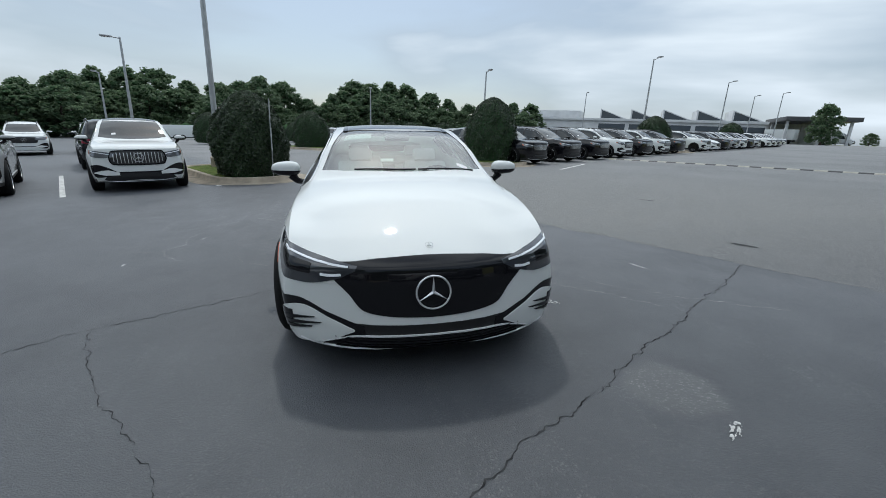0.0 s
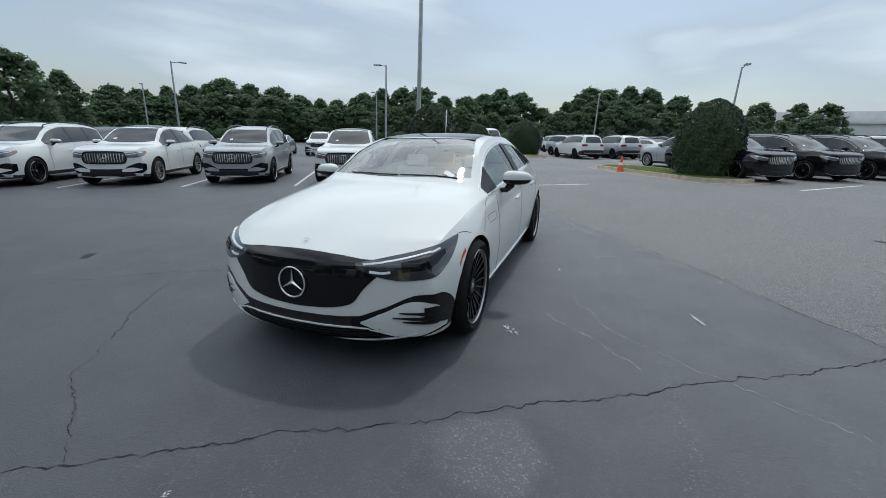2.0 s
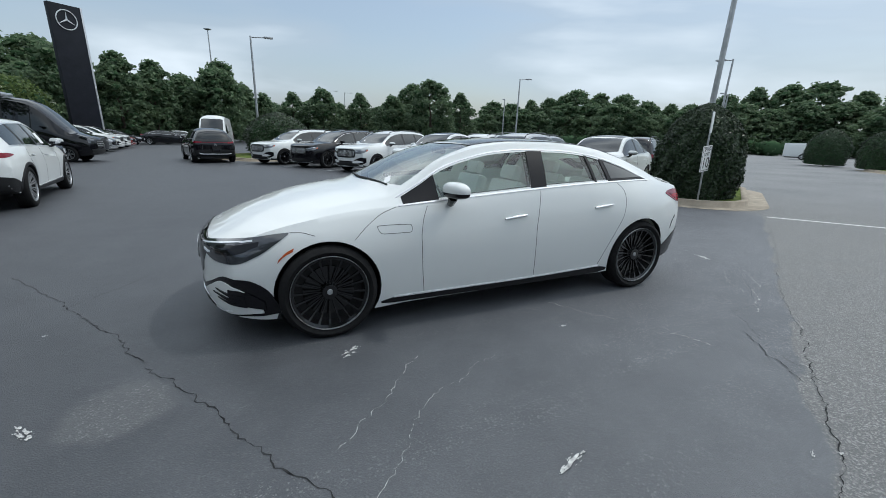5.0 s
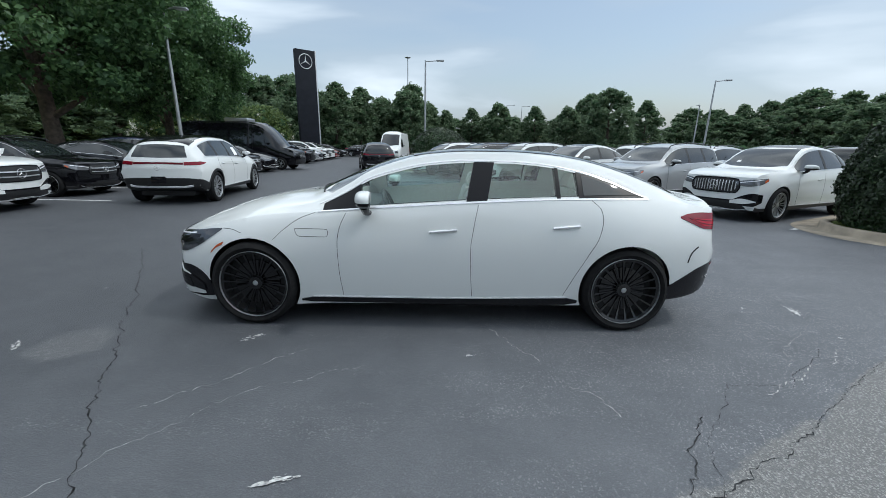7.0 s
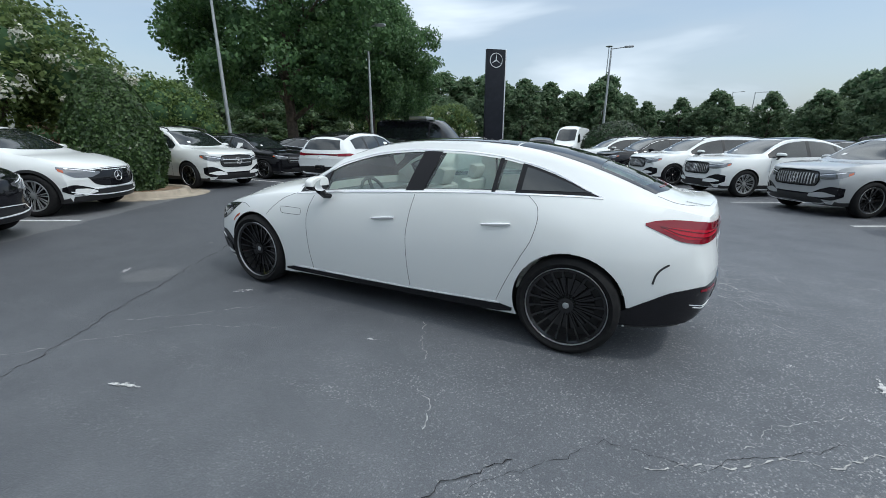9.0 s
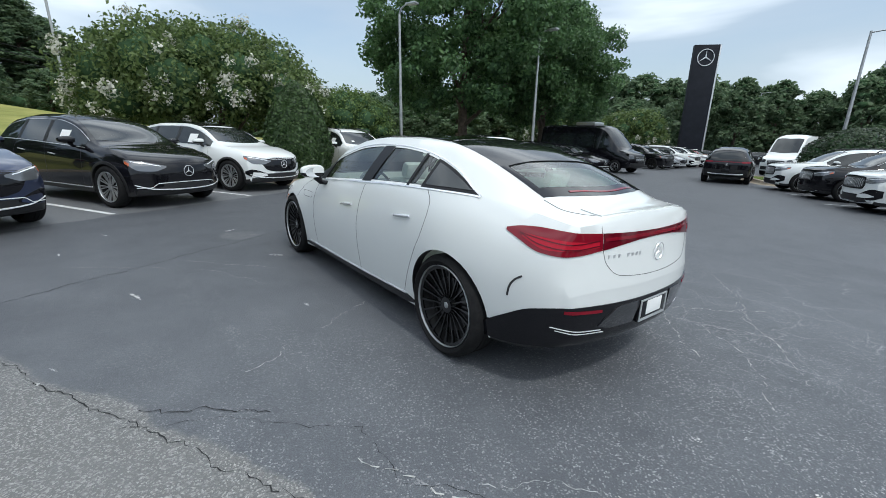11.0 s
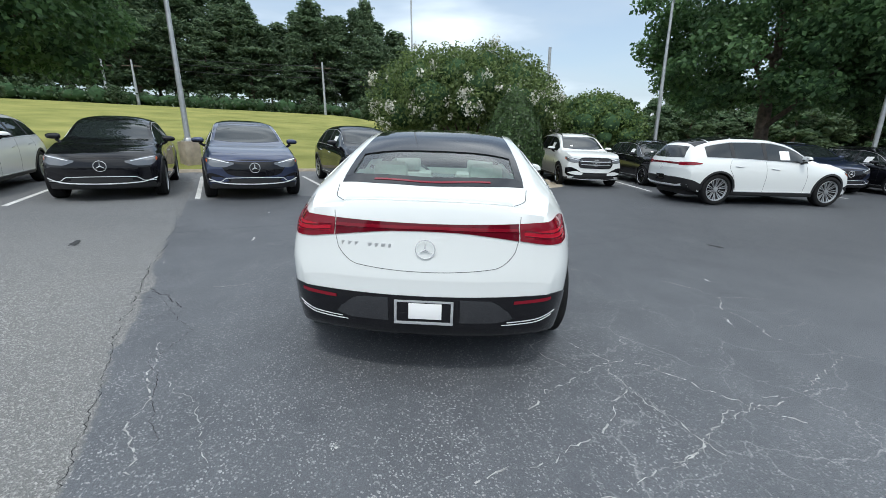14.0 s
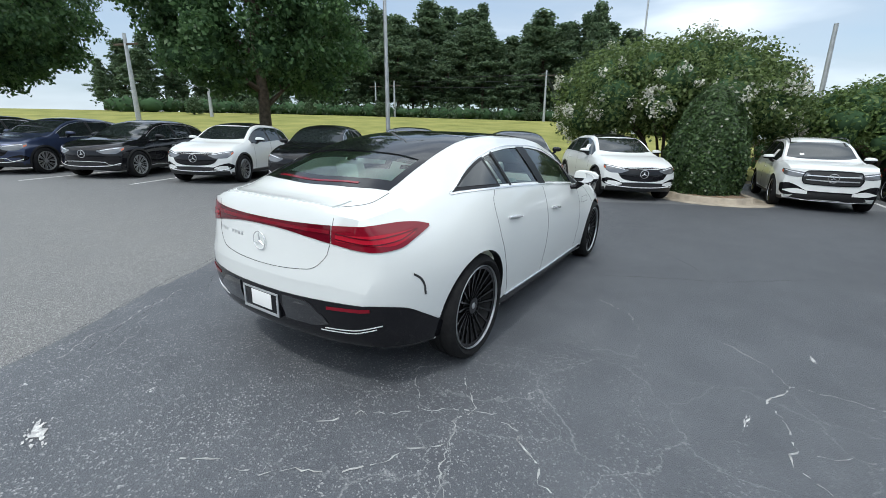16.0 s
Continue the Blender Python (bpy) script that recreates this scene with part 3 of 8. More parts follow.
def patch(tree, side, lo, hi, mats, off=0.004, thick=0.012, nu=24, nv=8, name="panel"):
    """A panel that lies on the body, ruled between two lines drawn in that side's view."""
    a, b = spline(lo, nu), spline(hi, nu)
    bm = bmesh.new()
    grid, norms = [], []
    for i in range(nu):
        row, nr = [], []
        for j in range(nv):
            q = a[i].lerp(b[i], j / (nv - 1))
            p, nrm = cast(tree, side, q[0], q[1])
            if nrm.dot(Vector(AIM[side](q[0], q[1])[1])) > 0:
                nrm = -nrm
            row.append(bm.verts.new(p + nrm * off))
            nr.append(nrm)
        grid.append(row)
        norms.append(nr)
    for i in range(nu - 1):
        for j in range(nv - 1):
            bm.faces.new((grid[i][j], grid[i + 1][j], grid[i + 1][j + 1], grid[i][j + 1]))
    if thick:
        rim = [(i, 0) for i in range(nu)] + [(nu - 1, j) for j in range(1, nv)] + [(i, nv - 1) for i in range(nu - 2, -1, -1)] + [(0, j) for j in range(nv - 2, 0, -1)]
        low = [bm.verts.new(grid[i][j].co - norms[i][j] * thick) for i, j in rim]
        for k in range(len(rim)):
            k2 = (k + 1) % len(rim)
            bm.faces.new((grid[rim[k][0]][rim[k][1]], low[k], low[k2], grid[rim[k2][0]][rim[k2][1]]))
    bmesh.ops.remove_doubles(bm, verts=bm.verts, dist=0.0002)
    bmesh.ops.recalc_face_normals(bm, faces=bm.faces)
    c = sum((f.normal for f in bm.faces), Vector())
    if c.dot(Vector(AIM[side](0, 0)[1])) > 0:
        bmesh.ops.reverse_faces(bm, faces=bm.faces)
    return bm_mesh(name, bm, mats, True, 40)


def strip(tree, side, line, mats, width=0.005, rise=0.0015, n=40, name="strip", sink=0.004):
    """A narrow band along a line on the body."""
    bm = bmesh.new()
    cs = []
    for q in spline(line, n):
        p, nrm = cast(tree, side, q[0], q[1])
        if nrm.dot(Vector(AIM[side](q[0], q[1])[1])) > 0:
            nrm = -nrm
        cs.append((p, nrm))
    rings = []
    for i, (p, nrm) in enumerate(cs):
        d = cs[min(i + 1, n - 1)][0] - cs[max(i - 1, 0)][0]
        w = d.cross(nrm)
        w = w.normalized() * width / 2 if w.length > 1e-9 else Vector((0, 0, width / 2))
        rings.append([bm.verts.new(p + w - nrm * sink), bm.verts.new(p + w * 0.9 + nrm * rise), bm.verts.new(p - w * 0.9 + nrm * rise), bm.verts.new(p - w - nrm * sink)])
    for r0, r1 in zip(rings, rings[1:]):
        for k in range(3):
            bm.faces.new((r0[k], r0[k + 1], r1[k + 1], r1[k]))
    bmesh.ops.recalc_face_normals(bm, faces=bm.faces)
    return bm_mesh(name, bm, mats, True, 50)


def joined(name, meshes, mats):
    bm = bmesh.new()
    for me in meshes:
        bm.from_mesh(me)
    return bm_mesh(name, bm, mats, True, 40)


def star_mesh(r, name="emblem"):
    """A ring round a plain three-armed shape, facing -x."""
    bm = bmesh.new()
    n = 36
    rings = []
    for k in range(n):
        a = k * math.tau / n
        rad = Vector((0, math.sin(a), math.cos(a)))
        rings.append([bm.verts.new(rad * (r - 0.055 * r + 0.055 * r * math.cos(b)) + Vector((-0.05 * r * math.sin(b) - 0.004, 0, 0))) for b in [j * math.tau / 6 for j in range(6)]])
    for k in range(n):
        for j in range(6):
            bm.faces.new((rings[k][j], rings[(k + 1) % n][j], rings[(k + 1) % n][(j + 1) % 6], rings[k][(j + 1) % 6]))
    for k in range(3):
        a = k * math.tau / 3
        d = Vector((0, math.sin(a), math.cos(a)))
        s = Vector((0, math.cos(a), -math.sin(a)))
        tip = bm.verts.new(d * r * 0.93 + Vector((-0.004, 0, 0)))
        b1, b2 = bm.verts.new(s * r * 0.10 + d * 0.06 * r), bm.verts.new(-s * r * 0.10 + d * 0.06 * r)
        ridge = bm.verts.new(Vector((-0.09 * r - 0.004, 0, 0)))
        bm.faces.new((tip, ridge, b1))
        bm.faces.new((tip, b2, ridge))
        bm.faces.new((tip, b1, b2))
        bm.faces.new((ridge, b2, b1))
    bmesh.ops.recalc_face_normals(bm, faces=bm.faces)
    return bm_mesh(name, bm, [CHROME], True, 40)


def wheel_meshes(R, rr, spokes, double, rim_mat, lip_mat, seg=48):
    bm = bmesh.new()
    lathe(bm, [(rr - 0.01, 0.09), (rr + 0.01, 0.105), (R - 0.05, 0.118), (R - 0.012, 0.10), (R, 0.075), (R, 0.03), (R - 0.006, 0.028), (R - 0.006, 0.022), (R, 0.02), (R, -0.02), (R - 0.006, -0.022),
               (R - 0.006, -0.028), (R, -0.03), (R, -0.08), (R - 0.012, -0.104), (R - 0.035, -0.117), (rr + 0.03, -0.122), (rr + 0.012, -0.112), (rr + 0.006, -0.10), (rr - 0.01, -0.095)], seg)
    bmesh.ops.recalc_face_normals(bm, faces=bm.faces)
    tyre = bm_mesh("tyre", bm, [RUBBER], True, 40)
    bm = bmesh.new()
    lathe(bm, [(rr - 0.003, -0.098), (rr - 0.002, -0.107), (rr - 0.005, -0.110), (rr - 0.008, -0.105), (rr - 0.009, -0.092)], 48)
    bmesh.ops.recalc_face_normals(bm, faces=bm.faces)
    lip = bm_mesh("rim_edge", bm, [lip_mat], True, 40)
    bm = bmesh.new()
    # one pierced face: hub, spokes and outer ring
    pattern = [(1, 0.15), (0, 0.20), (1, 0.15), (0, 0.50)] if double else [(1, 0.21), (0, 0.79)]
    cuts = []
    for k in range(spokes):
        for on, w in pattern:
            cuts.append((on, w / spokes * math.tau))
    prof = [(0.012, -0.070), (0.055, -0.070), (0.075, -0.058), (rr * 0.55, -0.070), (rr - 0.030, -0.090), (rr - 0.012, -0.097)]
    grid, a = [], 0.0
    for on, w in cuts:
        for f in (0.0, 0.5):
            grid.append((on, [bm.verts.new((r_ * math.cos(a + w * f), y_, r_ * math.sin(a + w * f))) for r_, y_ in prof]))
        a += w
    front = []
    for j in range(len(grid)):
        on, c0 = grid[j]
        c1 = grid[(j + 1) % len(grid)][1]
        for i in range(5):
            if on or i in (0, 4):
                front.append(bm.faces.new((c0[i], c0[i + 1], c1[i + 1], c1[i])))
    bmesh.ops.recalc_face_normals(bm, faces=front)
    if sum(f.normal.y for f in front) > 0:
        bmesh.ops.reverse_faces(bm, faces=front)
    bmesh.ops.solidify(bm, geom=front, thickness=0.016)
    rim = bm_mesh("wheel", bm, [rim_mat], True, 35)
    bm = bmesh.new()
    lathe(bm, [(0.0001, 0.0), (rr - 0.034, 0.0), (rr - 0.012, -0.094)], 32)
    backing = bm_mesh("brake_shield", bm, [TRIM], True, 40)
    bm = bmesh.new()
    lathe(bm, [(0.05, -0.02), (rr * 0.66, -0.02), (rr * 0.66, -0.004)], 32)
    disc = bm_mesh("brake_disc", bm, [RIMBLK], True, 40)
    bm = bmesh.new()
    lathe(bm, [(0.0001, -0.074), (0.019, -0.073), (0.024, -0.068)], 24)
    cap = bm_mesh("hub_cap", bm, [RIMSIL], True, 40)
    return rim, tyre, lip, backing, disc, cap


def put_wheels(car, S, ws):
    rim, tyre, lip, backing, disc, cap = ws
    for x in S["axles"]:
        for side in (-1, 1):
            turn = 0 if side < 0 else 180
            w = part("wheel", rim, car, "", pose(x, side * S["wheel_y"], S["R"], 0, 0, turn) @ pose(0, 0, 0, 0, 17 * side + 31 * x, 0))
            part("tyre", tyre, w, "black rubber tyre")
            part("rim_edge", lip, w)
            part("brake_shield", backing, w)
            part("brake_disc", disc, w)
            part("hub_cap", cap, w)


def wheel_cutters(S, tight=0.03):
    out = []
    for x in S["axles"]:
        for side in (-1, 1):
            bm = bmesh.new()
            r = S["R"] + tight
            rings = [[bm.verts.new((x + r * math.cos(a), side * y, S["R"] + 0.005 + r * math.sin(a))) for a in [k * math.tau / 40 for k in range(40)]] for y in (0.62, 1.3)]
            for k in range(40):
                bm.faces.new((rings[0][k], rings[0][(k + 1) % 40], rings[1][(k + 1) % 40], rings[1][k]))
            bm.faces.new(rings[0])
            bm.faces.new(rings[1])
            bmesh.ops.recalc_face_normals(bm, faces=bm.faces)
            out.append(bm_mesh("arch", bm, [TRIM], False))
    return out


def dlo(S, xa, xb, low=0.02, high=0.045, n=14):
    """Lower and upper line of the side glass between two places, in side view."""
    lo, hi = [], []
    for i in range(n):
        x = xa + (xb - xa) * i / (n - 1)
        b, t = S["zs"](x) + low, S["zd"](x) - high
        if "tip" in S and x > S["tip"] - 0.32:
            f = (x - S["tip"] + 0.32) / 0.32
            t0, b1 = S["zd"](S["tip"] - 0.32) - high, S["zs"](S["tip"]) + low
            t = min(t, t0 + (b1 - t0) * f)
        t = max(t, b + 0.004)
        lo.append((x, b))
        hi.append((x, t))
    return lo, hi


def mirror_meshes(S):
    """White upper shell, black lower half with its foot, and the mirror glass."""
    x, y, z = S["mirror"]

    def shell(lo, hi, sx, sy, sz, cz):
        bm = bmesh.new()
        bmesh.ops.create_uvsphere(bm, u_segments=24, v_segments=16, radius=1.0)
        for v in bm.verts:
            p = [math.copysign(abs(c) ** 0.72, c) for c in v.co]
            p[2] = min(max(p[2], lo), hi)
            out = (1 - p[1]) / 2                       # 0 at the door, 1 at the tip
            p[2] *= 1.0 - 0.22 * out
            if p[0] > 0.55:
                p[0] = 0.55 + (p[0] - 0.55) * 0.12
            v.co = Vector((x + p[0] * sx * (1.0 - 0.25 * out) + 0.035 * out, -y - 0.105 + p[1] * sy, z + cz + p[2] * sz))
        bmesh.ops.remove_doubles(bm, verts=bm.verts, dist=0.0005)
        return bm
    cap = bm_mesh("mirror_cap", shell(-0.12, 1.0, 0.088, 0.128, 0.078, 0.045), [WHITE], True, 40)
    bm = shell(-1.0, -0.10, 0.086, 0.126, 0.062, 0.043)
    tube(bm, [(x + 0.03, -y + 0.06, z - 0.075), (x + 0.01, -y - 0.01, z - 0.06), (x + 0.005, -y - 0.06, z - 0.005)], [0.022, 0.028, 0.04], 8)
    foot = bm_mesh("mirror_foot", bm, [GLOSS], True, 40)
    bm = bmesh.new()
    bmesh.ops.create_circle(bm, cap_ends=True, segments=20, radius=1.0, matrix=Matrix.LocRotScale((x + 0.062, -y - 0.095, z + 0.04), Euler((0, radians(90), radians(8))), (0.05, 0.10, 1)))
    gl = bm_mesh("mirror_glass", bm, [CHROME], False)
    return cap, foot, gl


def handle_mesh(tree, x, z, mats, length=0.22):
    bm = bmesh.new()
    p, nrm = cast(tree, "L", x, z)
    q, _ = cast(tree, "L", x + length, z + 0.022)
    d = (q - p)
    pts, rad = [], []
    for i in range(9):
        t = i / 8
        c, n2 = cast(tree, "L", x + length * t, z + 0.022 * t)
        pts.append(c + Vector((0, -0.010, 0)))
        rad.append(0.013 * (0.55 + 0.45 * math.sin(math.pi * min(max(t, 0.12), 0.88))))
    tube(bm, pts, rad, 10)
    return bm_mesh("door_handle", bm, mats, True, 60)


def both(name, me, car, label=""):
    a = part(name, me, car, label)
    b = part(name, flip_mesh(me, name), car, label)
    return a, b

def blacken(me, black, test):
    """Give the faces of a body whose middle passes the test the black plastic."""
    me.materials.append(black)
    k = len(me.materials) - 1
    for f in me.polygons:
        if test(f.center, f.normal):
            f.material_index = k


# ---- the white sedan in the middle of the lot ----
R2 = math.sqrt(0.5)
AIM["D"] = lambda a, b: ((R2 * a - 4 * R2, -R2 * a - 4 * R2, b), (R2, R2, 0))   # from ahead and left
AIM["E"] = lambda a, b: ((R2 * a + 4 * R2, R2 * a - 4 * R2, b), (-R2, R2, 0))   # from behind and left

SEDAN = dict(
    x0=-2.505, x1=2.46, axles=(-1.61, 1.51), R=0.358, wheel_y=0.845, mirror=(-0.66, 0.93, 1.045), tip=1.66,
    zt=[(-2.505, 0.62), (-2.495, 0.69), (-2.47, 0.728), (-2.42, 0.757), (-2.35, 0.792), (-2.25, 0.84), (-2.12, 0.893), (-1.85, 0.985), (-1.5, 1.055), (-1.27, 1.085), (-1.15, 1.135), (-1.02, 1.198),
        (-0.75, 1.315), (-0.485, 1.407), (-0.17, 1.468), (0.196, 1.494), (0.56, 1.496), (0.876, 1.482), (1.19, 1.442), (1.517, 1.364), (1.848, 1.25), (2.07, 1.155), (2.22, 1.104), (2.32, 1.094),
        (2.375, 1.096), (2.393, 1.082), (2.402, 1.04), (2.41, 0.99), (2.425, 0.90), (2.44, 0.78), (2.46, 0.68)],
    zb=[(-2.505, 0.36), (-2.49, 0.25), (-2.44, 0.20), (-2.3, 0.18), (-1.6, 0.17), (-1.2, 0.19), (0, 0.20), (1.2, 0.21), (1.9, 0.25), (2.3, 0.29), (2.42, 0.35), (2.46, 0.52)],
    zs=[(-2.25, 0.66), (-2.15, 0.74), (-1.95, 0.825), (-1.7, 0.89), (-1.4, 0.94), (-1.05, 0.968), (-0.86, 0.985), (0.04, 1.055), (0.93, 1.104), (1.54, 1.115), (1.8, 1.098), (2.0, 1.068), (2.15, 1.035), (2.3, 1.0)],
    ws=[(-2.25, 0.76), (-2.1, 0.80), (-1.9, 0.83), (-1.6, 0.85), (-1.1, 0.865), (-0.5, 0.875), (0.5, 0.88), (1.2, 0.855), (1.7, 0.785), (2.0, 0.71), (2.14, 0.672), (2.2, 0.635), (2.239, 0.585), (2.3, 0.5)],
    wm=[(-2.25, 0.82), (-2.1, 0.885), (-1.9, 0.94), (-1.6, 0.965), (-1.1, 0.952), (0, 0.955), (1.0, 0.962), (1.5, 0.975), (1.8, 0.945), (2.0, 0.892), (2.12, 0.845), (2.2, 0.782), (2.239, 0.715), (2.3, 0.6)],
    zm=[(-2.25, 0.50), (-1.6, 0.62), (0, 0.66), (1.5, 0.72), (2.3, 0.70)],
    wb=[(-2.25, 0.72), (-2.0, 0.85), (-1.6, 0.89), (-1.1, 0.90), (1.2, 0.90), (1.9, 0.855), (2.1, 0.79), (2.2, 0.70), (2.239, 0.63), (2.3, 0.52)],
    zr=[(-2.3, 0.72), (-2.07, 0.825), (-1.72, 0.938), (-1.37, 0.998), (-1.15, 1.035), (-0.85, 1.168), (-0.65, 1.288), (-0.45, 1.358), (-0.155, 1.428), (0.18, 1.458), (0.52, 1.460), (0.81, 1.445), (1.11, 1.405), (1.41, 1.328), (1.65, 1.245), (1.9, 1.145), (2.05, 1.085), (2.3, 1.0)],
    zd=[(-2.3, 0.72), (-2.07, 0.825), (-1.72, 0.938), (-1.37, 0.998), (-1.15, 1.035), (-0.85, 1.165), (-0.65, 1.28), (-0.45, 1.345), (-0.155, 1.41), (0.18, 1.437), (0.52, 1.435), (0.81, 1.415), (1.11, 1.363), (1.41, 1.272), (1.65, 1.18), (1.9, 1.095), (2.3, 1.0)],
    wr=[(-2.2, 0.62), (-1.8, 0.70), (-1.5, 0.745), (-1.2, 0.762), (-0.85, 0.70), (-0.45, 0.63), (0.18, 0.595), (0.8, 0.59), (1.2, 0.60), (1.6, 0.63), (1.9, 0.65), (2.3, 0.62)],
    bow=[(-2.505, 0.36), (-2.2, 0.34), (-1.6, 0.30), (-1.15, 0.27), (-0.7, 0.21), (-0.3, 0.13), (0.3, 0.0), (0.8, -0.03), (1.6, -0.12), (2.2, -0.24), (2.46, -0.26)])


def slanted(lo, hi, k=0.032):
    """Tilt the cuts round the middle pillar: the top stands further back than the foot."""
    def w(x):
        return max(0.0, 1.0 - max(0.0, abs(x - 0.275) - 0.085) / 0.30)
    return [(x - k * w(x), z) for x, z in lo], [(x + k * w(x), z) for x, z in hi]


def prism(lo, hi, side, name):
    """A solid through the car from an outline in side or top view."""
    ring = list(lo) + list(reversed(hi))
    bm = bmesh.new()
    lv = [bm.verts.new((a, -2.0, b) if side == "L" else (a, b, 1.045)) for a, b in ring]
    hv = [bm.verts.new((a, 2.0, b) if side == "L" else (a, b, 2.2)) for a, b in ring]
    n = len(ring)
    for k in range(n):
        bm.faces.new((lv[k], lv[(k + 1) % n], hv[(k + 1) % n], hv[k]))
    bm.faces.new(lv)
    bm.faces.new(hv)
    bmesh.ops.recalc_face_normals(bm, faces=bm.faces)
    return bm_mesh(name, bm, [TRIM], False)


def seat_mesh(x, y, w, back_h):
    bm = bmesh.new()
    box(bm, (x - 0.26, y - w / 2, 0.42), (x + 0.26, y + w / 2, 0.60), 0.05)
    lean = Matrix.Translation((x + 0.24, 0, 0.55)) @ Matrix.Rotation(radians(16), 4, "Y") @ Matrix.Translation((-x - 0.24, 0, -0.55))
    box(bm, (x + 0.18, y - w / 2, 0.52), (x + 0.31, y + w / 2, 0.52 + back_h), 0.05, lean)
    return bm_mesh("seat", bm, [LEATHER], True, 50), lean


def main_car():
    S = curves(SEDAN)
    solid = bm_mesh("solid", body_bm(S, 130), [WHITE], True, 40)
    bm = bmesh.new()
    bm.from_mesh(solid)
    tree = BVHTree.FromBMesh(bm)
    bm.free()
    pale = vary(mat("pale_cabin_lining", (0.74, 0.75, 0.72), 0.9), 30, (0.70, 0.71, 0.68), (0.78, 0.79, 0.76))
    cavity = bm_mesh("cavity", body_bm(S, 40, 0.055, -1.02, 2.06), [pale], True, 40)
    wins = [(-0.72, 0.19), (0.36, 0.895), (0.925, 1.075)]
    cuts = [cavity] + wheel_cutters(S)
    for a, b in wins:
        lo, hi = slanted(*dlo(S, a, b, 0.024, 0.058))
        cuts.append(prism(lo, hi, "L", "opening"))
    ws_lo = [(-0.985, -0.69), (-1.13, -0.45), (-1.20, 0.0), (-1.13, 0.45), (-0.985, 0.69)]
    ws_hi = [(-0.27, -0.525), (-0.33, -0.3), (-0.36, 0.0), (-0.33, 0.3), (-0.27, 0.525)]
    cuts.append(prism(spline(ws_lo, 15), spline(ws_hi, 15), "T", "opening"))
    rw_hi = [(1.585, -0.52), (1.59, 0.0), (1.585, 0.52)]
    rw_lo = [(1.90, -0.54), (1.968, -0.30), (1.998, 0.0), (1.968, 0.30), (1.90, 0.54)]
    cuts.append(prism(spline(rw_lo, 11), spline(rw_hi, 11), "T", "opening"))
    cuts.append(prism([(-0.26, -0.49), (0.95, -0.485)], [(-0.26, 0.49), (0.95, 0.485)], "T", "opening"))
    body = carve(solid, cuts)
    body.name = "body"
    blacken(body, TRIM, lambda c, nr: c.z < 0.206 or (c.x > 1.9 and c.z < 0.40))
    body.set_sharp_from_angle(angle=radians(35))
    car = thing("car", "white electric sedan with black panoramic roof and black multi-spoke wheels", "car", LOT.copy())
    part("body", body, car, "gloss white painted bodywork")
    # glass
    wsc = part("windscreen", patch(tree, "T", ws_lo, ws_hi, [SCREEN], -0.004, 0, 24, 14, "windscreen"), car, "green-tinted windscreen")
    rwd = part("rear_window", patch(tree, "T", rw_lo, rw_hi, [BACKLIGHT], -0.004, 0, 20, 10, "rear_window"), car, "green-tinted rear window")
    for i, (a, b) in enumerate(wins):
        lo, hi = slanted(*dlo(S, a, b, 0.024, 0.058))
        for pane in both("side_window", patch(tree, "L", lo, hi, [CLEAR], -0.006, 0, 20, 6, "side_window"), car):
            pane.visible_shadow = False
        wsc.visible_shadow = rwd.visible_shadow = False
    # black pillars and the black panel ahead of the front window
    for a, b in ((-1.02, -0.72), (0.19, 0.36), (0.895, 0.925), (1.075, 1.655)):
        lo, hi = slanted(*dlo(S, a, b, 0.012, 0.050))
        both("window_pillar", patch(tree, "L", lo, hi, [PILLAR], 0.002, 0.010, 10 if b < 1.2 else 30, 6, "window_pillar"), car)
    lo, hi = dlo(S, 1.115, 1.585, 0.030, 0.068)
    both("quarter_window", patch(tree, "L", lo, hi, [TINT], 0.005, 0.004, 24, 6, "quarter_window"), car, "small dark quarter window")
    # roof glass
    rfg = part("roof_glass", patch(tree, "T", [(-0.30, -0.52), (-0.02, -0.515), (0.40, -0.51), (0.97, -0.51)], [(-0.30, 0.52), (-0.02, 0.515), (0.40, 0.51), (0.97, 0.51)], [ROOFGLASS], 0.003, 0, 24, 16, "roof_glass"), car, "black panoramic roof glass")
    rfg.visible_shadow = False
    for y_ in (-0.50, 0.50):
        part("roof_glass_border", patch(tree, "T", [(-0.30, y_ - 0.022), (0.40, y_ - 0.018), (0.97, y_ - 0.016)], [(-0.30, y_ + 0.022), (0.40, y_ + 0.018), (0.97, y_ + 0.016)], [GLOSS], 0.005, 0.006, 20, 4, "roof_glass_border"), car)
    bands = [patch(tree, "T", [(0.985, -0.512), (1.25, -0.53), (1.60, -0.556)], [(0.985, 0.512), (1.25, 0.53), (1.60, 0.556)], [GLOSS], 0.003, 0.008, 14, 16),
             patch(tree, "T", [(1.882, -0.57), (1.955, -0.30), (1.985, 0.0), (1.955, 0.30), (1.882, 0.57)], [(1.975, -0.57), (2.06, -0.3), (2.09, 0.0), (2.06, 0.3), (1.975, 0.57)], [GLOSS], 0.003, 0.008, 24, 6),
             patch(tree, "T", [(1.58, -0.555), (1.75, -0.564), (1.91, -0.572)], [(1.58, -0.508), (1.75, -0.516), (1.91, -0.524)], [GLOSS], 0.0035, 0.008, 14, 4),
             patch(tree, "T", [(1.58, 0.508), (1.75, 0.516), (1.91, 0.524)], [(1.58, 0.555), (1.75, 0.564), (1.91, 0.572)], [GLOSS], 0.0035, 0.008, 14, 4)]
    part("rear_window_border", joined("rear_window_border", bands, [GLOSS]), car, "gloss black rear window border")
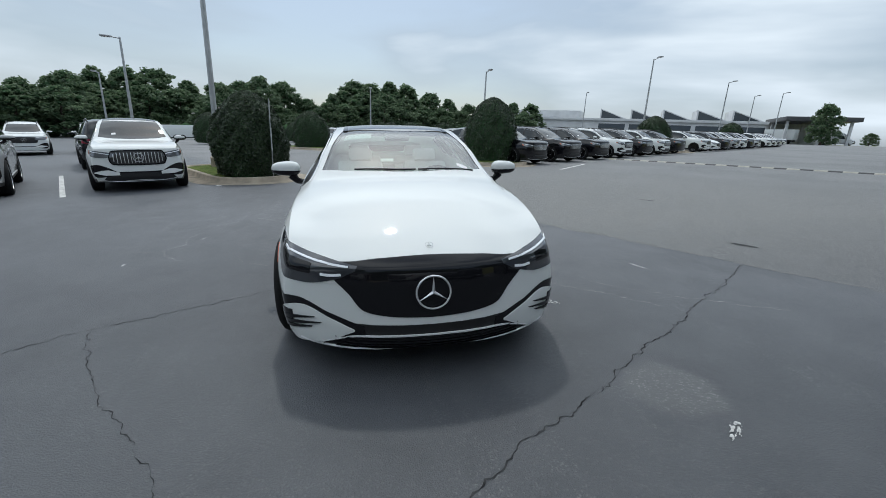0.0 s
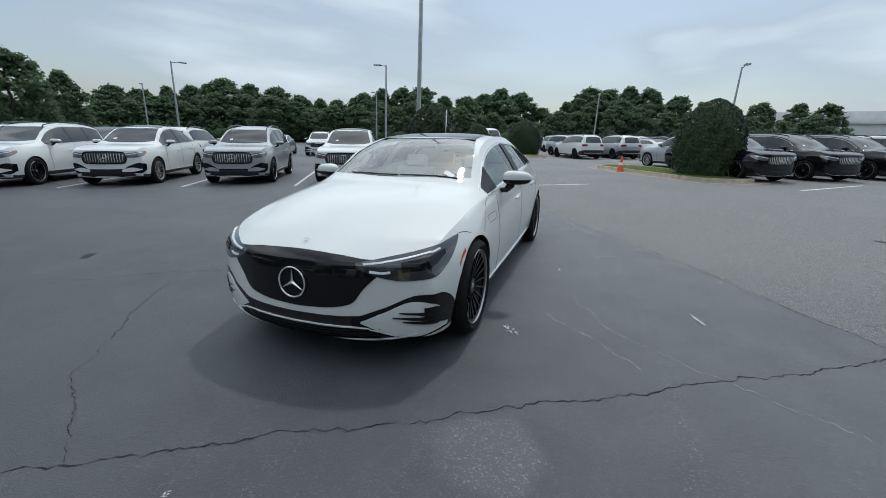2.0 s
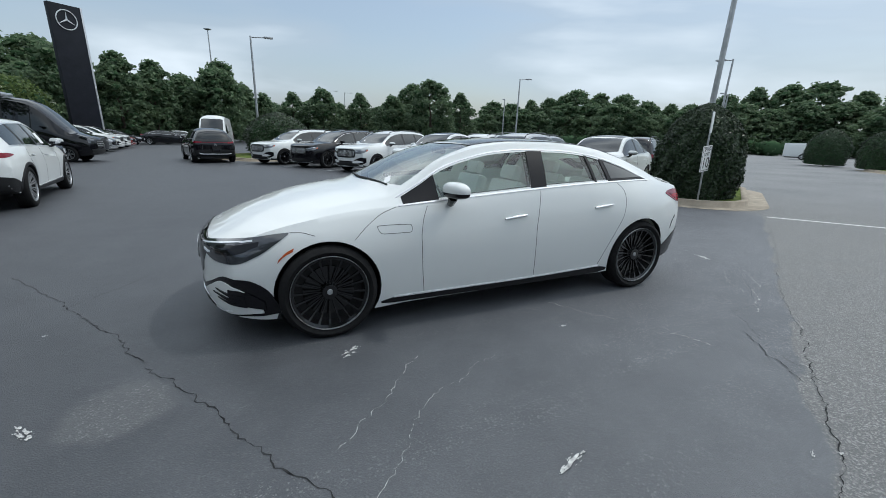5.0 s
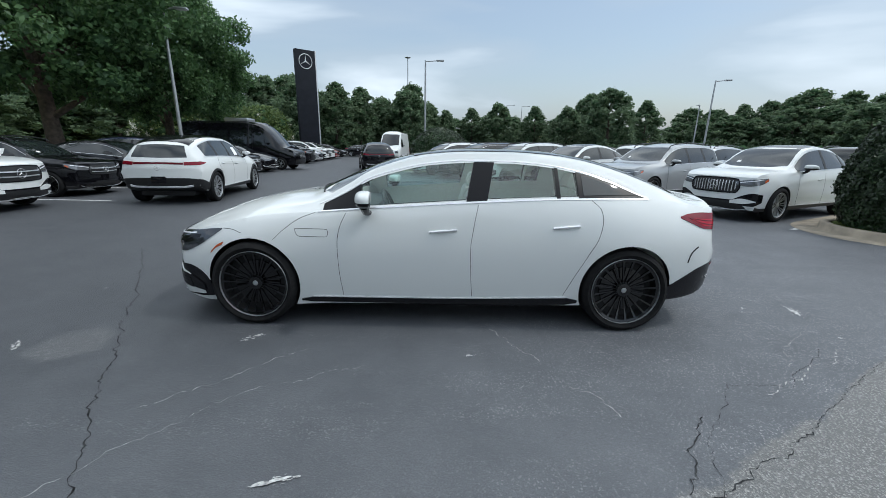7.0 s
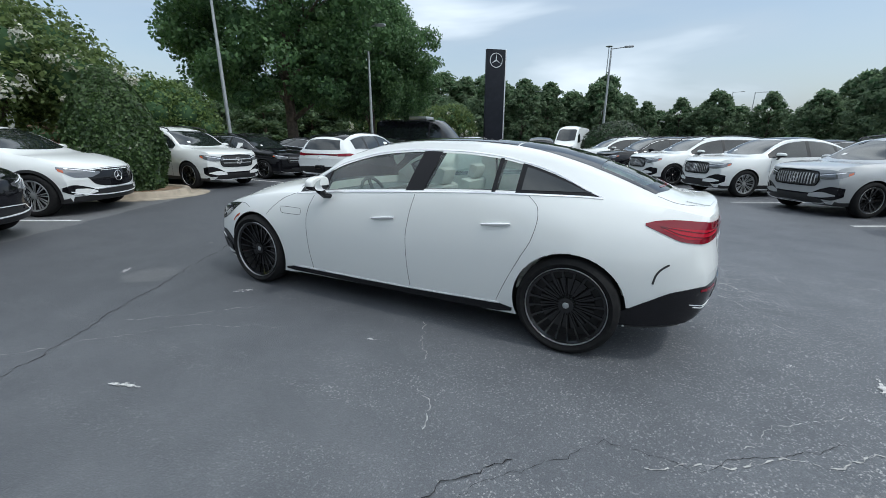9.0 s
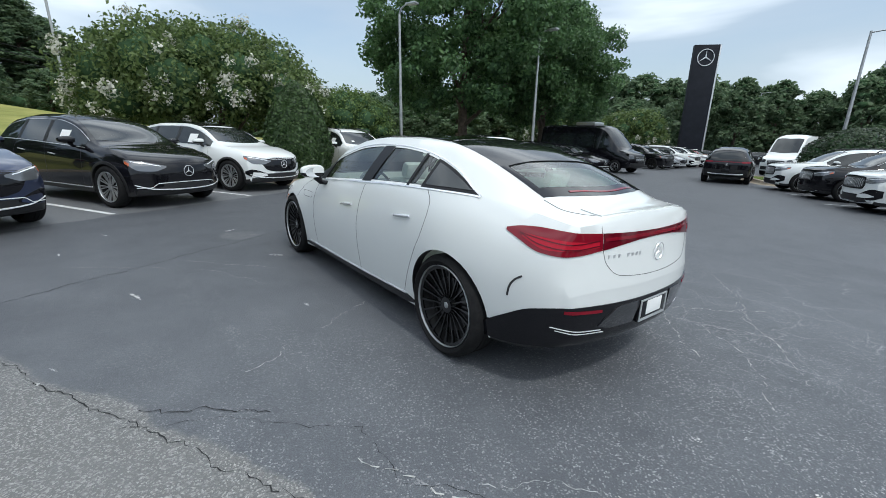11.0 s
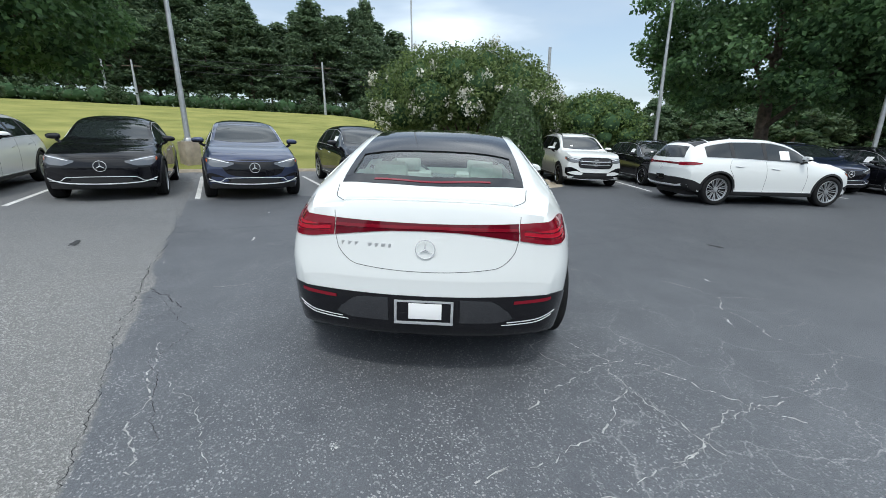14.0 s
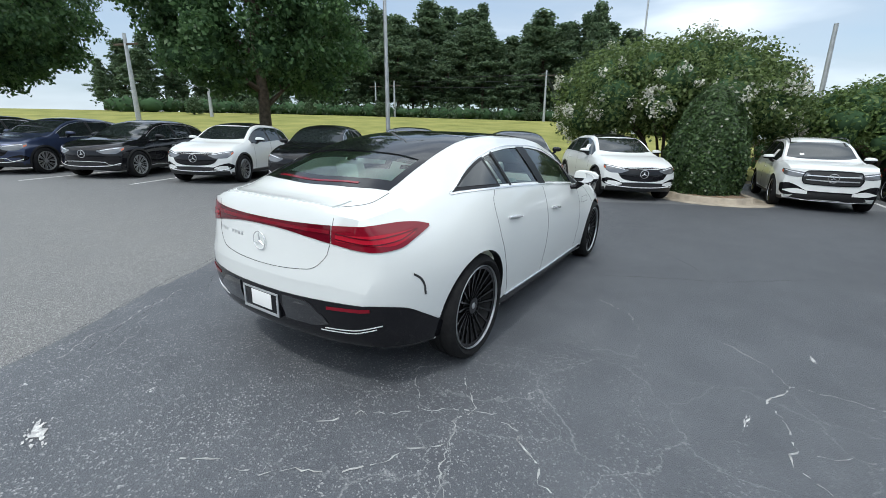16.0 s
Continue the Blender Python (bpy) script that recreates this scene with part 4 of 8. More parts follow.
    part("high_brake_light", strip(tree, "T", [(2.0, -0.36), (2.045, 0.0), (2.0, 0.36)], [LAMPRED], 0.020, 0.006, 20, "high_brake_light"), car, "thin red brake light strip")
    # chrome round the side glass
    lo, hi = dlo(S, -1.06, 1.665, 0.004, 0.040, 28)
    both("window_trim", joined("window_trim", [strip(tree, "L", lo, [CHROME], 0.014, 0.005, 50), strip(tree, "L", hi, [CHROME], 0.010, 0.004, 60)], [CHROME]), car, "bright chrome window surround")
    # front
    up = [(-0.60, 0.722), (-0.46, 0.730), (-0.3, 0.745), (-0.15, 0.753), (0, 0.755), (0.15, 0.753), (0.3, 0.745), (0.46, 0.730), (0.60, 0.722)]
    dn = [(-0.56, 0.655), (-0.47, 0.565), (-0.385, 0.46), (-0.2, 0.423), (0, 0.413), (0.2, 0.423), (0.385, 0.46), (0.47, 0.565), (0.56, 0.655)]
    grille = part("grille_panel", patch(tree, "F", dn, up, [GLOSS], 0.004, 0.014, 50, 14, "grille_panel"), car, "closed gloss black grille panel")
    p, nrm = cast(tree, "F", 0, 0.568)
    part("front_emblem", star_mesh(0.102, "front_emblem"), car, "chrome ring with three arms", Matrix.Translation(p + Vector((-0.012, 0, 0))) @ pose(0, 0, 0, 0, 3, 0))
    p, nrm = cast(tree, "T", -2.35, 0)
    part("bonnet_badge", star_mesh(0.024, "bonnet_badge"), car, "", Matrix.Translation(p + Vector((-0.002, 0, 0.003))) @ pose(0, 0, 0, 0, 62, 0))
    lamp = patch(tree, "D", [(-1.43, 0.692), (-1.33, 0.640), (-1.15, 0.608), (-0.98, 0.612), (-0.85, 0.668), (-0.76, 0.745), (-0.705, 0.805)], [(-1.43, 0.716), (-1.25, 0.742), (-1.08, 0.763), (-0.92, 0.786), (-0.79, 0.808), (-0.705, 0.818)], [LENS], 0.005, 0.014, 36, 10, "headlight")
    drl = strip(tree, "D", [(-1.39, 0.708), (-1.2, 0.727), (-1.05, 0.745), (-0.90, 0.767)], [DRL], 0.014, 0.010, 24, "daytime_light")
    drl2 = strip(tree, "D", [(-1.36, 0.668), (-1.29, 0.660), (-1.245, 0.664)], [DRL], 0.016, 0.010, 10, "lamp_accent")
    dark = patch(tree, "D", [(-1.18, 0.66), (-1.0, 0.672), (-0.86, 0.73)], [(-1.18, 0.715), (-1.0, 0.735), (-0.86, 0.76)], [GLOSS], 0.008, 0.004, 14, 6, "lamp_reflector")
    for k in range(2):
        f = (lambda me, nm: me) if k == 0 else flip_mesh
        h = part("headlight", f(lamp, "headlight"), car, "smoked glass headlight")
        part("daytime_light", f(drl, "daytime_light"), h, "white light strip")
        part("lamp_accent", f(drl2, "lamp_accent"), h)
        part("lamp_reflector", f(dark, "lamp_reflector"), h)
    low = patch(tree, "F", [(-0.70, 0.235), (-0.45, 0.205), (0, 0.188), (0.45, 0.205), (0.70, 0.235)], [(-0.70, 0.40), (-0.47, 0.385), (-0.3, 0.374), (0, 0.368), (0.3, 0.374), (0.47, 0.385), (0.70, 0.40)], [TRIM], 0.004, 0.012, 40, 8, "lower_grille")
    part("lower_grille", low, car, "black lower air intake")
    for z in (0.225, 0.245, 0.265, 0.285):
        part("grille_slat", strip(tree, "F", [(-0.55, z + 0.012), (0, z - 0.008), (0.55, z + 0.012)], [GLOSS], 0.008, 0.012, 24, "grille_slat"), car)
    part("bumper_trim", strip(tree, "F", [(-0.78, 0.262), (-0.66, 0.232), (-0.4, 0.205), (0, 0.190), (0.4, 0.205), (0.66, 0.232), (0.78, 0.262)], [BRIGHT], 0.014, 0.012, 50, "bumper_trim"), car, "bright lower bumper trim")
    part("bumper_trim", strip(tree, "F", [(-0.64, 0.245), (-0.5, 0.292), (-0.42, 0.305), (0, 0.303), (0.42, 0.305), (0.5, 0.292), (0.64, 0.245)], [BRIGHT], 0.010, 0.012, 50, "bumper_trim"), car)
    sur = patch(tree, "D", [(-1.47, 0.30), (-1.3, 0.245), (-1.1, 0.218), (-0.9, 0.215), (-0.765, 0.235)], [(-1.47, 0.365), (-1.28, 0.44), (-1.08, 0.51), (-0.92, 0.50), (-0.80, 0.42), (-0.745, 0.27)], [GLOSS], 0.006, 0.012, 30, 8, "intake_surround")
    inner = patch(tree, "D", [(-1.42, 0.335), (-1.26, 0.262), (-1.08, 0.232), (-0.85, 0.245)], [(-1.42, 0.345), (-1.28, 0.412), (-1.12, 0.470), (-0.98, 0.440), (-0.85, 0.33)], [WHITE], 0.012, 0.010, 24, 8, "intake_blade")
    vent = patch(tree, "D", [(-1.05, 0.355), (-0.99, 0.325), (-0.92, 0.295), (-0.83, 0.275)], [(-1.05, 0.425), (-0.99, 0.428), (-0.92, 0.405), (-0.83, 0.335)], [GLOSS], 0.017, 0.010, 18, 6, "intake_vent")
    both("intake_surround", sur, car, "gloss black air inlet surround")
    both("intake_blade", inner, car)
    both("intake_vent", vent, car)
    for z, x_ in ((0.405, -1.20), (0.375, -1.24), (0.345, -1.18)):
        both("intake_fin", patch(tree, "D", [(x_, z - 0.002), (-0.94, z - 0.050)], [(x_, z + 0.002), (-0.94, z - 0.018)], [GLOSS], 0.020, 0.010, 10, 3, "intake_fin"), car)
    both("side_marker", patch(tree, "L", [(-1.955, 0.615), (-1.905, 0.662), (-1.85, 0.69)], [(-1.945, 0.640), (-1.89, 0.69), (-1.84, 0.715)], [AMBER], 0.004, 0.006, 10, 3, "side_marker"), car, "amber side reflector")
    # seams
    seams = [[(-0.828, 0.965), (-0.875, 0.85), (-0.893, 0.731), (-0.885, 0.5), (-0.861, 0.266)], [(0.256, 1.055), (0.218, 0.85), (0.201, 0.706), (0.208, 0.5), (0.225, 0.28)],
             [(1.18, 1.105), (1.255, 1.03), (1.267, 0.96), (1.24, 0.82), (1.17, 0.68), (1.06, 0.46), (0.994, 0.306)], [(-1.08, 0.965), (-1.2, 0.92), (-1.33, 0.83), (-1.42, 0.745)],
             [(-1.245, 0.835), (-1.15, 0.838), (-0.98, 0.835), (-0.968, 0.80), (-0.985, 0.775), (-1.2, 0.775), (-1.225, 0.79), (-1.245, 0.833)]]
    for s in seams:
        both("panel_gap", strip(tree, "L", s, [SEAM], 0.004, 0.0012, 40, "panel_gap"), car)
    both("bonnet_gap", strip(tree, "D", [(-0.70, 0.818), (-0.64, 0.816), (-0.55, 0.79)], [SEAM], 0.005, 0.001, 14, "bonnet_gap"), car)
    part("bonnet_edge", strip(tree, "F", [(-0.74, 0.755), (-0.6, 0.728), (-0.46, 0.733), (-0.3, 0.748), (0, 0.758), (0.3, 0.748), (0.46, 0.733), (0.6, 0.728), (0.74, 0.755)], [SEAM], 0.006, 0.0012, 50, "bonnet_edge"), car)
    part("boot_gap", strip(tree, "R", [(-31.2, 1.03), (-30.6, 0.98), (-30.2, 0.90), (-28.5, 0.82), (-22, 0.745), (0, 0.722), (22, 0.745), (28.5, 0.82), (30.2, 0.90), (30.6, 0.98), (31.2, 1.03)], [SEAM], 0.0030, 0.0012, 60, "boot_gap"), car)
    part("boot_spoiler", patch(tree, "T", [(2.17, -0.47), (2.23, -0.25), (2.25, 0.0), (2.23, 0.25), (2.17, 0.47)], [(2.312, -0.47), (2.358, -0.25), (2.372, 0.0), (2.358, 0.25), (2.312, 0.47)], [WHITE], 0.007, 0.010, 40, 8, "boot_spoiler"), car, "white lip on the boot lid")
    both("boot_side_gap", strip(tree, "T", [(1.99, -0.585), (2.14, -0.56), (2.285, -0.478)], [SEAM], 0.005, 0.0012, 20, "boot_side_gap"), car)
    # sill
    sill = patch(tree, "L", [(-1.22, 0.215), (-1.1, 0.205), (0, 0.205), (1.0, 0.218), (1.12, 0.24)], [(-1.22, 0.228), (-1.1, 0.252), (0, 0.258), (1.0, 0.285), (1.12, 0.262)], [GLOSS], 0.010, 0.02, 24, 4, "sill")
    s1, s2 = both("sill", sill, car, "gloss black side sill")
    ch = strip(tree, "L", [(-1.12, 0.256), (0, 0.262), (1.02, 0.29)], [CHROME], 0.008, 0.012, 24, "sill_trim")
    both("sill_trim", ch, car)
    # handles, mirrors
    for x, z in ((-0.137, 0.832), (0.86, 0.884)):
        both("door_handle", handle_mesh(tree, x, z, [CHROME]), car, "bright flush door handle")
    cap, foot, gl = mirror_meshes(S)
    for k in range(2):
        f = (lambda me, nm: me) if k == 0 else flip_mesh
        mr = part("mirror", f(cap, "mirror_cap"), car, "white door mirror with black foot")
        part("mirror_foot", f(foot, "mirror_foot"), mr)
        part("mirror_glass", f(gl, "mirror_glass"), mr)
    # rear
    tl = patch(tree, "R", [(-62, 0.968), (-56.5, 0.925), (-50, 0.878), (-43, 0.868), (-30.7, 0.898)], [(-62, 0.982), (-56.5, 1.0), (-50, 1.006), (-43, 1.0), (-30.7, 0.992)], [LAMPRED], 0.006, 0.012, 40, 8, "tail_light")
    in1 = patch(tree, "R", [(-56, 0.945), (-48, 0.895), (-32, 0.915)], [(-56, 0.965), (-48, 0.955), (-32, 0.945)], [LAMPLIT], 0.0075, 0.002, 20, 5, "lamp_core")
    for k in range(2):
        f = (lambda me, nm: me) if k == 0 else flip_mesh
        t = part("tail_light", f(tl, "tail_light"), car, "red tail light")
        part("lamp_core", f(in1, "lamp_core"), t)
        for z in (0.0, 0.028):
            part("lamp_rib", f(strip(tree, "R", [(-57, 0.965), (-50, 0.918 + z), (-42, 0.905 + z), (-32, 0.925 + z)], [LAMPDRK], 0.007, 0.010, 18, "lamp_rib"), "lamp_rib"), t)
    part("light_bar", patch(tree, "R", [(-30.3, 0.898), (-22, 0.920), (-10, 0.940), (0, 0.943), (10, 0.940), (22, 0.920), (30.3, 0.898)], [(-30.3, 0.992), (-17, 0.987), (0, 0.984), (17, 0.987), (30.3, 0.992)], [LAMPDRK], 0.005, 0.012, 40, 6, "light_bar"), car, "full-width dark red light bar")
    part("light_bar_line", strip(tree, "R", [(-30, 0.957), (0, 0.962), (30, 0.957)], [LAMPRED], 0.02, 0.009, 40, "light_bar_line"), car)
    p, nrm = cast(tree, "B", 0, 0.848)
    part("rear_emblem", star_mesh(0.056, "rear_emblem"), car, "chrome ring with three arms", Matrix.Translation(p + Vector((0.008, 0, 0))) @ pose(0, 0, 0, 0, 0, 180))
    for k, w in enumerate((0.034, 0.034, 0.034, 0.0, 0.026, 0.026, 0.026, 0.018)):
        if w:
            bm = bmesh.new()
            y = -0.47 + k * 0.038
            p, _ = cast(tree, "B", y, 0.858)
            box(bm, (p.x - 0.004, y, 0.846), (p.x + 0.003, y + w * 0.85, 0.87), 0.003)
            part("model_badge", bm_mesh("model_badge", bm, [SATIN], True, 50), car)
    part("rear_diffuser", patch(tree, "R", [(-70, 0.275), (-58, 0.29), (-45, 0.322), (-28, 0.325), (0, 0.318), (28, 0.325), (45, 0.322), (58, 0.29), (70, 0.275)], [(-70, 0.36), (-60, 0.47), (-51, 0.555), (-42, 0.582), (-25, 0.588), (0, 0.585), (25, 0.588), (42, 0.582), (51, 0.555), (60, 0.47), (70, 0.36)], [GLOSS], 0.006, 0.016, 90, 10, "rear_diffuser"), car, "gloss black rear bumper insert")
    # gloss black facets, a little greyer: part of their reflection is in the colour
    facet = mat("smoked_gloss_plastic", (0.022, 0.023, 0.026), 0.10, 0.0, 1.0)
    both("diffuser_facet", patch(tree, "B", [(-0.50, 0.455), (-0.40, 0.43), (-0.20, 0.43)], [(-0.47, 0.50), (-0.36, 0.566), (-0.20, 0.572)], [facet], 0.012, 0.010, 14, 6, "diffuser_facet"), car)
    both("rear_reflector", patch(tree, "B", [(-0.72, 0.548), (-0.50, 0.543)], [(-0.72, 0.566), (-0.50, 0.560)], [LAMPRED], 0.010, 0.006, 12, 3, "rear_reflector"), car, "narrow red reflector")
    both("bumper_trim", joined("bumper_trim", [strip(tree, "B", [(-0.76, 0.462), (-0.62, 0.432), (-0.47, 0.425)], [BRIGHT], 0.006, 0.008, 14), strip(tree, "B", [(-0.74, 0.442), (-0.62, 0.414), (-0.44, 0.408)], [BRIGHT], 0.006, 0.008, 14)], [BRIGHT]), car)
    # dark strip for the shade in the bumper's curved crease
    both("bumper_vent", strip(tree, "L", [(2.11, 0.735), (2.065, 0.70), (2.04, 0.655), (2.03, 0.60)], [SEAM], 0.013, 0.003, 14, "bumper_vent"), car)
    p, _ = cast(tree, "B", 0, 0.49)
    bm = bmesh.new()
    box(bm, (p.x - 0.01, -0.17, 0.415), (p.x + 0.012, 0.17, 0.567), 0.008)
    holder = part("plate_holder", bm_mesh("plate_holder", bm, [GLOSS], True, 40), car, "black plate holder with a grey frame")
    bm = bmesh.new()
    for lo_, hi_ in (((-0.165, 0.42), (0.165, 0.436)), ((-0.165, 0.55), (0.165, 0.562)), ((-0.165, 0.436), (-0.150, 0.55)), ((0.150, 0.436), (0.165, 0.55))):
        box(bm, (p.x + 0.008, lo_[0], lo_[1]), (p.x + 0.017, hi_[0], hi_[1]), 0.003)
    part("plate_frame", bm_mesh("plate_frame", bm, [SATIN], True, 40), holder)
    bm = bmesh.new()
    box(bm, (p.x + 0.010, -0.085, 0.452), (p.x + 0.015, 0.100, 0.545), 0.002)
    part("plate_paper", bm_mesh("plate_paper", bm, [PAPER], True, 40), holder, "blank white paper")
    # underside, cabin
    bm = bmesh.new()
    box(bm, (-2.1, -0.62, 0.17), (2.05, 0.62, 0.30), 0.03)
    part("underbody", bm_mesh("underbody", bm, [TRIM], True, 40), car)
    for x, w in ((-0.15, 0.50), (0.92, 0.56)):
        for y in (-0.37, 0.37):
            sm, lean = seat_mesh(x, y, w, 0.60)
            st = part("seat", sm, car, "pale leather seat")
            bm = bmesh.new()
            box(bm, (x + 0.19, y - 0.13, 1.12), (x + 0.29, y + 0.13, 1.27), 0.045, lean)
            part("headrest", bm_mesh("headrest", bm, [LEATHER], True, 50), st)
    bm = bmesh.new()
    box(bm, (1.22, -0.60, 0.98), (1.98, 0.60, 1.02), 0.015)
    part("parcel_shelf", bm_mesh("parcel_shelf", bm, [LEATHER], True, 50), car, "pale shelf under the rear window")
    bm = bmesh.new()
    box(bm, (-1.06, -0.72, 0.70), (-0.66, 0.72, 0.965), 0.05)
    part("dashboard", bm_mesh("dashboard", bm, [CABIN], True, 50), car, "grey dashboard")
    bm = bmesh.new()
    lathe(bm, [(0.185 + 0.016 * math.cos(a), 0.016 * math.sin(a)) for a in [k * math.tau / 8 for k in range(9)]], 32, "z")
    box(bm, (-0.17, -0.02, -0.008), (0.17, 0.02, 0.008), 0.004)
    bmesh.ops.create_circle(bm, cap_ends=True, segments=16, radius=0.06)
    bmesh.ops.transform(bm, matrix=pose(-0.52, -0.37, 0.93, 0, 68, 0), verts=bm.verts)
    part("steering_wheel", bm_mesh("steering_wheel", bm, [CABIN], True, 50), car)
    bm = bmesh.new()
    box(bm, (-0.39, -0.12, 1.335), (-0.33, 0.12, 1.40), 0.02)
    part("rear_view_mirror", bm_mesh("rear_view_mirror", bm, [CABIN], True, 50), car)
    STICKER = mat("pale_green_sticker", (0.30, 0.38, 0.33), 0.6)
    part("window_sticker", patch(tree, "T", [(-0.58, 0.26), (-0.57, 0.52)], [(-0.44, 0.25), (-0.43, 0.48)], [STICKER], -0.010, 0, 6, 6, "window_sticker"), car, "white paper sticker behind the glass")
    part("window_sticker", patch(tree, "T", [(-1.09, -0.55), (-1.05, -0.46)], [(-1.03, -0.56), (-1.00, -0.47)], [PAPER], -0.002, 0, 4, 4, "window_sticker"), car)
    for ys in (-0.10, 0.42):
        bm = bmesh.new()
        pts = []
        for i in range(12):
            q, nrm = cast(tree, "T", -1.175 + 0.11 * ((ys - 0.5 * i / 11) / 0.62) ** 2, ys - 0.5 * i / 11)
            pts.append(q + Vector((0, 0, 0.005)))
        tube(bm, pts, 0.007, 6)
        part("wiper", bm_mesh("wiper", bm, [TRIM], True, 50), car, "black windscreen wiper")
    put_wheels(car, S, wheel_meshes(0.358, 0.288, 20, False, RIMBLK, RIMSIL))
    return car


main_car()

# ---- parked vehicles ----
SUV = dict(
    x0=-2.46, x1=2.46, axles=(-1.56, 1.435), R=0.38, wheel_y=0.86, mirror=(-0.72, 0.93, 1.15),
    zt=[(-2.46, 0.82), (-2.445, 0.94), (-2.40, 1.005), (-2.2, 1.065), (-1.8, 1.115), (-1.3, 1.155), (-1.1, 1.225), (-0.7, 1.46), (-0.35, 1.62), (0, 1.70), (0.5, 1.745), (1.2, 1.75), (1.8, 1.72), (2.08, 1.67), (2.22, 1.55), (2.36, 1.25), (2.43, 1.06), (2.46, 0.92)],
    zb=[(-2.46, 0.36), (-2.43, 0.27), (-2.3, 0.235), (-1.9, 0.24), (0, 0.26), (1.9, 0.29), (2.3, 0.36), (2.42, 0.46), (2.46, 0.62)],
    zs=[(-2.3, 0.90), (-2.0, 1.0), (-1.5, 1.06), (-0.9, 1.09), (0, 1.12), (1.0, 1.155), (1.8, 1.17), (2.3, 1.10)],
    ws=[(-2.3, 0.78), (-2.0, 0.85), (-1.5, 0.885), (-0.9, 0.89), (1.0, 0.90), (1.8, 0.87), (2.3, 0.80)],
    wm=[(-2.3, 0.85), (-2.0, 0.93), (-1.56, 0.985), (-0.9, 0.962), (0.8, 0.966), (1.44, 0.995), (1.9, 0.965), (2.3, 0.90)],
    zm=[(-2.3, 0.70), (0, 0.72), (2.3, 0.78)],
    wb=[(-2.3, 0.80), (-1.9, 0.88), (-0.9, 0.92), (1.0, 0.92), (1.9, 0.88), (2.3, 0.82)],
    zr=[(-1.3, 1.12), (-0.95, 1.25), (-0.6, 1.46), (-0.25, 1.59), (0.3, 1.665), (1.2, 1.675), (1.8, 1.63), (2.05, 1.55), (2.2, 1.38), (2.3, 1.2)],
    wr=[(-1.4, 0.82), (-0.95, 0.75), (-0.45, 0.675), (0.2, 0.64), (1.2, 0.64), (1.8, 0.645), (2.3, 0.68)],
    bow=[(-2.46, 0.24), (-2.0, 0.20), (-1.5, 0.14), (-1.1, 0.20), (-0.5, 0.14), (0, 0.04), (0.8, 0.0), (1.6, -0.05), (2.2, -0.16), (2.46, -0.18)])
COUPE = dict(SUV,
    zt=SUV["zt"][:9] + [(0, 1.69), (0.5, 1.715), (1.0, 1.67), (1.5, 1.545), (1.9, 1.39), (2.2, 1.26), (2.35, 1.20), (2.42, 1.06), (2.46, 0.92)],
    zr=[(-1.3, 1.12), (-0.95, 1.25), (-0.6, 1.46), (-0.25, 1.59), (0.3, 1.645), (0.8, 1.61), (1.3, 1.49), (1.7, 1.34), (2.0, 1.215), (2.3, 1.15)])
ESUV = dict(SUV, axles=(-1.58, 1.52), R=0.385,
    zt=[(-2.46, 0.66), (-2.445, 0.77), (-2.38, 0.87), (-2.2, 0.965), (-1.8, 1.06), (-1.35, 1.13), (-1.15, 1.20), (-0.75, 1.41), (-0.4, 1.555), (0, 1.65), (0.5, 1.69), (1.1, 1.685), (1.7, 1.61), (2.0, 1.53), (2.2, 1.43), (2.33, 1.22), (2.42, 1.03), (2.46, 0.88)],
    zs=[(-2.3, 0.80), (-2.0, 0.92), (-1.5, 1.01), (-0.9, 1.06), (0, 1.10), (1.0, 1.14), (1.8, 1.15), (2.3, 1.08)],
    zr=[(-1.35, 1.09), (-1.0, 1.21), (-0.65, 1.40), (-0.3, 1.53), (0.2, 1.605), (1.0, 1.60), (1.6, 1.53), (1.95, 1.43), (2.15, 1.30), (2.3, 1.16)],
    bow=[(-2.46, 0.36), (-2.0, 0.28), (-1.5, 0.16), (-1.1, 0.22), (-0.5, 0.14), (0, 0.04), (0.8, 0.0), (1.6, -0.06), (2.2, -0.22), (2.46, -0.24)])
SALOON = dict(SEDAN)


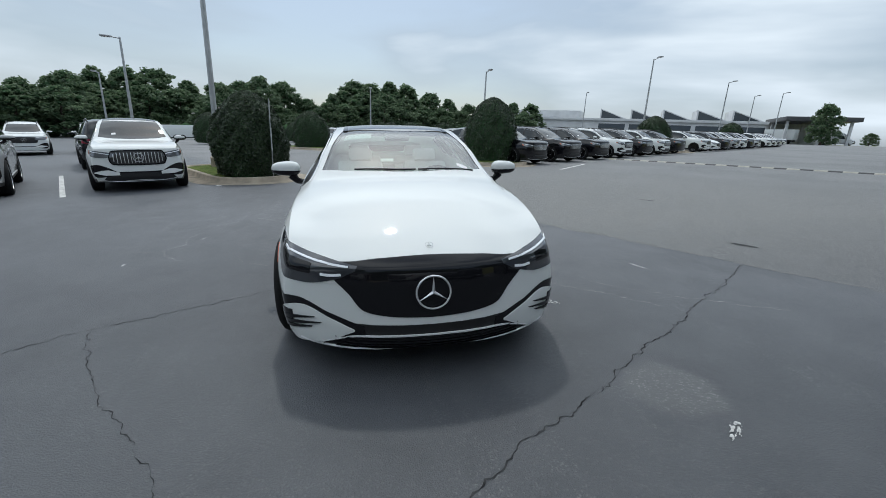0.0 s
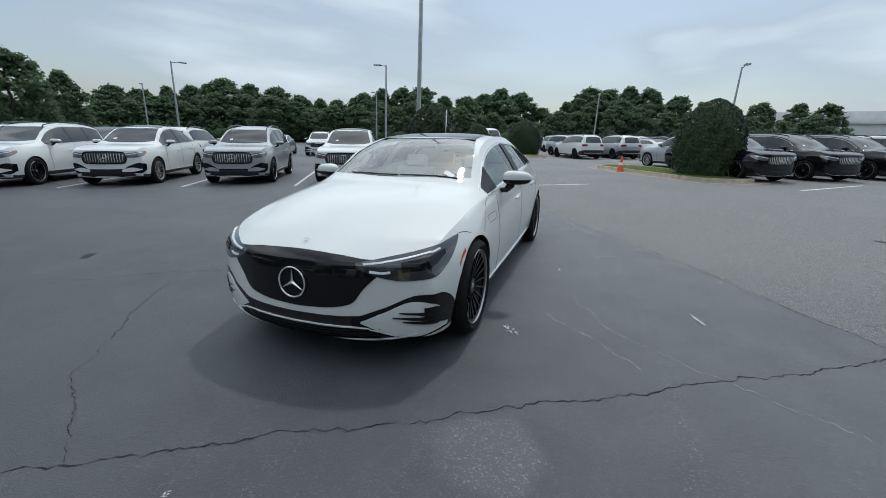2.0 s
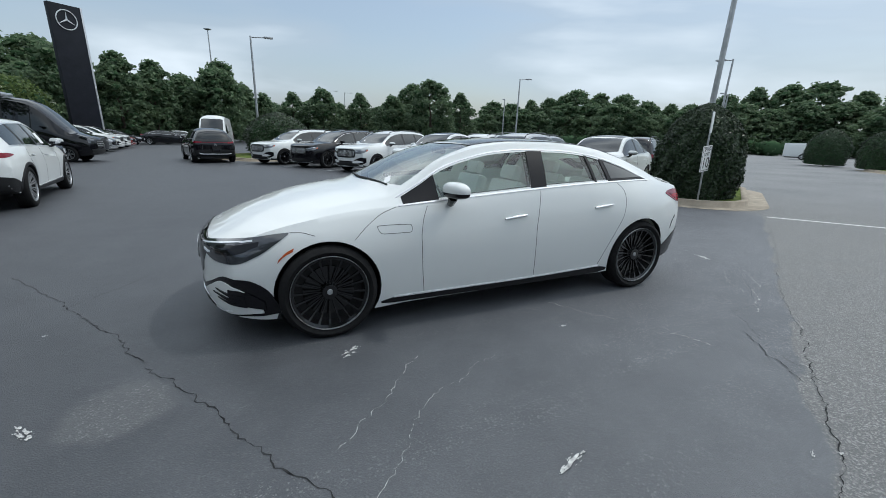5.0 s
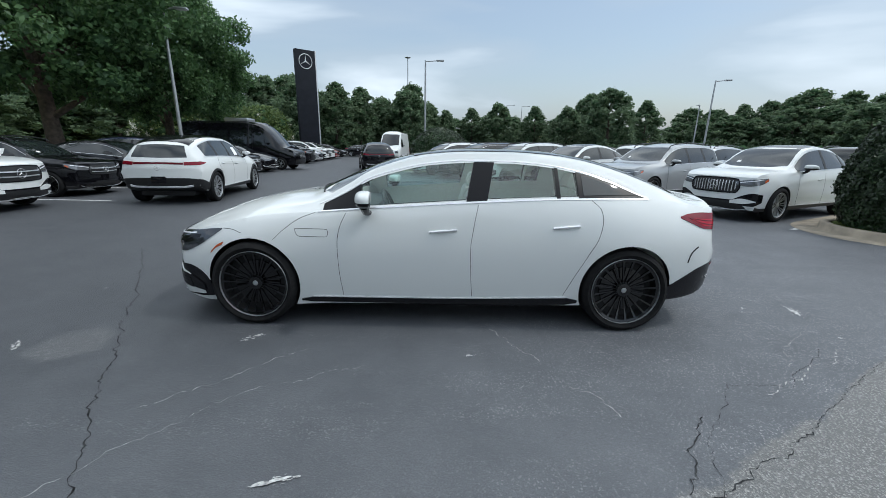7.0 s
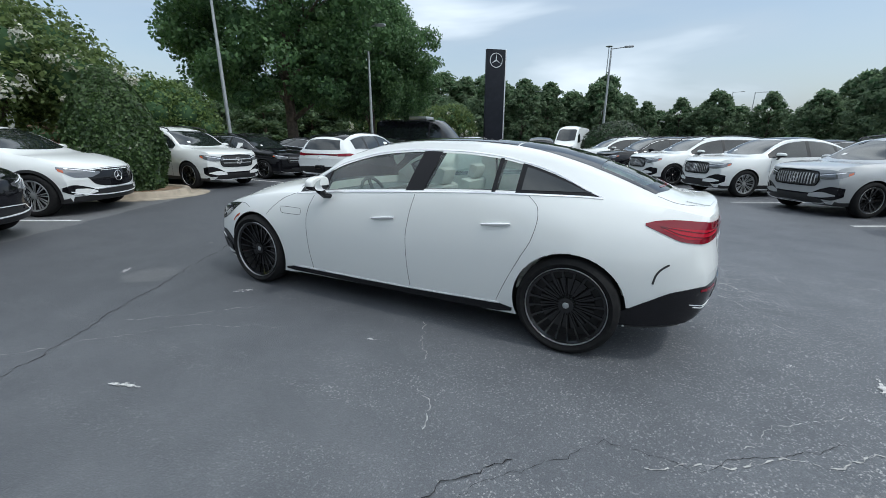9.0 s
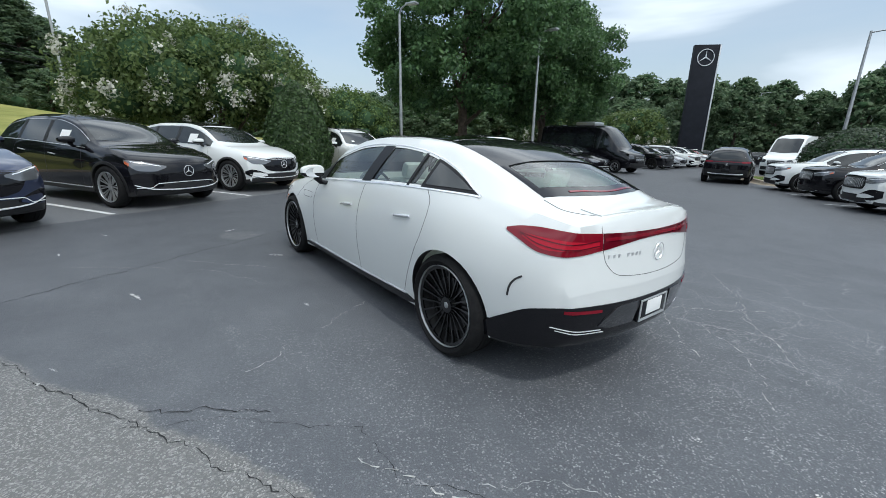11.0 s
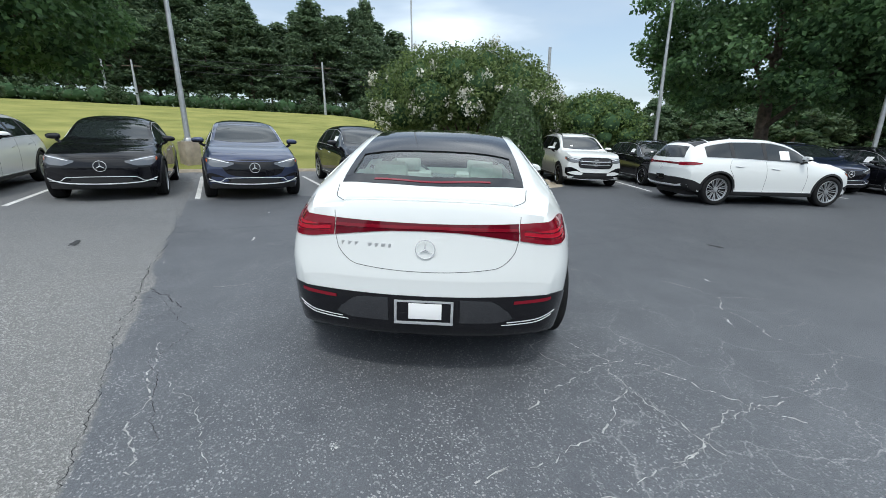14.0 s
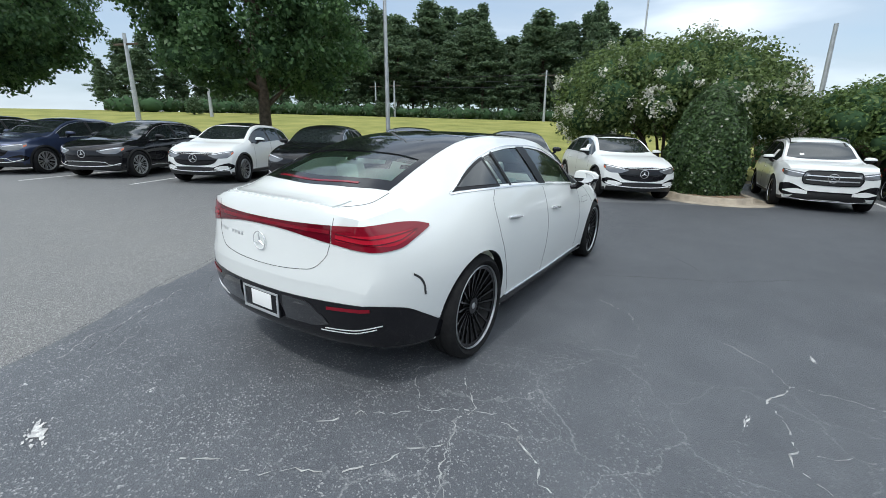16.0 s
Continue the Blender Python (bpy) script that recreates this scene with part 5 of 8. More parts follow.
def parked(kind, spec, m):
    """A parked vehicle of one kind, in white."""
    S = curves(spec)
    solid = bm_mesh("solid", body_bm(S, 54), [WHITE], True, 40)
    bm = bmesh.new()
    bm.from_mesh(solid)
    tree = BVHTree.FromBMesh(bm)
    bm.free()
    body = carve(solid, wheel_cutters(S, 0.035))
    edge = 0.215 if kind == "saloon" else 0.33 if kind == "esuv" else 0.30
    blacken(body, TRIM, lambda c, nr: c.z < edge or (c.x > 2.0 and c.z < edge + 0.12))
    body.set_sharp_from_angle(angle=radians(35))
    car = thing("suv" if kind != "saloon" else "car", "", "car", m)
    part("body", body, car)
    low = kind == "saloon"
    k = 0.0 if not low else 1.0
    xw = -1.0 if not low else -0.985
    part("windscreen", patch(tree, "T", [(xw, -0.70), (xw - 0.16, -0.4), (xw - 0.21, 0), (xw - 0.16, 0.4), (xw, 0.70)], [(-0.28, -0.57), (-0.36, -0.3), (-0.39, 0), (-0.36, 0.3), (-0.28, 0.57)], [TINT], 0.003, 0.008, 24, 10, "windscreen"), car, "dark windscreen")
    rear = {"suv": (1.98, 2.33), "cross": (1.98, 2.33), "coupe": (1.15, 2.08), "esuv": (1.72, 2.26), "saloon": (0.9, 1.78)}[kind]
    if kind in ("suv", "cross", "esuv"):
        zl, zh = (1.13, 1.44) if kind == "esuv" else (1.17, 1.58)
        part("rear_window", patch(tree, "B", [(-0.62, zl + 0.01), (0, zl), (0.62, zl + 0.01)], [(-0.52, zh - 0.03), (0, zh), (0.52, zh - 0.03)], [TINT], 0.004, 0.010, 22, 10, "rear_window"), car, "dark rear window")
    else:
        part("rear_window", patch(tree, "T", [(rear[0], -0.55), (rear[0] + 0.03, 0), (rear[0], 0.55)], [(rear[1] - 0.05, -0.60), (rear[1], 0), (rear[1] - 0.05, 0.60)], [TINT], 0.003, 0.008, 16, 8, "rear_window"), car, "dark rear window")
    if kind != "saloon":
        both_papers = (((-0.98, 0.34), (-0.91, 0.43)),) if kind != "esuv" else ()
        for (xa, ya), (xc, yc) in both_papers:
            part("window_sticker", patch(tree, "T", [(xa, ya), (xc, ya)], [(xa, yc), (xc, yc)], [PAPER], 0.005, 0.001, 4, 4, "window_sticker"), car, "white paper on the windscreen")
    if kind in ("cross", "esuv"):
        zw = 1.17 if kind == "cross" else 1.15
        part("window_sticker", flip_mesh(patch(tree, "L", [(-0.40, zw), (-0.12, zw)], [(-0.40, zw + 0.22), (-0.12, zw + 0.22)], [PAPER], 0.006, 0.001, 4, 4, "window_sticker"), "window_sticker"), car, "white price sheet behind the side glass")
    xb = {"suv": 2.02, "cross": 2.02, "coupe": 1.72, "esuv": 1.86, "saloon": 1.52}[kind]
    lo, hi = dlo(S, -0.92, xb, 0.02, 0.055, 20)
    both("side_window", patch(tree, "L", lo, hi, [TINT], 0.003, 0.008, 40, 6, "side_window"), car, "dark tinted side glass")
    for a in (0.24, 1.12):
        lo2, hi2 = dlo(S, a, a + 0.10, 0.02, 0.055, 6)
        both("window_pillar", patch(tree, "L", lo2, hi2, [TRIM], 0.006, 0.006, 6, 5, "window_pillar"), car)
    lo, hi = dlo(S, -0.97, xb + 0.05, 0.008, 0.042, 20)
    both("window_trim", joined("window_trim", [strip(tree, "L", lo, [SATIN], 0.016, 0.006, 40), strip(tree, "L", hi, [SATIN], 0.012, 0.006, 40)], [SATIN]), car, "bright window trim")
    if kind in ("esuv", "coupe", "saloon"):
        x1 = {"esuv": 1.70, "coupe": 1.12, "saloon": 0.88}[kind]
        if kind == "esuv":
            part("roof_spoiler", patch(tree, "T", [(1.74, -0.60), (2.06, -0.60)], [(1.74, 0.60), (2.06, 0.60)], [GLOSS], 0.012, 0.016, 12, 14, "roof_spoiler"), car, "gloss black roof spoiler")
        part("roof_glass", patch(tree, "T", [(-0.26, -0.57), (x1, -0.57)], [(-0.26, 0.57), (x1, 0.57)], [GLOSS], 0.003, 0.008, 16, 10, "roof_glass"), car, "black roof glass")
    if kind in ("suv", "cross"):
        for sgn in (-1, 1):
            bm = bmesh.new()
            pts = [(-0.45, 1.60), (-0.38, 1.665), (-0.1, 1.715), (0.6, 1.765), (1.4, 1.755), (1.85, 1.70), (1.93, 1.64)]
            tube(bm, [(x, sgn * 0.60, z) for x, z in pts], 0.017, 8)
            part("roof_rail", bm_mesh("roof_rail", bm, [GLOSS], True, 50), car, "black roof rail")
    if kind in ("suv", "coupe", "cross"):
        g = part("grille", patch(tree, "F", [(-0.53, 0.72), (-0.47, 0.648), (0, 0.632), (0.47, 0.648), (0.53, 0.72)], [(-0.53, 0.80), (-0.46, 0.925), (0, 0.945), (0.46, 0.925), (0.53, 0.80)], [TRIM], 0.004, 0.01, 34, 8, "grille"), car, "black grille")
        if kind == "cross":
            for z in (0.735, 0.835):
                part("grille_slat", strip(tree, "F", [(-0.47, z), (0, z - 0.01), (0.47, z)], [SATIN], 0.026, 0.018, 20, "grille_slat"), g)
        else:
            for i in range(15):
                y = -0.455 + 0.065 * i
                e = 0.02 if abs(y) < 0.42 else 0.055
                part("grille_slat", strip(tree, "F", [(y, 0.645 + e), (y, 0.92 - e)], [CHROME], 0.016, 0.018, 6, "grille_slat"), g)
        part("grille_frame", strip(tree, "F", [(-0.54, 0.76), (-0.48, 0.642), (0, 0.626), (0.48, 0.642), (0.54, 0.76), (0.47, 0.932), (0, 0.952), (-0.47, 0.932), (-0.54, 0.76)], [GLOSS], 0.022, 0.014, 60, "grille_frame"), g)
        p, _ = cast(tree, "F", 0, 0.79)
        part("front_emblem", star_mesh(0.105, "front_emblem"), car, "chrome ring with three arms", Matrix.Translation(p + Vector((-0.02, 0, 0))))
        lamp = patch(tree, "D", [(-1.40, 0.805), (-1.22, 0.785), (-1.0, 0.815), (-0.80, 0.905)], [(-1.40, 0.885), (-1.22, 0.920), (-1.0, 0.948), (-0.80, 0.965)], [PARKLENS], 0.006, 0.012, 20, 6, "headlight")
        drl = strip(tree, "D", [(-1.32, 0.862), (-1.1, 0.905), (-0.92, 0.935)], [DRL], 0.016, 0.010, 14, "daytime_light")
        both("air_inlet", patch(tree, "D", [(-1.42, 0.43), (-1.25, 0.365), (-1.08, 0.355), (-0.88, 0.44)], [(-1.42, 0.47), (-1.25, 0.585), (-1.08, 0.64), (-0.88, 0.61)], [GLOSS], 0.006, 0.012, 18, 6, "air_inlet"), car, "black air inlet")
        both("bumper_wing", patch(tree, "D", [(-1.44, 0.40), (-1.25, 0.40), (-1.02, 0.45)], [(-1.44, 0.465), (-1.25, 0.515), (-1.02, 0.47)], [WHITE], 0.012, 0.012, 18, 5, "body_wing"), car)
        part("bumper_trim", strip(tree, "F", [(-0.86, 0.60), (-0.74, 0.585), (-0.60, 0.485), (-0.5, 0.465), (0, 0.46), (0.5, 0.465), (0.60, 0.485), (0.74, 0.585), (0.86, 0.60)], [GLOSS], 0.032, 0.010, 50, "bumper_trim"), car)
        part("lower_grille", patch(tree, "F", [(-0.72, 0.275), (0, 0.26), (0.72, 0.275)], [(-0.56, 0.452), (0, 0.458), (0.56, 0.452)], [TRIM], 0.005, 0.012, 24, 6, "lower_grille"), car)
        part("bumper_trim", strip(tree, "F", [(-0.80, 0.335), (-0.60, 0.272), (0, 0.255), (0.60, 0.272), (0.80, 0.335)], [SATIN], 0.014, 0.014, 36, "bumper_trim"), car, "satin skid trim")
    else:
        d = 0.0 if kind == "esuv" else -0.09
        g = part("grille_panel", patch(tree, "F", [(-0.63, 0.72 + d), (-0.50, 0.56 + d), (-0.25, 0.51 + d), (0, 0.50 + d), (0.25, 0.51 + d), (0.50, 0.56 + d), (0.63, 0.72 + d)], [(-0.63, 0.79 + d), (-0.42, 0.83 + d), (-0.2, 0.842 + d), (0, 0.845 + d), (0.2, 0.842 + d), (0.42, 0.83 + d), (0.63, 0.79 + d)], [GLOSS], 0.005, 0.012, 36, 8, "grille_panel"), car, "closed gloss black grille panel")
        p, _ = cast(tree, "F", 0, 0.69 + d)
        part("front_emblem", star_mesh(0.105, "front_emblem"), car, "chrome ring with three arms", Matrix.Translation(p + Vector((-0.012, 0, 0))))
        lamp = patch(tree, "D", [(-1.42, 0.76 + d), (-1.25, 0.695 + d), (-1.05, 0.70 + d), (-0.80, 0.85 + d)], [(-1.42, 0.79 + d), (-1.25, 0.83 + d), (-1.05, 0.868 + d), (-0.80, 0.895 + d)], [PARKLENS], 0.006, 0.012, 20, 6, "headlight")
        drl = strip(tree, "D", [(-1.34, 0.79 + d), (-1.1, 0.835 + d), (-0.90, 0.865 + d)], [DRL], 0.014, 0.010, 14, "daytime_light")
        part("bumper_trim", strip(tree, "F", [(-0.84, 0.40 + d), (-0.66, 0.40 + d), (-0.54, 0.475 + d), (0, 0.49 + d), (0.54, 0.475 + d), (0.66, 0.40 + d), (0.84, 0.40 + d)], [BRIGHT], 0.012, 0.014, 50, "bumper_trim"), car, "bright line round the lower grille")
        both("bumper_wing", patch(tree, "D", [(-1.33, 0.415 + d), (-1.16, 0.385 + d), (-0.98, 0.415 + d)], [(-1.33, 0.445 + d), (-1.16, 0.495 + d), (-1.0, 0.50 + d)], [WHITE], 0.013, 0.012, 16, 5, "body_wing"), car)
        both("air_inlet", patch(tree, "D", [(-1.36, 0.42 + d), (-1.15, 0.37 + d), (-0.95, 0.40 + d), (-0.82, 0.46 + d)], [(-1.36, 0.45 + d), (-1.15, 0.535 + d), (-0.98, 0.57 + d), (-0.82, 0.52 + d)], [GLOSS], 0.006, 0.012, 18, 6, "air_inlet"), car, "black air inlet")
        part("bonnet_edge", strip(tree, "F", [(-0.66, 0.825 + d), (-0.42, 0.848 + d), (0, 0.862 + d), (0.42, 0.848 + d), (0.66, 0.825 + d)], [SEAM], 0.008, 0.0015, 30, "bonnet_edge"), car)
        part("lower_grille", patch(tree, "F", [(-0.66, 0.36 + d), (0, 0.34 + d), (0.66, 0.36 + d)], [(-0.60, 0.455 + d), (0, 0.47 + d), (0.60, 0.455 + d)], [TRIM], 0.005, 0.012, 24, 6, "lower_grille"), car)
        part("bumper_trim", strip(tree, "F", [(-0.86, 0.45 + d), (-0.62, 0.375 + d), (-0.4, 0.36 + d), (0, 0.352 + d), (0.4, 0.36 + d), (0.62, 0.375 + d), (0.86, 0.45 + d)], [BRIGHT], 0.020, 0.014, 36, "bumper_trim"), car, "bright chrome lower trim")
    for j in range(2):
        f = (lambda me, nm: me) if j == 0 else flip_mesh
        h = part("headlight", f(lamp, "headlight"), car, "smoked headlight")
        part("daytime_light", f(drl, "daytime_light"), h)
        if not low:
            dz = 0.0 if kind in ("suv", "coupe", "cross") else -0.075 if kind == "esuv" else -0.16
            part("side_marker", f(patch(tree, "D", [(-0.885, 0.862 + dz), (-0.815, 0.90 + dz)], [(-0.885, 0.91 + dz), (-0.815, 0.945 + dz)], [AMBER], 0.010, 0.004, 6, 4, "side_marker"), "side_marker"), h, "amber corner reflector")
    if kind in ("suv", "cross"):
        tl = patch(tree, "E", [(0.98, 0.93), (1.2, 0.92), (1.36, 0.94)], [(0.98, 1.05), (1.2, 1.07), (1.36, 1.06)], [LAMPRED], 0.006, 0.012, 14, 5, "tail_light")
        both("tail_light", tl, car, "red tail light")
    else:
        d = 0.0 if not low else -0.03
        both("tail_light", patch(tree, "R", [(-62, 1.0 + d), (-50, 0.965 + d), (-33, 0.955 + d)], [(-62, 1.02 + d), (-50, 1.045 + d), (-33, 1.03 + d)], [LAMPRED], 0.006, 0.012, 16, 5, "tail_light"), car, "red tail light")
        part("light_bar", patch(tree, "R", [(-32.5, 0.97 + d), (0, 0.985 + d), (32.5, 0.97 + d)], [(-32.5, 1.02 + d), (0, 1.025 + d), (32.5, 1.02 + d)], [LAMPDRK], 0.006, 0.012, 24, 4, "light_bar"), car, "thin red light bar")
    part("rear_diffuser", patch(tree, "R", [(-68, 0.36 - 0.06 * k), (-50, 0.40 - 0.07 * k), (-25, 0.44 - 0.08 * k), (0, 0.43 - 0.08 * k), (25, 0.44 - 0.08 * k), (50, 0.40 - 0.07 * k), (68, 0.36 - 0.06 * k)], [(-68, 0.47 - 0.05 * k), (-50, 0.62 - 0.05 * k), (-25, 0.66 - 0.05 * k), (0, 0.66 - 0.05 * k), (25, 0.66 - 0.05 * k), (50, 0.62 - 0.05 * k), (68, 0.47 - 0.05 * k)], [TRIM], 0.006, 0.014, 50, 6, "rear_diffuser"), car, "black rear bumper insert")
    part("bumper_trim", strip(tree, "B", [(-0.70, 0.47 - 0.06 * k), (-0.5, 0.445 - 0.06 * k), (0.5, 0.445 - 0.06 * k), (0.70, 0.47 - 0.06 * k)], [BRIGHT if kind == "esuv" else SATIN], 0.055, 0.016, 30, "bumper_trim"), car)
    if kind == "esuv":
        for ax in S["axles"]:
            r = S["R"] + 0.055
            both("arch_trim", strip(tree, "L", [(ax + r * math.cos(radians(g)), max(S["R"] + r * math.sin(radians(g)), 0.30)) for g in range(-10, 191, 10)], [TRIM], 0.055, 0.010, 40, "arch_trim"), car, "black wheel arch trim")
    zp = 0.62 if not low else 0.50
    p, _ = cast(tree, "B", 0, zp)
    bm = bmesh.new()
    box(bm, (p.x - 0.02, -0.16, zp - 0.075), (p.x + 0.016, 0.16, zp + 0.075), 0.01)
    part("plate_holder", bm_mesh("plate_holder", bm, [GLOSS], True, 40), car, "empty dark plate holder")
    p, _ = cast(tree, "B", 0, 0.89)
    part("rear_emblem", star_mesh(0.06, "rear_emblem"), car, "", Matrix.Translation(p + Vector((0.010, 0, 0))) @ pose(0, 0, 0, 0, 0, 180))
    zb = 0.32 if not low else 0.27
    top = 1.06 if not low else 0.97
    seams = [[(-0.86, top - 0.02), (-0.90, 0.75), (-0.86, zb)], [(0.28, top + 0.04), (0.24, 0.75), (0.26, zb)], [(1.22, top + 0.06), (1.28, 0.95), (1.15, 0.72), (1.02, zb + 0.08)]]
    for s in seams:
        both("panel_gap", strip(tree, "L", s, [SEAM], 0.007, 0.0015, 16, "panel_gap"), car)
    sill = patch(tree, "L", [(-1.14, zb - 0.05), (1.02, zb - 0.05)], [(-1.14, zb + 0.02), (1.02, zb + 0.02)], [TRIM], 0.012, 0.02, 10, 4, "sill")
    both("sill", sill, car, "black side sill")
    both("sill_trim", strip(tree, "L", [(-1.12, zb + 0.03), (1.0, zb + 0.03)], [CHROME if kind == "esuv" else SATIN], 0.016, 0.014, 10, "sill_trim"), car)
    for x, z in ((-0.10, top - 0.15), (0.90, top - 0.11)):
        both("door_handle", handle_mesh(tree, x, z, [WHITE if kind != "esuv" else SATIN]), car)
    cap, foot, gl = mirror_meshes(S)
    for j in range(2):
        f = (lambda me, nm: me) if j == 0 else flip_mesh
        mr = part("mirror", f(cap, "mirror_cap"), car)
        part("mirror_foot", f(foot, "mirror_foot"), mr)
        part("mirror_glass", f(gl, "mirror_glass"), mr)
    bm = bmesh.new()
    box(bm, (-2.0, -0.62, 0.2), (2.1, 0.62, 0.42), 0.03)
    part("underbody", bm_mesh("underbody", bm, [TRIM], True, 40), car)
    put_wheels(car, S, wheel_meshes(S["R"], S["R"] - 0.100, 5 if kind in ("suv", "cross") else 10, True, RIMBLK if kind in ("suv", "cross") else RIMSIL, RIMSIL, 28))
    return car


KINDS = {"suv": SUV, "cross": SUV, "coupe": COUPE, "esuv": ESUV, "saloon": SALOON}
TEMPLATES = {}
NAMES = {WHITE: "white", BLACK: "black", GREY: "grey metallic", SILVER: "silver", BLUE: "dark blue", RED: "dark red"}
SHAPES = {"suv": "suv with roof rails", "cross": "suv with barred grille", "coupe": "coupe-roofed suv", "esuv": "electric suv", "saloon": "saloon"}


LITE = ("brake", "rim_edge", "hub_cap", "window_pillar", "panel_gap", "door_handle", "grille_slat", "grille_frame", "mirror_glass", "mirror_foot", "sill_trim", "underbody", "daytime", "rear_emblem", "plate_holder", "lower_grille", "window_sticker")


def park(kind, colour, m, where, group, far=False):
    if kind not in TEMPLATES:
        car = parked(kind, KINDS[kind], m)
        TEMPLATES[kind] = car
    else:
        car = copy_thing(TEMPLATES[kind], m)
    for o in (car, *car.children_recursive):
        for s in o.material_slots:
            if s.material in NAMES and (o.name.startswith(("body", "mirror", "door_handle", "bumper_wing"))):
                s.link = "OBJECT"
                s.material = colour
    if far:
        for o in [o for o in car.children_recursive if o.name.startswith(LITE)]:
            bpy.data.objects.remove(o)
    return tagged(car, " ".join(f"{NAMES[colour]} {SHAPES[kind]} {where}".split()[:12]), "car", group)


def by_wheel(kind, corner, x, y, turn):
    """The pose that sets the front left, front right or rear right tyre on a spot."""
    S = KINDS[kind]
    lx = S["axles"][0] if corner[0] == "F" else S["axles"][1]
    ly = -0.93 if corner[1] == "L" else 0.93
    c, s = math.cos(radians(turn)), math.sin(radians(turn))
    return spot(x - (c * lx - s * ly), y - (s * lx + c * ly), turn)


NOSE_IN = LOT_TURN           # nose towards -U
NOSE_OUT = LOT_TURN + 180    # nose towards +U
row = "parked in the row beyond the sedan"
park("coupe", WHITE, by_wheel("coupe", "FL", 7.42, 4.95, NOSE_IN - 5), "parked beside a kerbed island", "row facing the aisle")
park("suv", GREY, by_wheel("suv", "FL", 6.08, 7.95, NOSE_IN), row, "row facing the aisle")
park("coupe", WHITE, by_wheel("coupe", "FL", 4.32, 10.7, NOSE_IN), row, "row facing the aisle")
park("suv", WHITE, by_wheel("suv", "FL", 2.58, 13.2, NOSE_IN), row, "row facing the aisle")
park("suv", BLACK, by_wheel("suv", "FL", 0.98, 15.9, NOSE_IN), row, "row facing the aisle")
park("suv", WHITE, by_wheel("suv", "FL", -0.72, 18.4, NOSE_IN), "parked by a grass island", "row facing the aisle")
# behind them, tail to tail
for v, kind, col in ((1.3, "suv", BLACK), (5.8, "suv", SILVER), (8.9, "suv", WHITE), (12.0, "coupe", BLACK), (15.2, "suv", WHITE)):
    p = U * 17.3 + V * v
    park(kind, col, spot(p.x, p.y, NOSE_OUT), "parked tail to tail with the front row", "second row", True)
for v, kind, col in ((1.0, "suv", WHITE), (4.1, "suv", WHITE), (7.2, "saloon", SILVER), (10.3, "saloon", RED), (13.5, "suv", BLACK), (16.6, "suv", WHITE)):
    p = U * 29.5 + V * v
    park(kind, col, spot(p.x, p.y, NOSE_IN), "parked across the far aisle", "third row", True)
# the row under the bank
bankrow = "parked nose out under the grass bank"
park("esuv", BLUE, by_wheel("esuv", "FL", -5.22, -3.80, NOSE_OUT), bankrow, "row under the bank")
park("esuv", BLACK, by_wheel("esuv", "FL", -7.13, -1.25, NOSE_OUT), bankrow, "row under the bank")
park("esuv", WHITE, by_wheel("esuv", "FL", -8.93, 1.10, NOSE_OUT), "parked nose out beside a clipped bush", "row under the bank")
park("esuv", BLACK, by_wheel("esuv", "FL", -4.35, -6.40, NOSE_OUT), bankrow, "row under the bank")
park("esuv", WHITE, by_wheel("esuv", "FL", -3.20, -9.20, NOSE_OUT), bankrow, "row under the bank")
park("esuv", BLACK, by_wheel("esuv", "FL", -1.75, -12.2, NOSE_OUT), bankrow, "row under the bank")
park("esuv", BLUE, by_wheel("esuv", "FL", -0.35, -14.9, NOSE_OUT), bankrow, "row under the bank")
park("esuv", BLACK, by_wheel("esuv", "FL", 1.15, -17.6, NOSE_OUT), bankrow, "row under the bank")
# round the corner, noses towards the aisle
west = "parked nose out along the west edge"
park("cross", WHITE, by_wheel("cross", "FL", -10.0, 5.42, 183), "parked nose out by a clipped bush", "west row")
park("cross", BLACK, by_wheel("cross", "FR", -10.5, 6.65, 182) @ Matrix.Diagonal((0.95, 0.95, 0.90, 1)), west, "west row")
park("saloon", BLACK, by_wheel("saloon", "FR", -10.2, 9.6, 180), west, "west row")
park("esuv", BLUE, by_wheel("esuv", "FR", -10.6, 12.2, 180), west, "west row")
park("cross", BLACK, by_wheel("cross", "FR", -9.8, 14.7, 180) @ Matrix.Diagonal((0.95, 0.95, 0.90, 1)), west, "west row")
park("saloon", BLACK, by_wheel("saloon", "FR", -10.2, 17.6, 180), west, "west row")
for y, kind, col in ((28.0, "suv", BLACK), (31.0, "saloon", SILVER), (34.0, "suv", WHITE), (37.0, "coupe", WHITE), (40.2, "saloon", RED), (46.0, "saloon", BLACK)):
    park(kind, col, by_wheel(kind, "FR", -11.4 - 0.09 * (y - 28), y, 180), "parked nose out near the sign pylon", "west row", True)
park("saloon", BLACK, spot(-10.5, 49.5, 182), "parked near the sign pylon", "west row", True)
park("saloon", WHITE, spot(-9.5, 53.0, 182), "parked near the sign pylon", "west row", True)
# standing in the aisle, seen from behind
park("esuv", WHITE, by_wheel("esuv", "RR", -6.05, 6.62, 278), "standing in the aisle, tail to the sedan", "")
park("esuv", BLACK, by_wheel("esuv", "RR", -3.12, 20.6, 284), "standing at the end of the aisle, tail on", "")
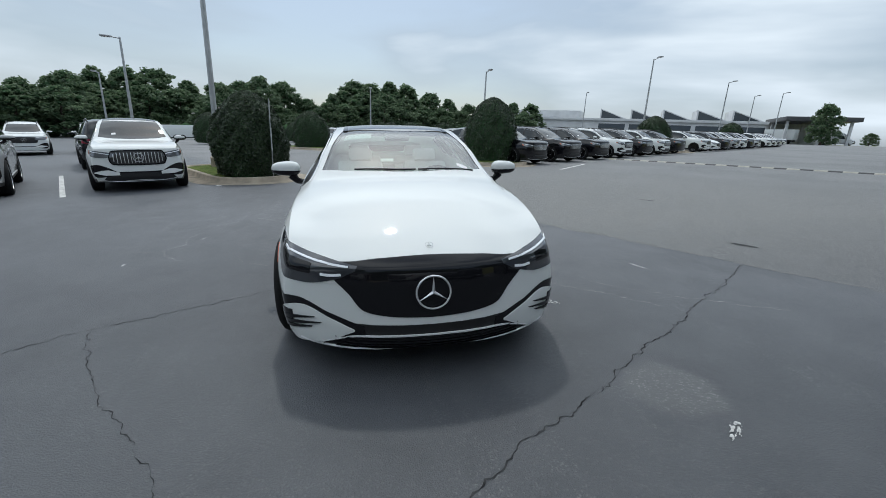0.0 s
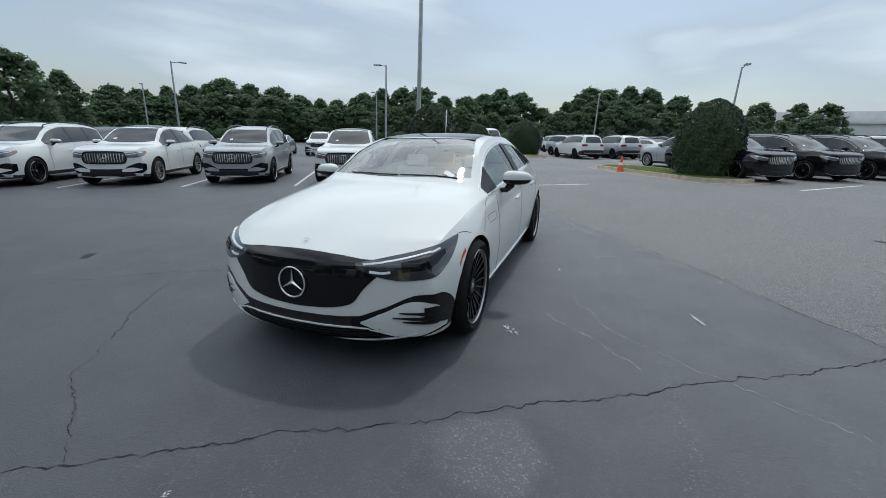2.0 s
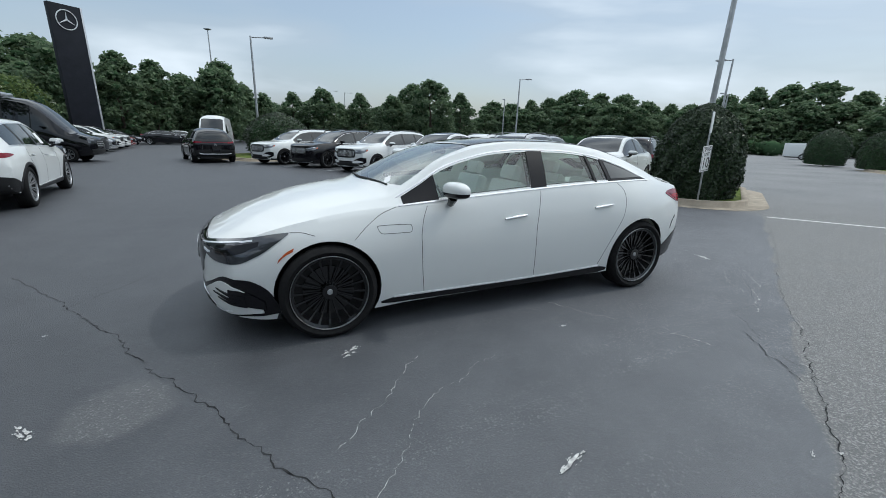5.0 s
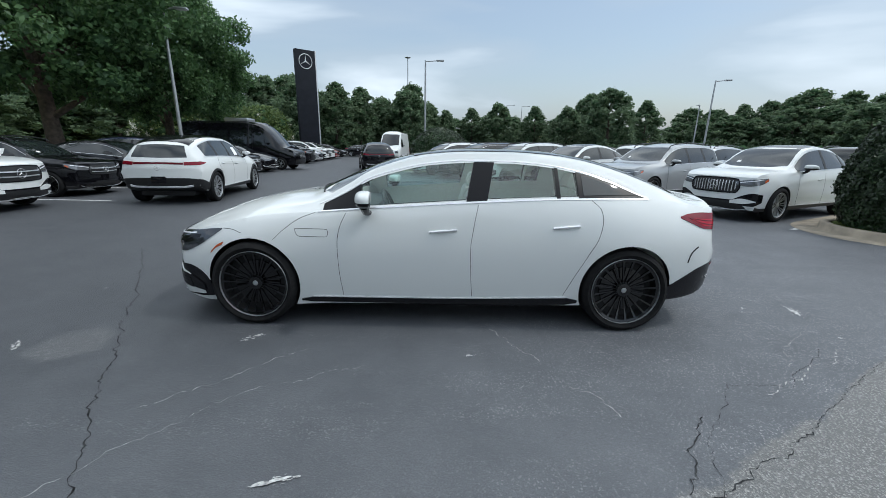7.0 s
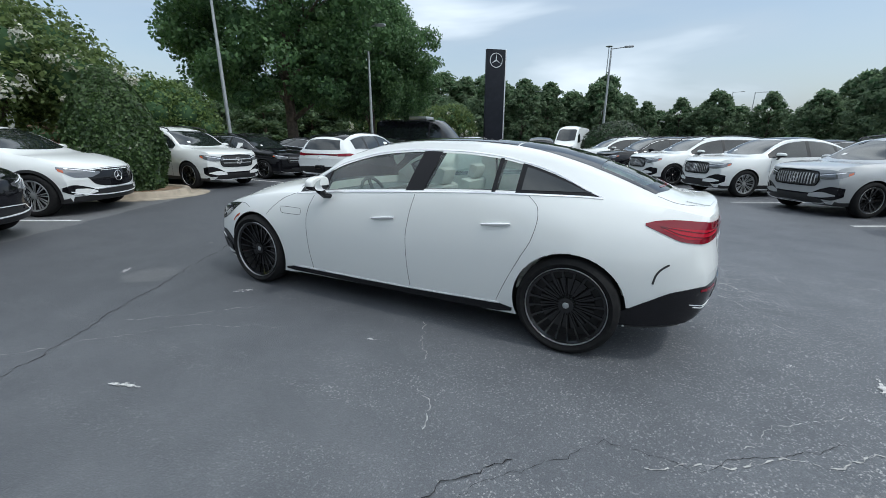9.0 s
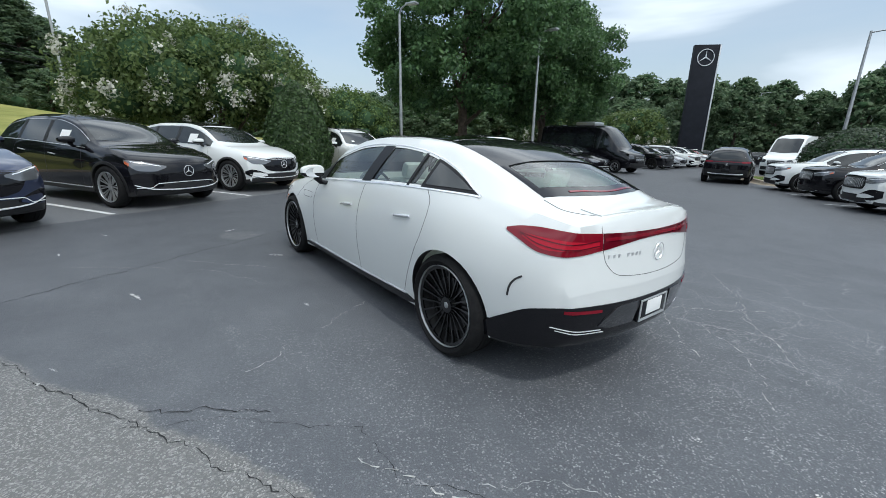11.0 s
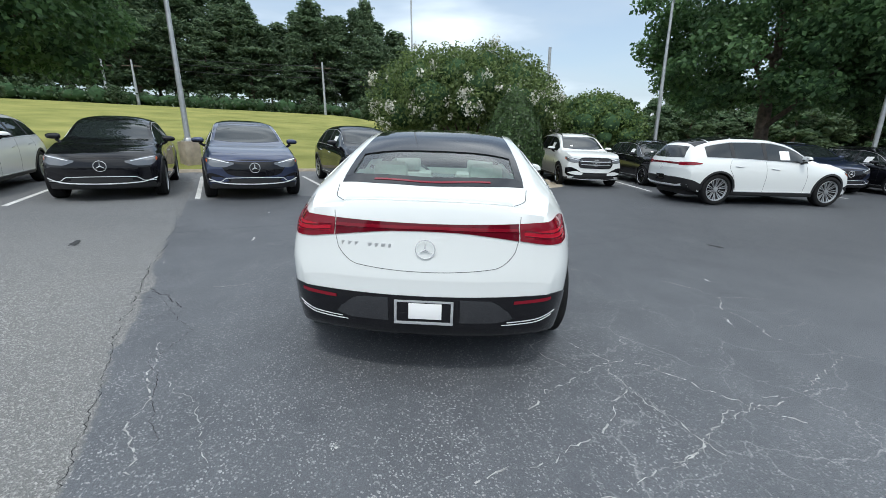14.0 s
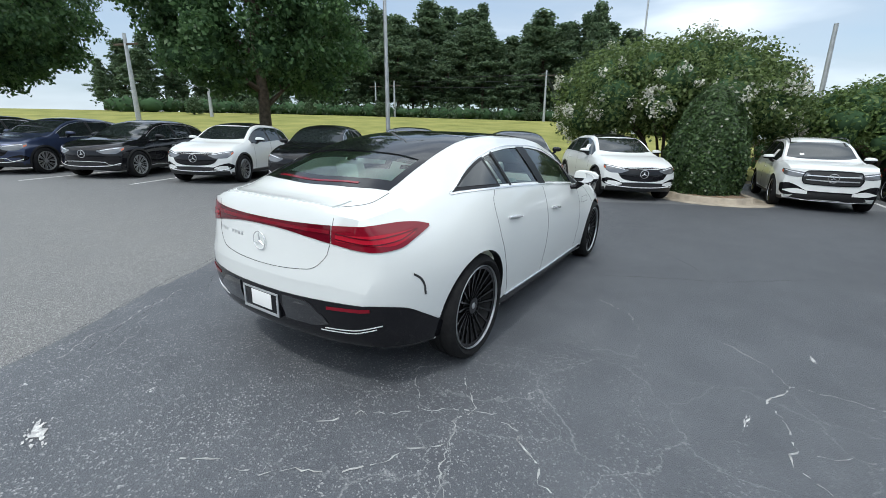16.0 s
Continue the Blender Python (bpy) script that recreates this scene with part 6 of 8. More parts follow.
# the long row to the east
EAST = ("suv:black suv:black suv:black suv:white suv:black coupe:white suv:black - suv:white saloon:white suv:black suv:grey suv:white suv:black suv:silver - suv:white coupe:white suv:silver suv:white").split()
PAINTS = {"white": WHITE, "black": BLACK, "grey": GREY, "silver": SILVER, "red": RED, "blue": BLUE}
for k, item in enumerate(EAST):
    if item == "-":
        continue
    kind, col = item.split(":")
    park(kind, PAINTS[col], by_wheel(kind, "FL", 14.66 - V.x * 3.05 * k, -8.14 - V.y * 3.05 * k, NOSE_IN), "parked nose out in the long east row", "east row", k > 5)
BACK = "suv:white suv:silver saloon:white suv:white suv:black suv:white suv:white suv:silver suv:white coupe:white suv:black suv:white".split()
for k, item in enumerate(BACK):
    kind, col = item.split(":")
    for r, u0 in enumerate((25.5, 37.0)):
        p = U * u0 + V * (-15.5 - 3.1 * k - 4 * r)
        park(kind, PAINTS[col], spot(p.x, p.y, NOSE_OUT if r == 0 else NOSE_IN), "parked in the rows behind", "far east rows", True)
# across the drive to the east
for (x, y), kind, col in (((33.6, 0.6), "suv", "silver"), ((35.2, -2.4), "saloon", "black"), ((36.6, -5.2), "suv", "silver"), ((38.2, -8.2), "suv", "black"), ((39.6, -11.2), "suv", "silver"), ((41.0, -14.2), "suv", "white")):
    park(kind, PAINTS[col], spot(x, y, NOSE_IN + 12), "parked across the drive", "across the drive", True)
park("coupe", SILVER, spot(20.6, -6.0, NOSE_OUT + 6), "parked behind the planted island", "")
for (x, y), kind, col in (((47.0, 6.0), "suv", "white"), ((50.0, 1.0), "suv", "white"), ((48.0, -4.0), "suv", "silver"), ((50.5, -9.0), "suv", "white"), ((52.0, -14.5), "suv", "white"), ((54.0, -20.0), "suv", "silver")):
    park(kind, PAINTS[col], spot(x, y, NOSE_OUT), "parked far off to the east", "far cars", True)

# ---- kerbs, islands, lines ----
def rounded(u0, u1, v0, v1, r, grow=0.0, n=8):
    """Corner-rounded outline in the plan's U and V."""
    u0, u1, v0, v1, r = u0 - grow, u1 + grow, v0 - grow, v1 + grow, r + grow
    out = []
    for cu, cv, a0 in ((u1 - r, v1 - r, 0), (u0 + r, v1 - r, 90), (u0 + r, v0 + r, 180), (u1 - r, v0 + r, 270)):
        for k in range(n + 1):
            a = radians(a0 + 90 * k / n)
            out.append((cu + r * math.cos(a), cv + r * math.sin(a)))
    return out


def island(name, rect, turn, origin, soil, label):
    """A kerbed island: kerb with rounded edge, gutter and a planted top."""
    a = Vector((math.cos(radians(turn)), math.sin(radians(turn)), 0))
    b = Vector((-a.y, a.x, 0))

    def at(u, v, h):
        x, y = origin[0] + a.x * u + b.x * v, origin[1] + a.y * u + b.y * v
        return (x, y, gz(x, y) + h)
    top = thing(name, label, "island", kind="structure")
    r = min(1.2, (rect[3] - rect[2]) / 2 - 0.05)
    loops = [(0.45, 0.006), (0.02, 0.010), (0.0, 0.13), (-0.025, 0.150), (-0.15, 0.150), (-0.16, 0.10)]
    verts, faces = [], []
    for g, h in loops:
        verts += [at(u, v, h) for u, v in rounded(*rect, r, g)]
    n = len(verts) // len(loops)
    for j in range(len(loops) - 1):
        for k in range(n):
            faces.append((j * n + k, j * n + (k + 1) % n, (j + 1) * n + (k + 1) % n, (j + 1) * n + k))
    part("kerb", mesh_of("kerb", verts, faces, [CONCRETE], True), top, "weathered concrete kerb")
    ring = [at(u, v, 0.11) for u, v in rounded(*rect, r, -0.155)]
    c = np.mean(np.array(ring), axis=0)
    verts = [tuple(c + np.array((0, 0, 0.10)))] + [tuple(c + (np.array(p) - c) * 0.6 + np.array((0, 0, 0.07))) for p in ring] + ring
    faces = [(0, 1 + k, 1 + (k + 1) % n) for k in range(n)] + [(1 + k, 1 + n + k, 1 + n + (k + 1) % n, 1 + (k + 1) % n) for k in range(n)]
    part("planting_bed", mesh_of("planting_bed", verts, faces, [soil], True), top)
    return top


MULCH = vary(mat("bark_mulch", (0.20, 0.13, 0.08), 0.95), 9, (0.13, 0.085, 0.05), (0.30, 0.21, 0.14), 0.8, bscale=45, dist=0.03)
LAWN = vary(mat("island_grass", (0.09, 0.13, 0.03), 0.95, spec=0.1), 3, (0.06, 0.095, 0.022), (0.15, 0.185, 0.05), 0.9, bscale=70, dist=0.04)
island("island", (8.2, 14.2, -2.75, -0.25), LOT_TURN, (0, 0), LAWN, "kerbed grass island at the end of the row")
island("island", (7.5, 15.6, -13.4, -10.9), LOT_TURN, (0, 0), LAWN, "kerbed grass island with a clipped bush")
island("island", (8.8, 15.5, 18.9, 25.5), LOT_TURN, (0, 0), LAWN, "kerbed grass island with dark shrubs")
island("island", (-4.4, 0.0, -1.0, 1.0), 16, (-8.75, 2.5), MULCH, "small kerbed island covered in bark mulch")
island("island", (0.0, 12.5, -0.9, 0.9), 40, (28.0, 2.2), LAWN, "kerbed grass island along the drive")
island("island", (8.0, 14.5, -36.0, -33.6), LOT_TURN, (0, 0), LAWN, "kerbed grass island in the east row")


def bank_kerb():
    verts, faces = [], []
    prof = [(0.05, 0.008), (0.0, 0.13), (-0.03, 0.15), (-0.16, 0.15), (-0.18, -0.1)]
    vs = [-45 + 1.5 * i for i in range(46)]
    for v in vs:
        for du, h in prof:
            p = U * (-11.9 + du) + V * v
            verts.append((p.x, p.y, -TILT * p.y + h))
    m = len(prof)
    for j in range(len(vs) - 1):
        for k in range(m - 1):
            faces.append((j * m + k, j * m + k + 1, (j + 1) * m + k + 1, (j + 1) * m + k))
    tagged(new("kerb", mesh_of("kerb", verts, faces, [CONCRETE], True)), "weathered concrete kerb under the grass bank", "kerb", kind="structure")


bank_kerb()


def painted(pts, width, material, name, label, kind="structure", lift=0.004, seed=0, wobble=0.0):
    """A flat band on the lot along points (x, y)."""
    rnd = random.Random(seed)
    line = []
    for (x0, y0), (x1, y1) in zip(pts, pts[1:]):
        n = max(2, int(math.hypot(x1 - x0, y1 - y0) / (0.028 if wobble else 0.6)))
        for k in range(n):
            t = k / n
            line.append((x0 + (x1 - x0) * t, y0 + (y1 - y0) * t))
    line.append(pts[-1])
    verts = []
    off = 0.0
    for i, (x, y) in enumerate(line):
        a, b = line[max(i - 1, 0)], line[min(i + 1, len(line) - 1)]
        d = math.hypot(b[0] - a[0], b[1] - a[1]) or 1
        nx, ny = -(b[1] - a[1]) / d, (b[0] - a[0]) / d
        if wobble:
            off = 0.86 * off + rnd.uniform(-1, 1) * wobble * 0.75
        jag = rnd.uniform(-1, 1) * 0.42 * wobble
        w = width * (rnd.uniform(0.05, 1.0) if wobble else 1) / 2
        for s in (-w, w):
            px, py = x + nx * (s + off + (jag if wobble else 0)), y + ny * (s + off + (jag if wobble else 0))
            verts.append((px, py, -TILT * py + lift))
    keep = [not wobble or material.name == "open_crack" or rnd.random() > 0.22 for i in range(len(line) - 1)]
    faces = [(2 * i, 2 * i + 1, 2 * i + 3, 2 * i + 2) for i in range(len(line) - 1) if keep[i]]
    return tagged(new(name, mesh_of(name, verts, faces, [material])), label, "marking", kind=kind)


def uv(u, v):
    p = U * u + V * v
    return (p.x, p.y)


for k in range(7):
    painted([uv(8.1, -0.2 + 3.07 * k), uv(13.6, -0.2 + 3.07 * k)], 0.10, LINE, "bay_line", "worn white bay line")
for k in range(-6, 3):
    painted([uv(-11.4, -2.63 + 2.98 * (k + 0)), uv(-6.1, -2.63 + 2.98 * (k + 0))], 0.10, LINE, "bay_line", "worn white bay line")
for k in range(5):
    painted([(-12.5, 6.2 + 3.0 * k), (-8.6, 6.2 + 3.0 * k)], 0.10, LINE, "bay_line", "worn white bay line")
painted([(8.0, 1.25), (9.96, -1.5)], 0.12, LINE, "stop_line", "worn white line across the drive")
painted([uv(5.5, -12.2), uv(6.5, -16.0)], 0.12, LINE, "stop_line", "faint white line by the island")
for k in range(6):
    painted([(-9.6 + 1.0 * k, 23.3 - 0.42 * k), (-9.35 + 1.0 * k, 23.2 - 0.42 * k)], 0.14, LINE, "road_stud_mark", "short white road mark")

CRACK = vary(mat("open_crack", (0.03, 0.03, 0.03), 0.95, spec=0.1), 14, (0.012, 0.012, 0.013), (0.060, 0.062, 0.064))
PALECRACK = vary(mat("chalky_crack", (0.34, 0.34, 0.33), 0.9), 20, (0.17, 0.17, 0.17), (0.50, 0.50, 0.48))
CHALK = vary(mat("old_white_paint", (0.55, 0.55, 0.54), 0.85), 40, (0.22, 0.22, 0.22), (0.68, 0.68, 0.66), 0.4, bscale=120)
crack_lines = [([(-0.93, -3.83), (-2.13, -2.0), (-2.64, -1.17), (-3.06, -0.42), (-3.33, -0.03), (-3.62, 0.44), (-4.4, 1.5)], 0.012, CRACK),
               ([(-0.85, 1.23), (-1.1, 1.68), (-1.37, 2.26), (-1.7, 2.72), (-2.3, 3.4)], 0.009, CRACK),
               ([(-1.49, 2.37), (-1.99, 2.11), (-2.69, 1.54), (-3.1, 1.22), (-3.62, 0.44)], 0.007, CRACK),
               ([(-1.03, -1.38), (-1.49, -1.82), (-1.79, -2.12)], 0.006, PALECRACK),
               ([(7.9, 1.2), (5.4, -0.25), (3.3, -1.42), (2.06, -2.2)], 0.005, CRACK),
               ([(2.06, -2.2), (0.27, -3.24), (-0.93, -3.86), (-2.87, -5.15)], 0.009, CRACK),
               ([(3.0, -1.2), (2.3, -1.75), (1.9, -1.75), (1.5, -2.2), (1.25, -2.75)], 0.004, CRACK),
               ([(2.96, 1.2), (2.54, 1.72), (2.38, 2.12), (2.19, 2.44), (1.83, 3.01)], 0.009, PALECRACK),
               ([(-0.55, -1.6), (-1.2, -1.9), (-1.75, -2.6), (-2.1, -3.2)], 0.005, PALECRACK),
               ([(3.1, -0.9), (2.7, -1.2), (2.5, -1.5)], 0.007, PALECRACK),
               ([(2.6, 0.6), (2.43, 0.75), (2.33, 0.91), (2.06, 1.21), (2.0, 1.35), (2.07, 1.49), (2.31, 1.68), (2.6, 2.1)], 0.012, PALECRACK),
               ([(3.12, 0.29), (2.99, 0.45), (2.99, 0.64), (2.72, 0.96), (2.5, 1.11), (2.35, 1.23)], 0.010, PALECRACK),
               ([(2.9, 1.5), (2.5, 1.29), (2.19, 1.17), (2.03, 1.19), (1.8, 1.04)], 0.010, PALECRACK),
               ([(2.21, 0.97), (2.08, 0.85), (1.86, 0.74), (1.72, 0.84)], 0.008, PALECRACK),
               ([(0.25, 2.41), (0.45, 2.64), (0.7, 2.75), (0.66, 2.95), (0.65, 3.2)], 0.009, PALECRACK),
               ([(0.7, 2.75), (0.99, 2.59), (1.11, 2.67), (1.36, 2.69), (1.51, 2.66), (1.66, 2.78)], 0.011, PALECRACK),
               ([(1.39, 2.74), (1.34, 2.87), (1.28, 3.04)], 0.008, PALECRACK),
               ([(-0.09, 1.42), (0.1, 1.7), (0.44, 1.86)], 0.007, PALECRACK),
               ([(2.08, -1.85), (2.44, -1.66), (2.54, -1.57), (2.89, -1.41), (3.2, -1.2)], 0.012, PALECRACK),
               ([(2.33, 2.13), (2.58, 1.69), (2.9, 1.33), (3.19, 0.75)], 0.009, PALECRACK),
               ([(0.37, -0.98), (0.64, -1.37), (0.85, -1.81), (0.97, -1.87), (1.02, -2.12)], 0.008, PALECRACK),
               ([(1.52, -2.1), (1.29, -2.38), (1.22, -2.57), (1.12, -2.66)], 0.009, CRACK)]
for i, (pts, w, m_) in enumerate(crack_lines):
    painted(pts, w if m_ is CRACK else w * 1.2, m_, "crack", "open crack in the asphalt" if m_ is CRACK else "pale chalky crack in the asphalt", "structure", 0.0022 + 0.00012 * i, i, 0.020)


def blotch(x, y, rx, ry, turn, material, name, label, seed, flakes=1):
    """A worn mark: one uneven patch, or many small flakes of it inside an oval."""
    rnd = random.Random(seed)
    c, s = math.cos(radians(turn)), math.sin(radians(turn))
    vs, fs = [], []
    for f in range(flakes):
        q0 = math.sqrt(rnd.random()) if flakes > 1 else 0.0
        a0 = rnd.uniform(0, math.tau)
        ox, oy = rx * q0 * math.cos(a0), ry * q0 * math.sin(a0)
        k0 = 1.0 if flakes == 1 else rnd.uniform(0.10, 0.42) * (1.15 - q0)
        n = 20 if flakes == 1 else 9
        base = len(vs)
        for k in range(n):
            a = k * math.tau / n
            q = k0 * (0.78 + rnd.uniform(-0.35, 0.3))
            px, py = ox + rx * q * math.cos(a), oy + ry * (1.0 if flakes == 1 else 1.3) * q * math.sin(a)
            X, Y = x + c * px - s * py, y + s * px + c * py
            vs.append((X, Y, -TILT * Y + 0.0055 + 0.00004 * f))
        fs.append(tuple(range(base, base + n)))
    return tagged(new(name, mesh_of(name, vs, fs, [material])), label, "marking", kind="structure")


for i, (x, y, rx, ry, tn) in enumerate(((-1.53, -1.21, 0.10, 0.045, 40), (0.19, -1.43, 0.05, 0.02, 10), (-0.77, -2.63, 0.13, 0.03, 20), (-3.21, -1.42, 0.11, 0.03, -50), (3.42, -0.43, 0.17, 0.06, 70), (1.27, 2.5, 0.11, 0.015, -10),
                                     (0.17, 2.94, 0.07, 0.02, 5), (2.96, -0.37, 0.03, 0.025, 0), (3.34, -1.0, 0.02, 0.018, 0), (0.38, -3.06, 0.05, 0.012, 30), (-3.56, -0.17, 0.022, 0.02, 0), (0.53, -3.11, 0.02, 0.015, 0), (-3.6, -2.9, 0.10, 0.02, 30), (-2.7, -3.3, 0.08, 0.02, 10))):
    blotch(x, y, rx, ry, tn, CHALK, "paint_mark", "splash of old white paint on the asphalt", i, 26)
TAR = mat("tar_patch", (0.028, 0.029, 0.031), 0.9)
for i, (x, y) in enumerate(((3.39, -5.88), (-0.2, -4.63), (-1.47, 4.0))):
    blotch(x, y, 0.20, 0.06, 31, TAR, "tar_patch", "small dark patch in the asphalt", 40 + i)


def speed_bump():
    yellow = vary(mat("yellow_rubber", (0.36, 0.35, 0.30), 0.8), 8, (0.28, 0.27, 0.23), (0.42, 0.41, 0.35))
    bump = thing("speed_bump", "long low rubber speed bump with dark and pale bands", "speed bump", group="")
    bm = bmesh.new()
    lathe_pts = [(-0.15, 0.0), (-0.10, 0.035), (0.0, 0.05), (0.10, 0.035), (0.15, 0.0)]
    for x in (0, 0.44):
        for y, z in lathe_pts:
            bm.verts.new((x, y, z))
    bm.verts.ensure_lookup_table()
    for k in range(4):
        bm.faces.new((bm.verts[k], bm.verts[k + 1], bm.verts[k + 6], bm.verts[k + 5]))
    bm.faces.new([bm.verts[k] for k in range(5)])
    bm.faces.new([bm.verts[9 - k] for k in range(5)])
    bmesh.ops.recalc_face_normals(bm, faces=bm.faces)
    dark = bm_mesh("band", bm, [TRIM], True, 60)
    pale = dark.copy()
    pale.materials.clear()
    pale.materials.append(yellow)
    for k in range(44):
        x, y = uv(7.2 - 0.45 * k, -20.7)
        part("band", dark if k % 2 else pale, bump, "", spot(x, y, LOT_TURN))


speed_bump()


# ---- posts and lamps ----
def lamp_post(x, y, h, heading, arm=1.1, plinth=0.0, curved=False, label="grey steel lamp post with one arm", tilt=0.0):
    m = upright(x, y, heading)
    post = thing("street_lamp", label, "street lamp", m @ Matrix.Rotation(radians(tilt), 4, "Y"), "lamp posts")
    bm = bmesh.new()
    tube(bm, [(0, 0, plinth), (0, 0, h * 0.5), (0, 0, h)], [0.095, 0.08, 0.055], 10)
    part("pole", bm_mesh("pole", bm, [GALV], True, 50), post)
    bm = bmesh.new()
    if curved:
        tube(bm, [(0, 0, h - 0.02), (0.10, 0, h + 0.22), (0.35, 0, h + 0.34), (arm, 0, h + 0.36)], [0.05, 0.045, 0.04, 0.035], 8)
    else:
        tube(bm, [(0, 0, h - 0.08), (arm, 0, h - 0.02)], 0.035, 8)
    part("arm", bm_mesh("arm", bm, [GALV], True, 50), post)
    z = h + 0.36 if curved else h - 0.01
    bm = bmesh.new()
    box(bm, (arm - 0.08, -0.16, z - 0.05), (arm + 0.50, 0.16, z + 0.05), 0.035)
    head = part("lamp_head", bm_mesh("lamp_head", bm, [GALV], True, 50), post, "flat grey lamp head")
    bm = bmesh.new()
    box(bm, (arm + 0.0, -0.12, z - 0.062), (arm + 0.44, 0.12, z - 0.048), 0.004)
    part("diffuser", bm_mesh("diffuser", bm, [PAPER], True, 50), head)
    bm = bmesh.new()
    if plinth:
        box(bm, (-0.26, -0.26, -0.15), (0.26, 0.26, plinth), 0.03)
        part("plinth", bm_mesh("plinth", bm, [CONCRETE], True, 40), post, "stained concrete plinth")
    bm = bmesh.new()
    box(bm, (-0.17, -0.17, plinth), (0.17, 0.17, plinth + 0.03), 0.006)
    lathe(bm, [(0.14, plinth + 0.03), (0.13, plinth + 0.10), (0.10, plinth + 0.13)], 12, "z")
    part("base_plate", bm_mesh("base_plate", bm, [GALV], True, 40), post)
    return post


lamp_post(-15.6, 9.25, 7.35, 20, 0.55, 0.0, True)
lamp_post(-13.4, 17.1, 7.2, 10, 0.6, 0.0, True)
lamp_post(-9.95, -9.45, 8.4, 150, 0.9, 0.78)
lamp_post(-0.4, -20.2, 8.2, 140, 0.9, 0.7)
lamp_post(11.3, 5.25, 9.5, 200, 0.9, 0.5)
lamp_post(-1.7, 29.1, 7.75, 0, 0.9, 0.6)
lamp_post(26.5, 14.8, 6.85, 100, 0.5, 0.5)
lamp_post(23.1, 33.8, 7.45, -25, 0.7, 0.5)
lamp_post(-17.4, 67.7, 9.2, 0, 1.2)
lamp_post(-9.0, 90.0, 9.5, 0, 1.2)
lamp_post(16.0, 88.0, 9.8, 0, 1.2)
lamp_post(12.5, 86.0, 9.8, 0, 1.2)
lamp_post(31.5, -10.3, 6.4, 180, 0.9)
lamp_post(32.4, -26.8, 8.2, 170, 0.9)
lamp_post(42.7, -45.6, 7.9, 170, 0.9)
lamp_post(54.0, -62.0, 7.6, 160, 1.0)
lamp_post(51.5, -64.5, 7.9, 160, 1.0)
lamp_post(60.8, -36.3, 7.8, 160, 1.0)
lamp_post(38.7, 22.5, 6.1, 190, 0.8)
lamp_post(48.2, -1.0, 6.3, 180, 0.9)
lamp_post(31.1, 49.2, 6.9, 230, 0.8)


def mast(x, y, h, label="tall thin floodlight mast"):
    t = thing("mast", label, "mast", upright(x, y))
    bm = bmesh.new()
    tube(bm, [(0, 0, 0), (0, 0, h)], [0.16, 0.07], 8)
    part("pole", bm_mesh("pole", bm, [GALV], True, 50), t)
    bm = bmesh.new()
    lathe(bm, [(0.05, h - 0.15), (0.55, h), (0.55, h + 0.08), (0.05, h + 0.12)], 12, "z")
    part("lamp_ring", bm_mesh("lamp_ring", bm, [GALV], True, 40), t)


mast(-7.2, 75.0, 16.5)


def thin_mast(x, y, h, r0, r1, label):
    """A bare tapered mast in a small footing collar."""
    t = thing("mast", label, "mast", upright(x, y))
    bm = bmesh.new()
    tube(bm, [(0, 0, -0.4), (0, 0, h * 0.5), (0, 0, h)], [r0, (r0 + r1) / 2, r1], 8)
    part("pole", bm_mesh("pole", bm, [GALV], True, 50), t)
    bm = bmesh.new()
    lathe(bm, [(r0, 0.30), (r0 * 1.8, 0.26), (r0 * 2.2, 0.0), (r0 * 2.2, -0.2)], 10, "z")
    part("collar", bm_mesh("collar", bm, [GALV], True, 40), t)


thin_mast(-50.3, -6.05, 31.0, 0.12, 0.07, "very tall slender grey mast behind the trees")
thin_mast(-33.2, 7.54, 8.3, 0.17, 0.12, "plain grey metal post behind the hedge")


def text_mesh(words, size, m, name):
    cu = bpy.data.curves.new(name, "FONT")
    cu.body, cu.size, cu.align_x, cu.align_y, cu.extrude = words, size, "CENTER", "CENTER", 0.001
    ob = new(name, cu)
    dg = bpy.context.evaluated_depsgraph_get()
    me = bpy.data.meshes.new_from_object(ob.evaluated_get(dg))
    bpy.data.objects.remove(ob)
    me.transform(m)
    return me


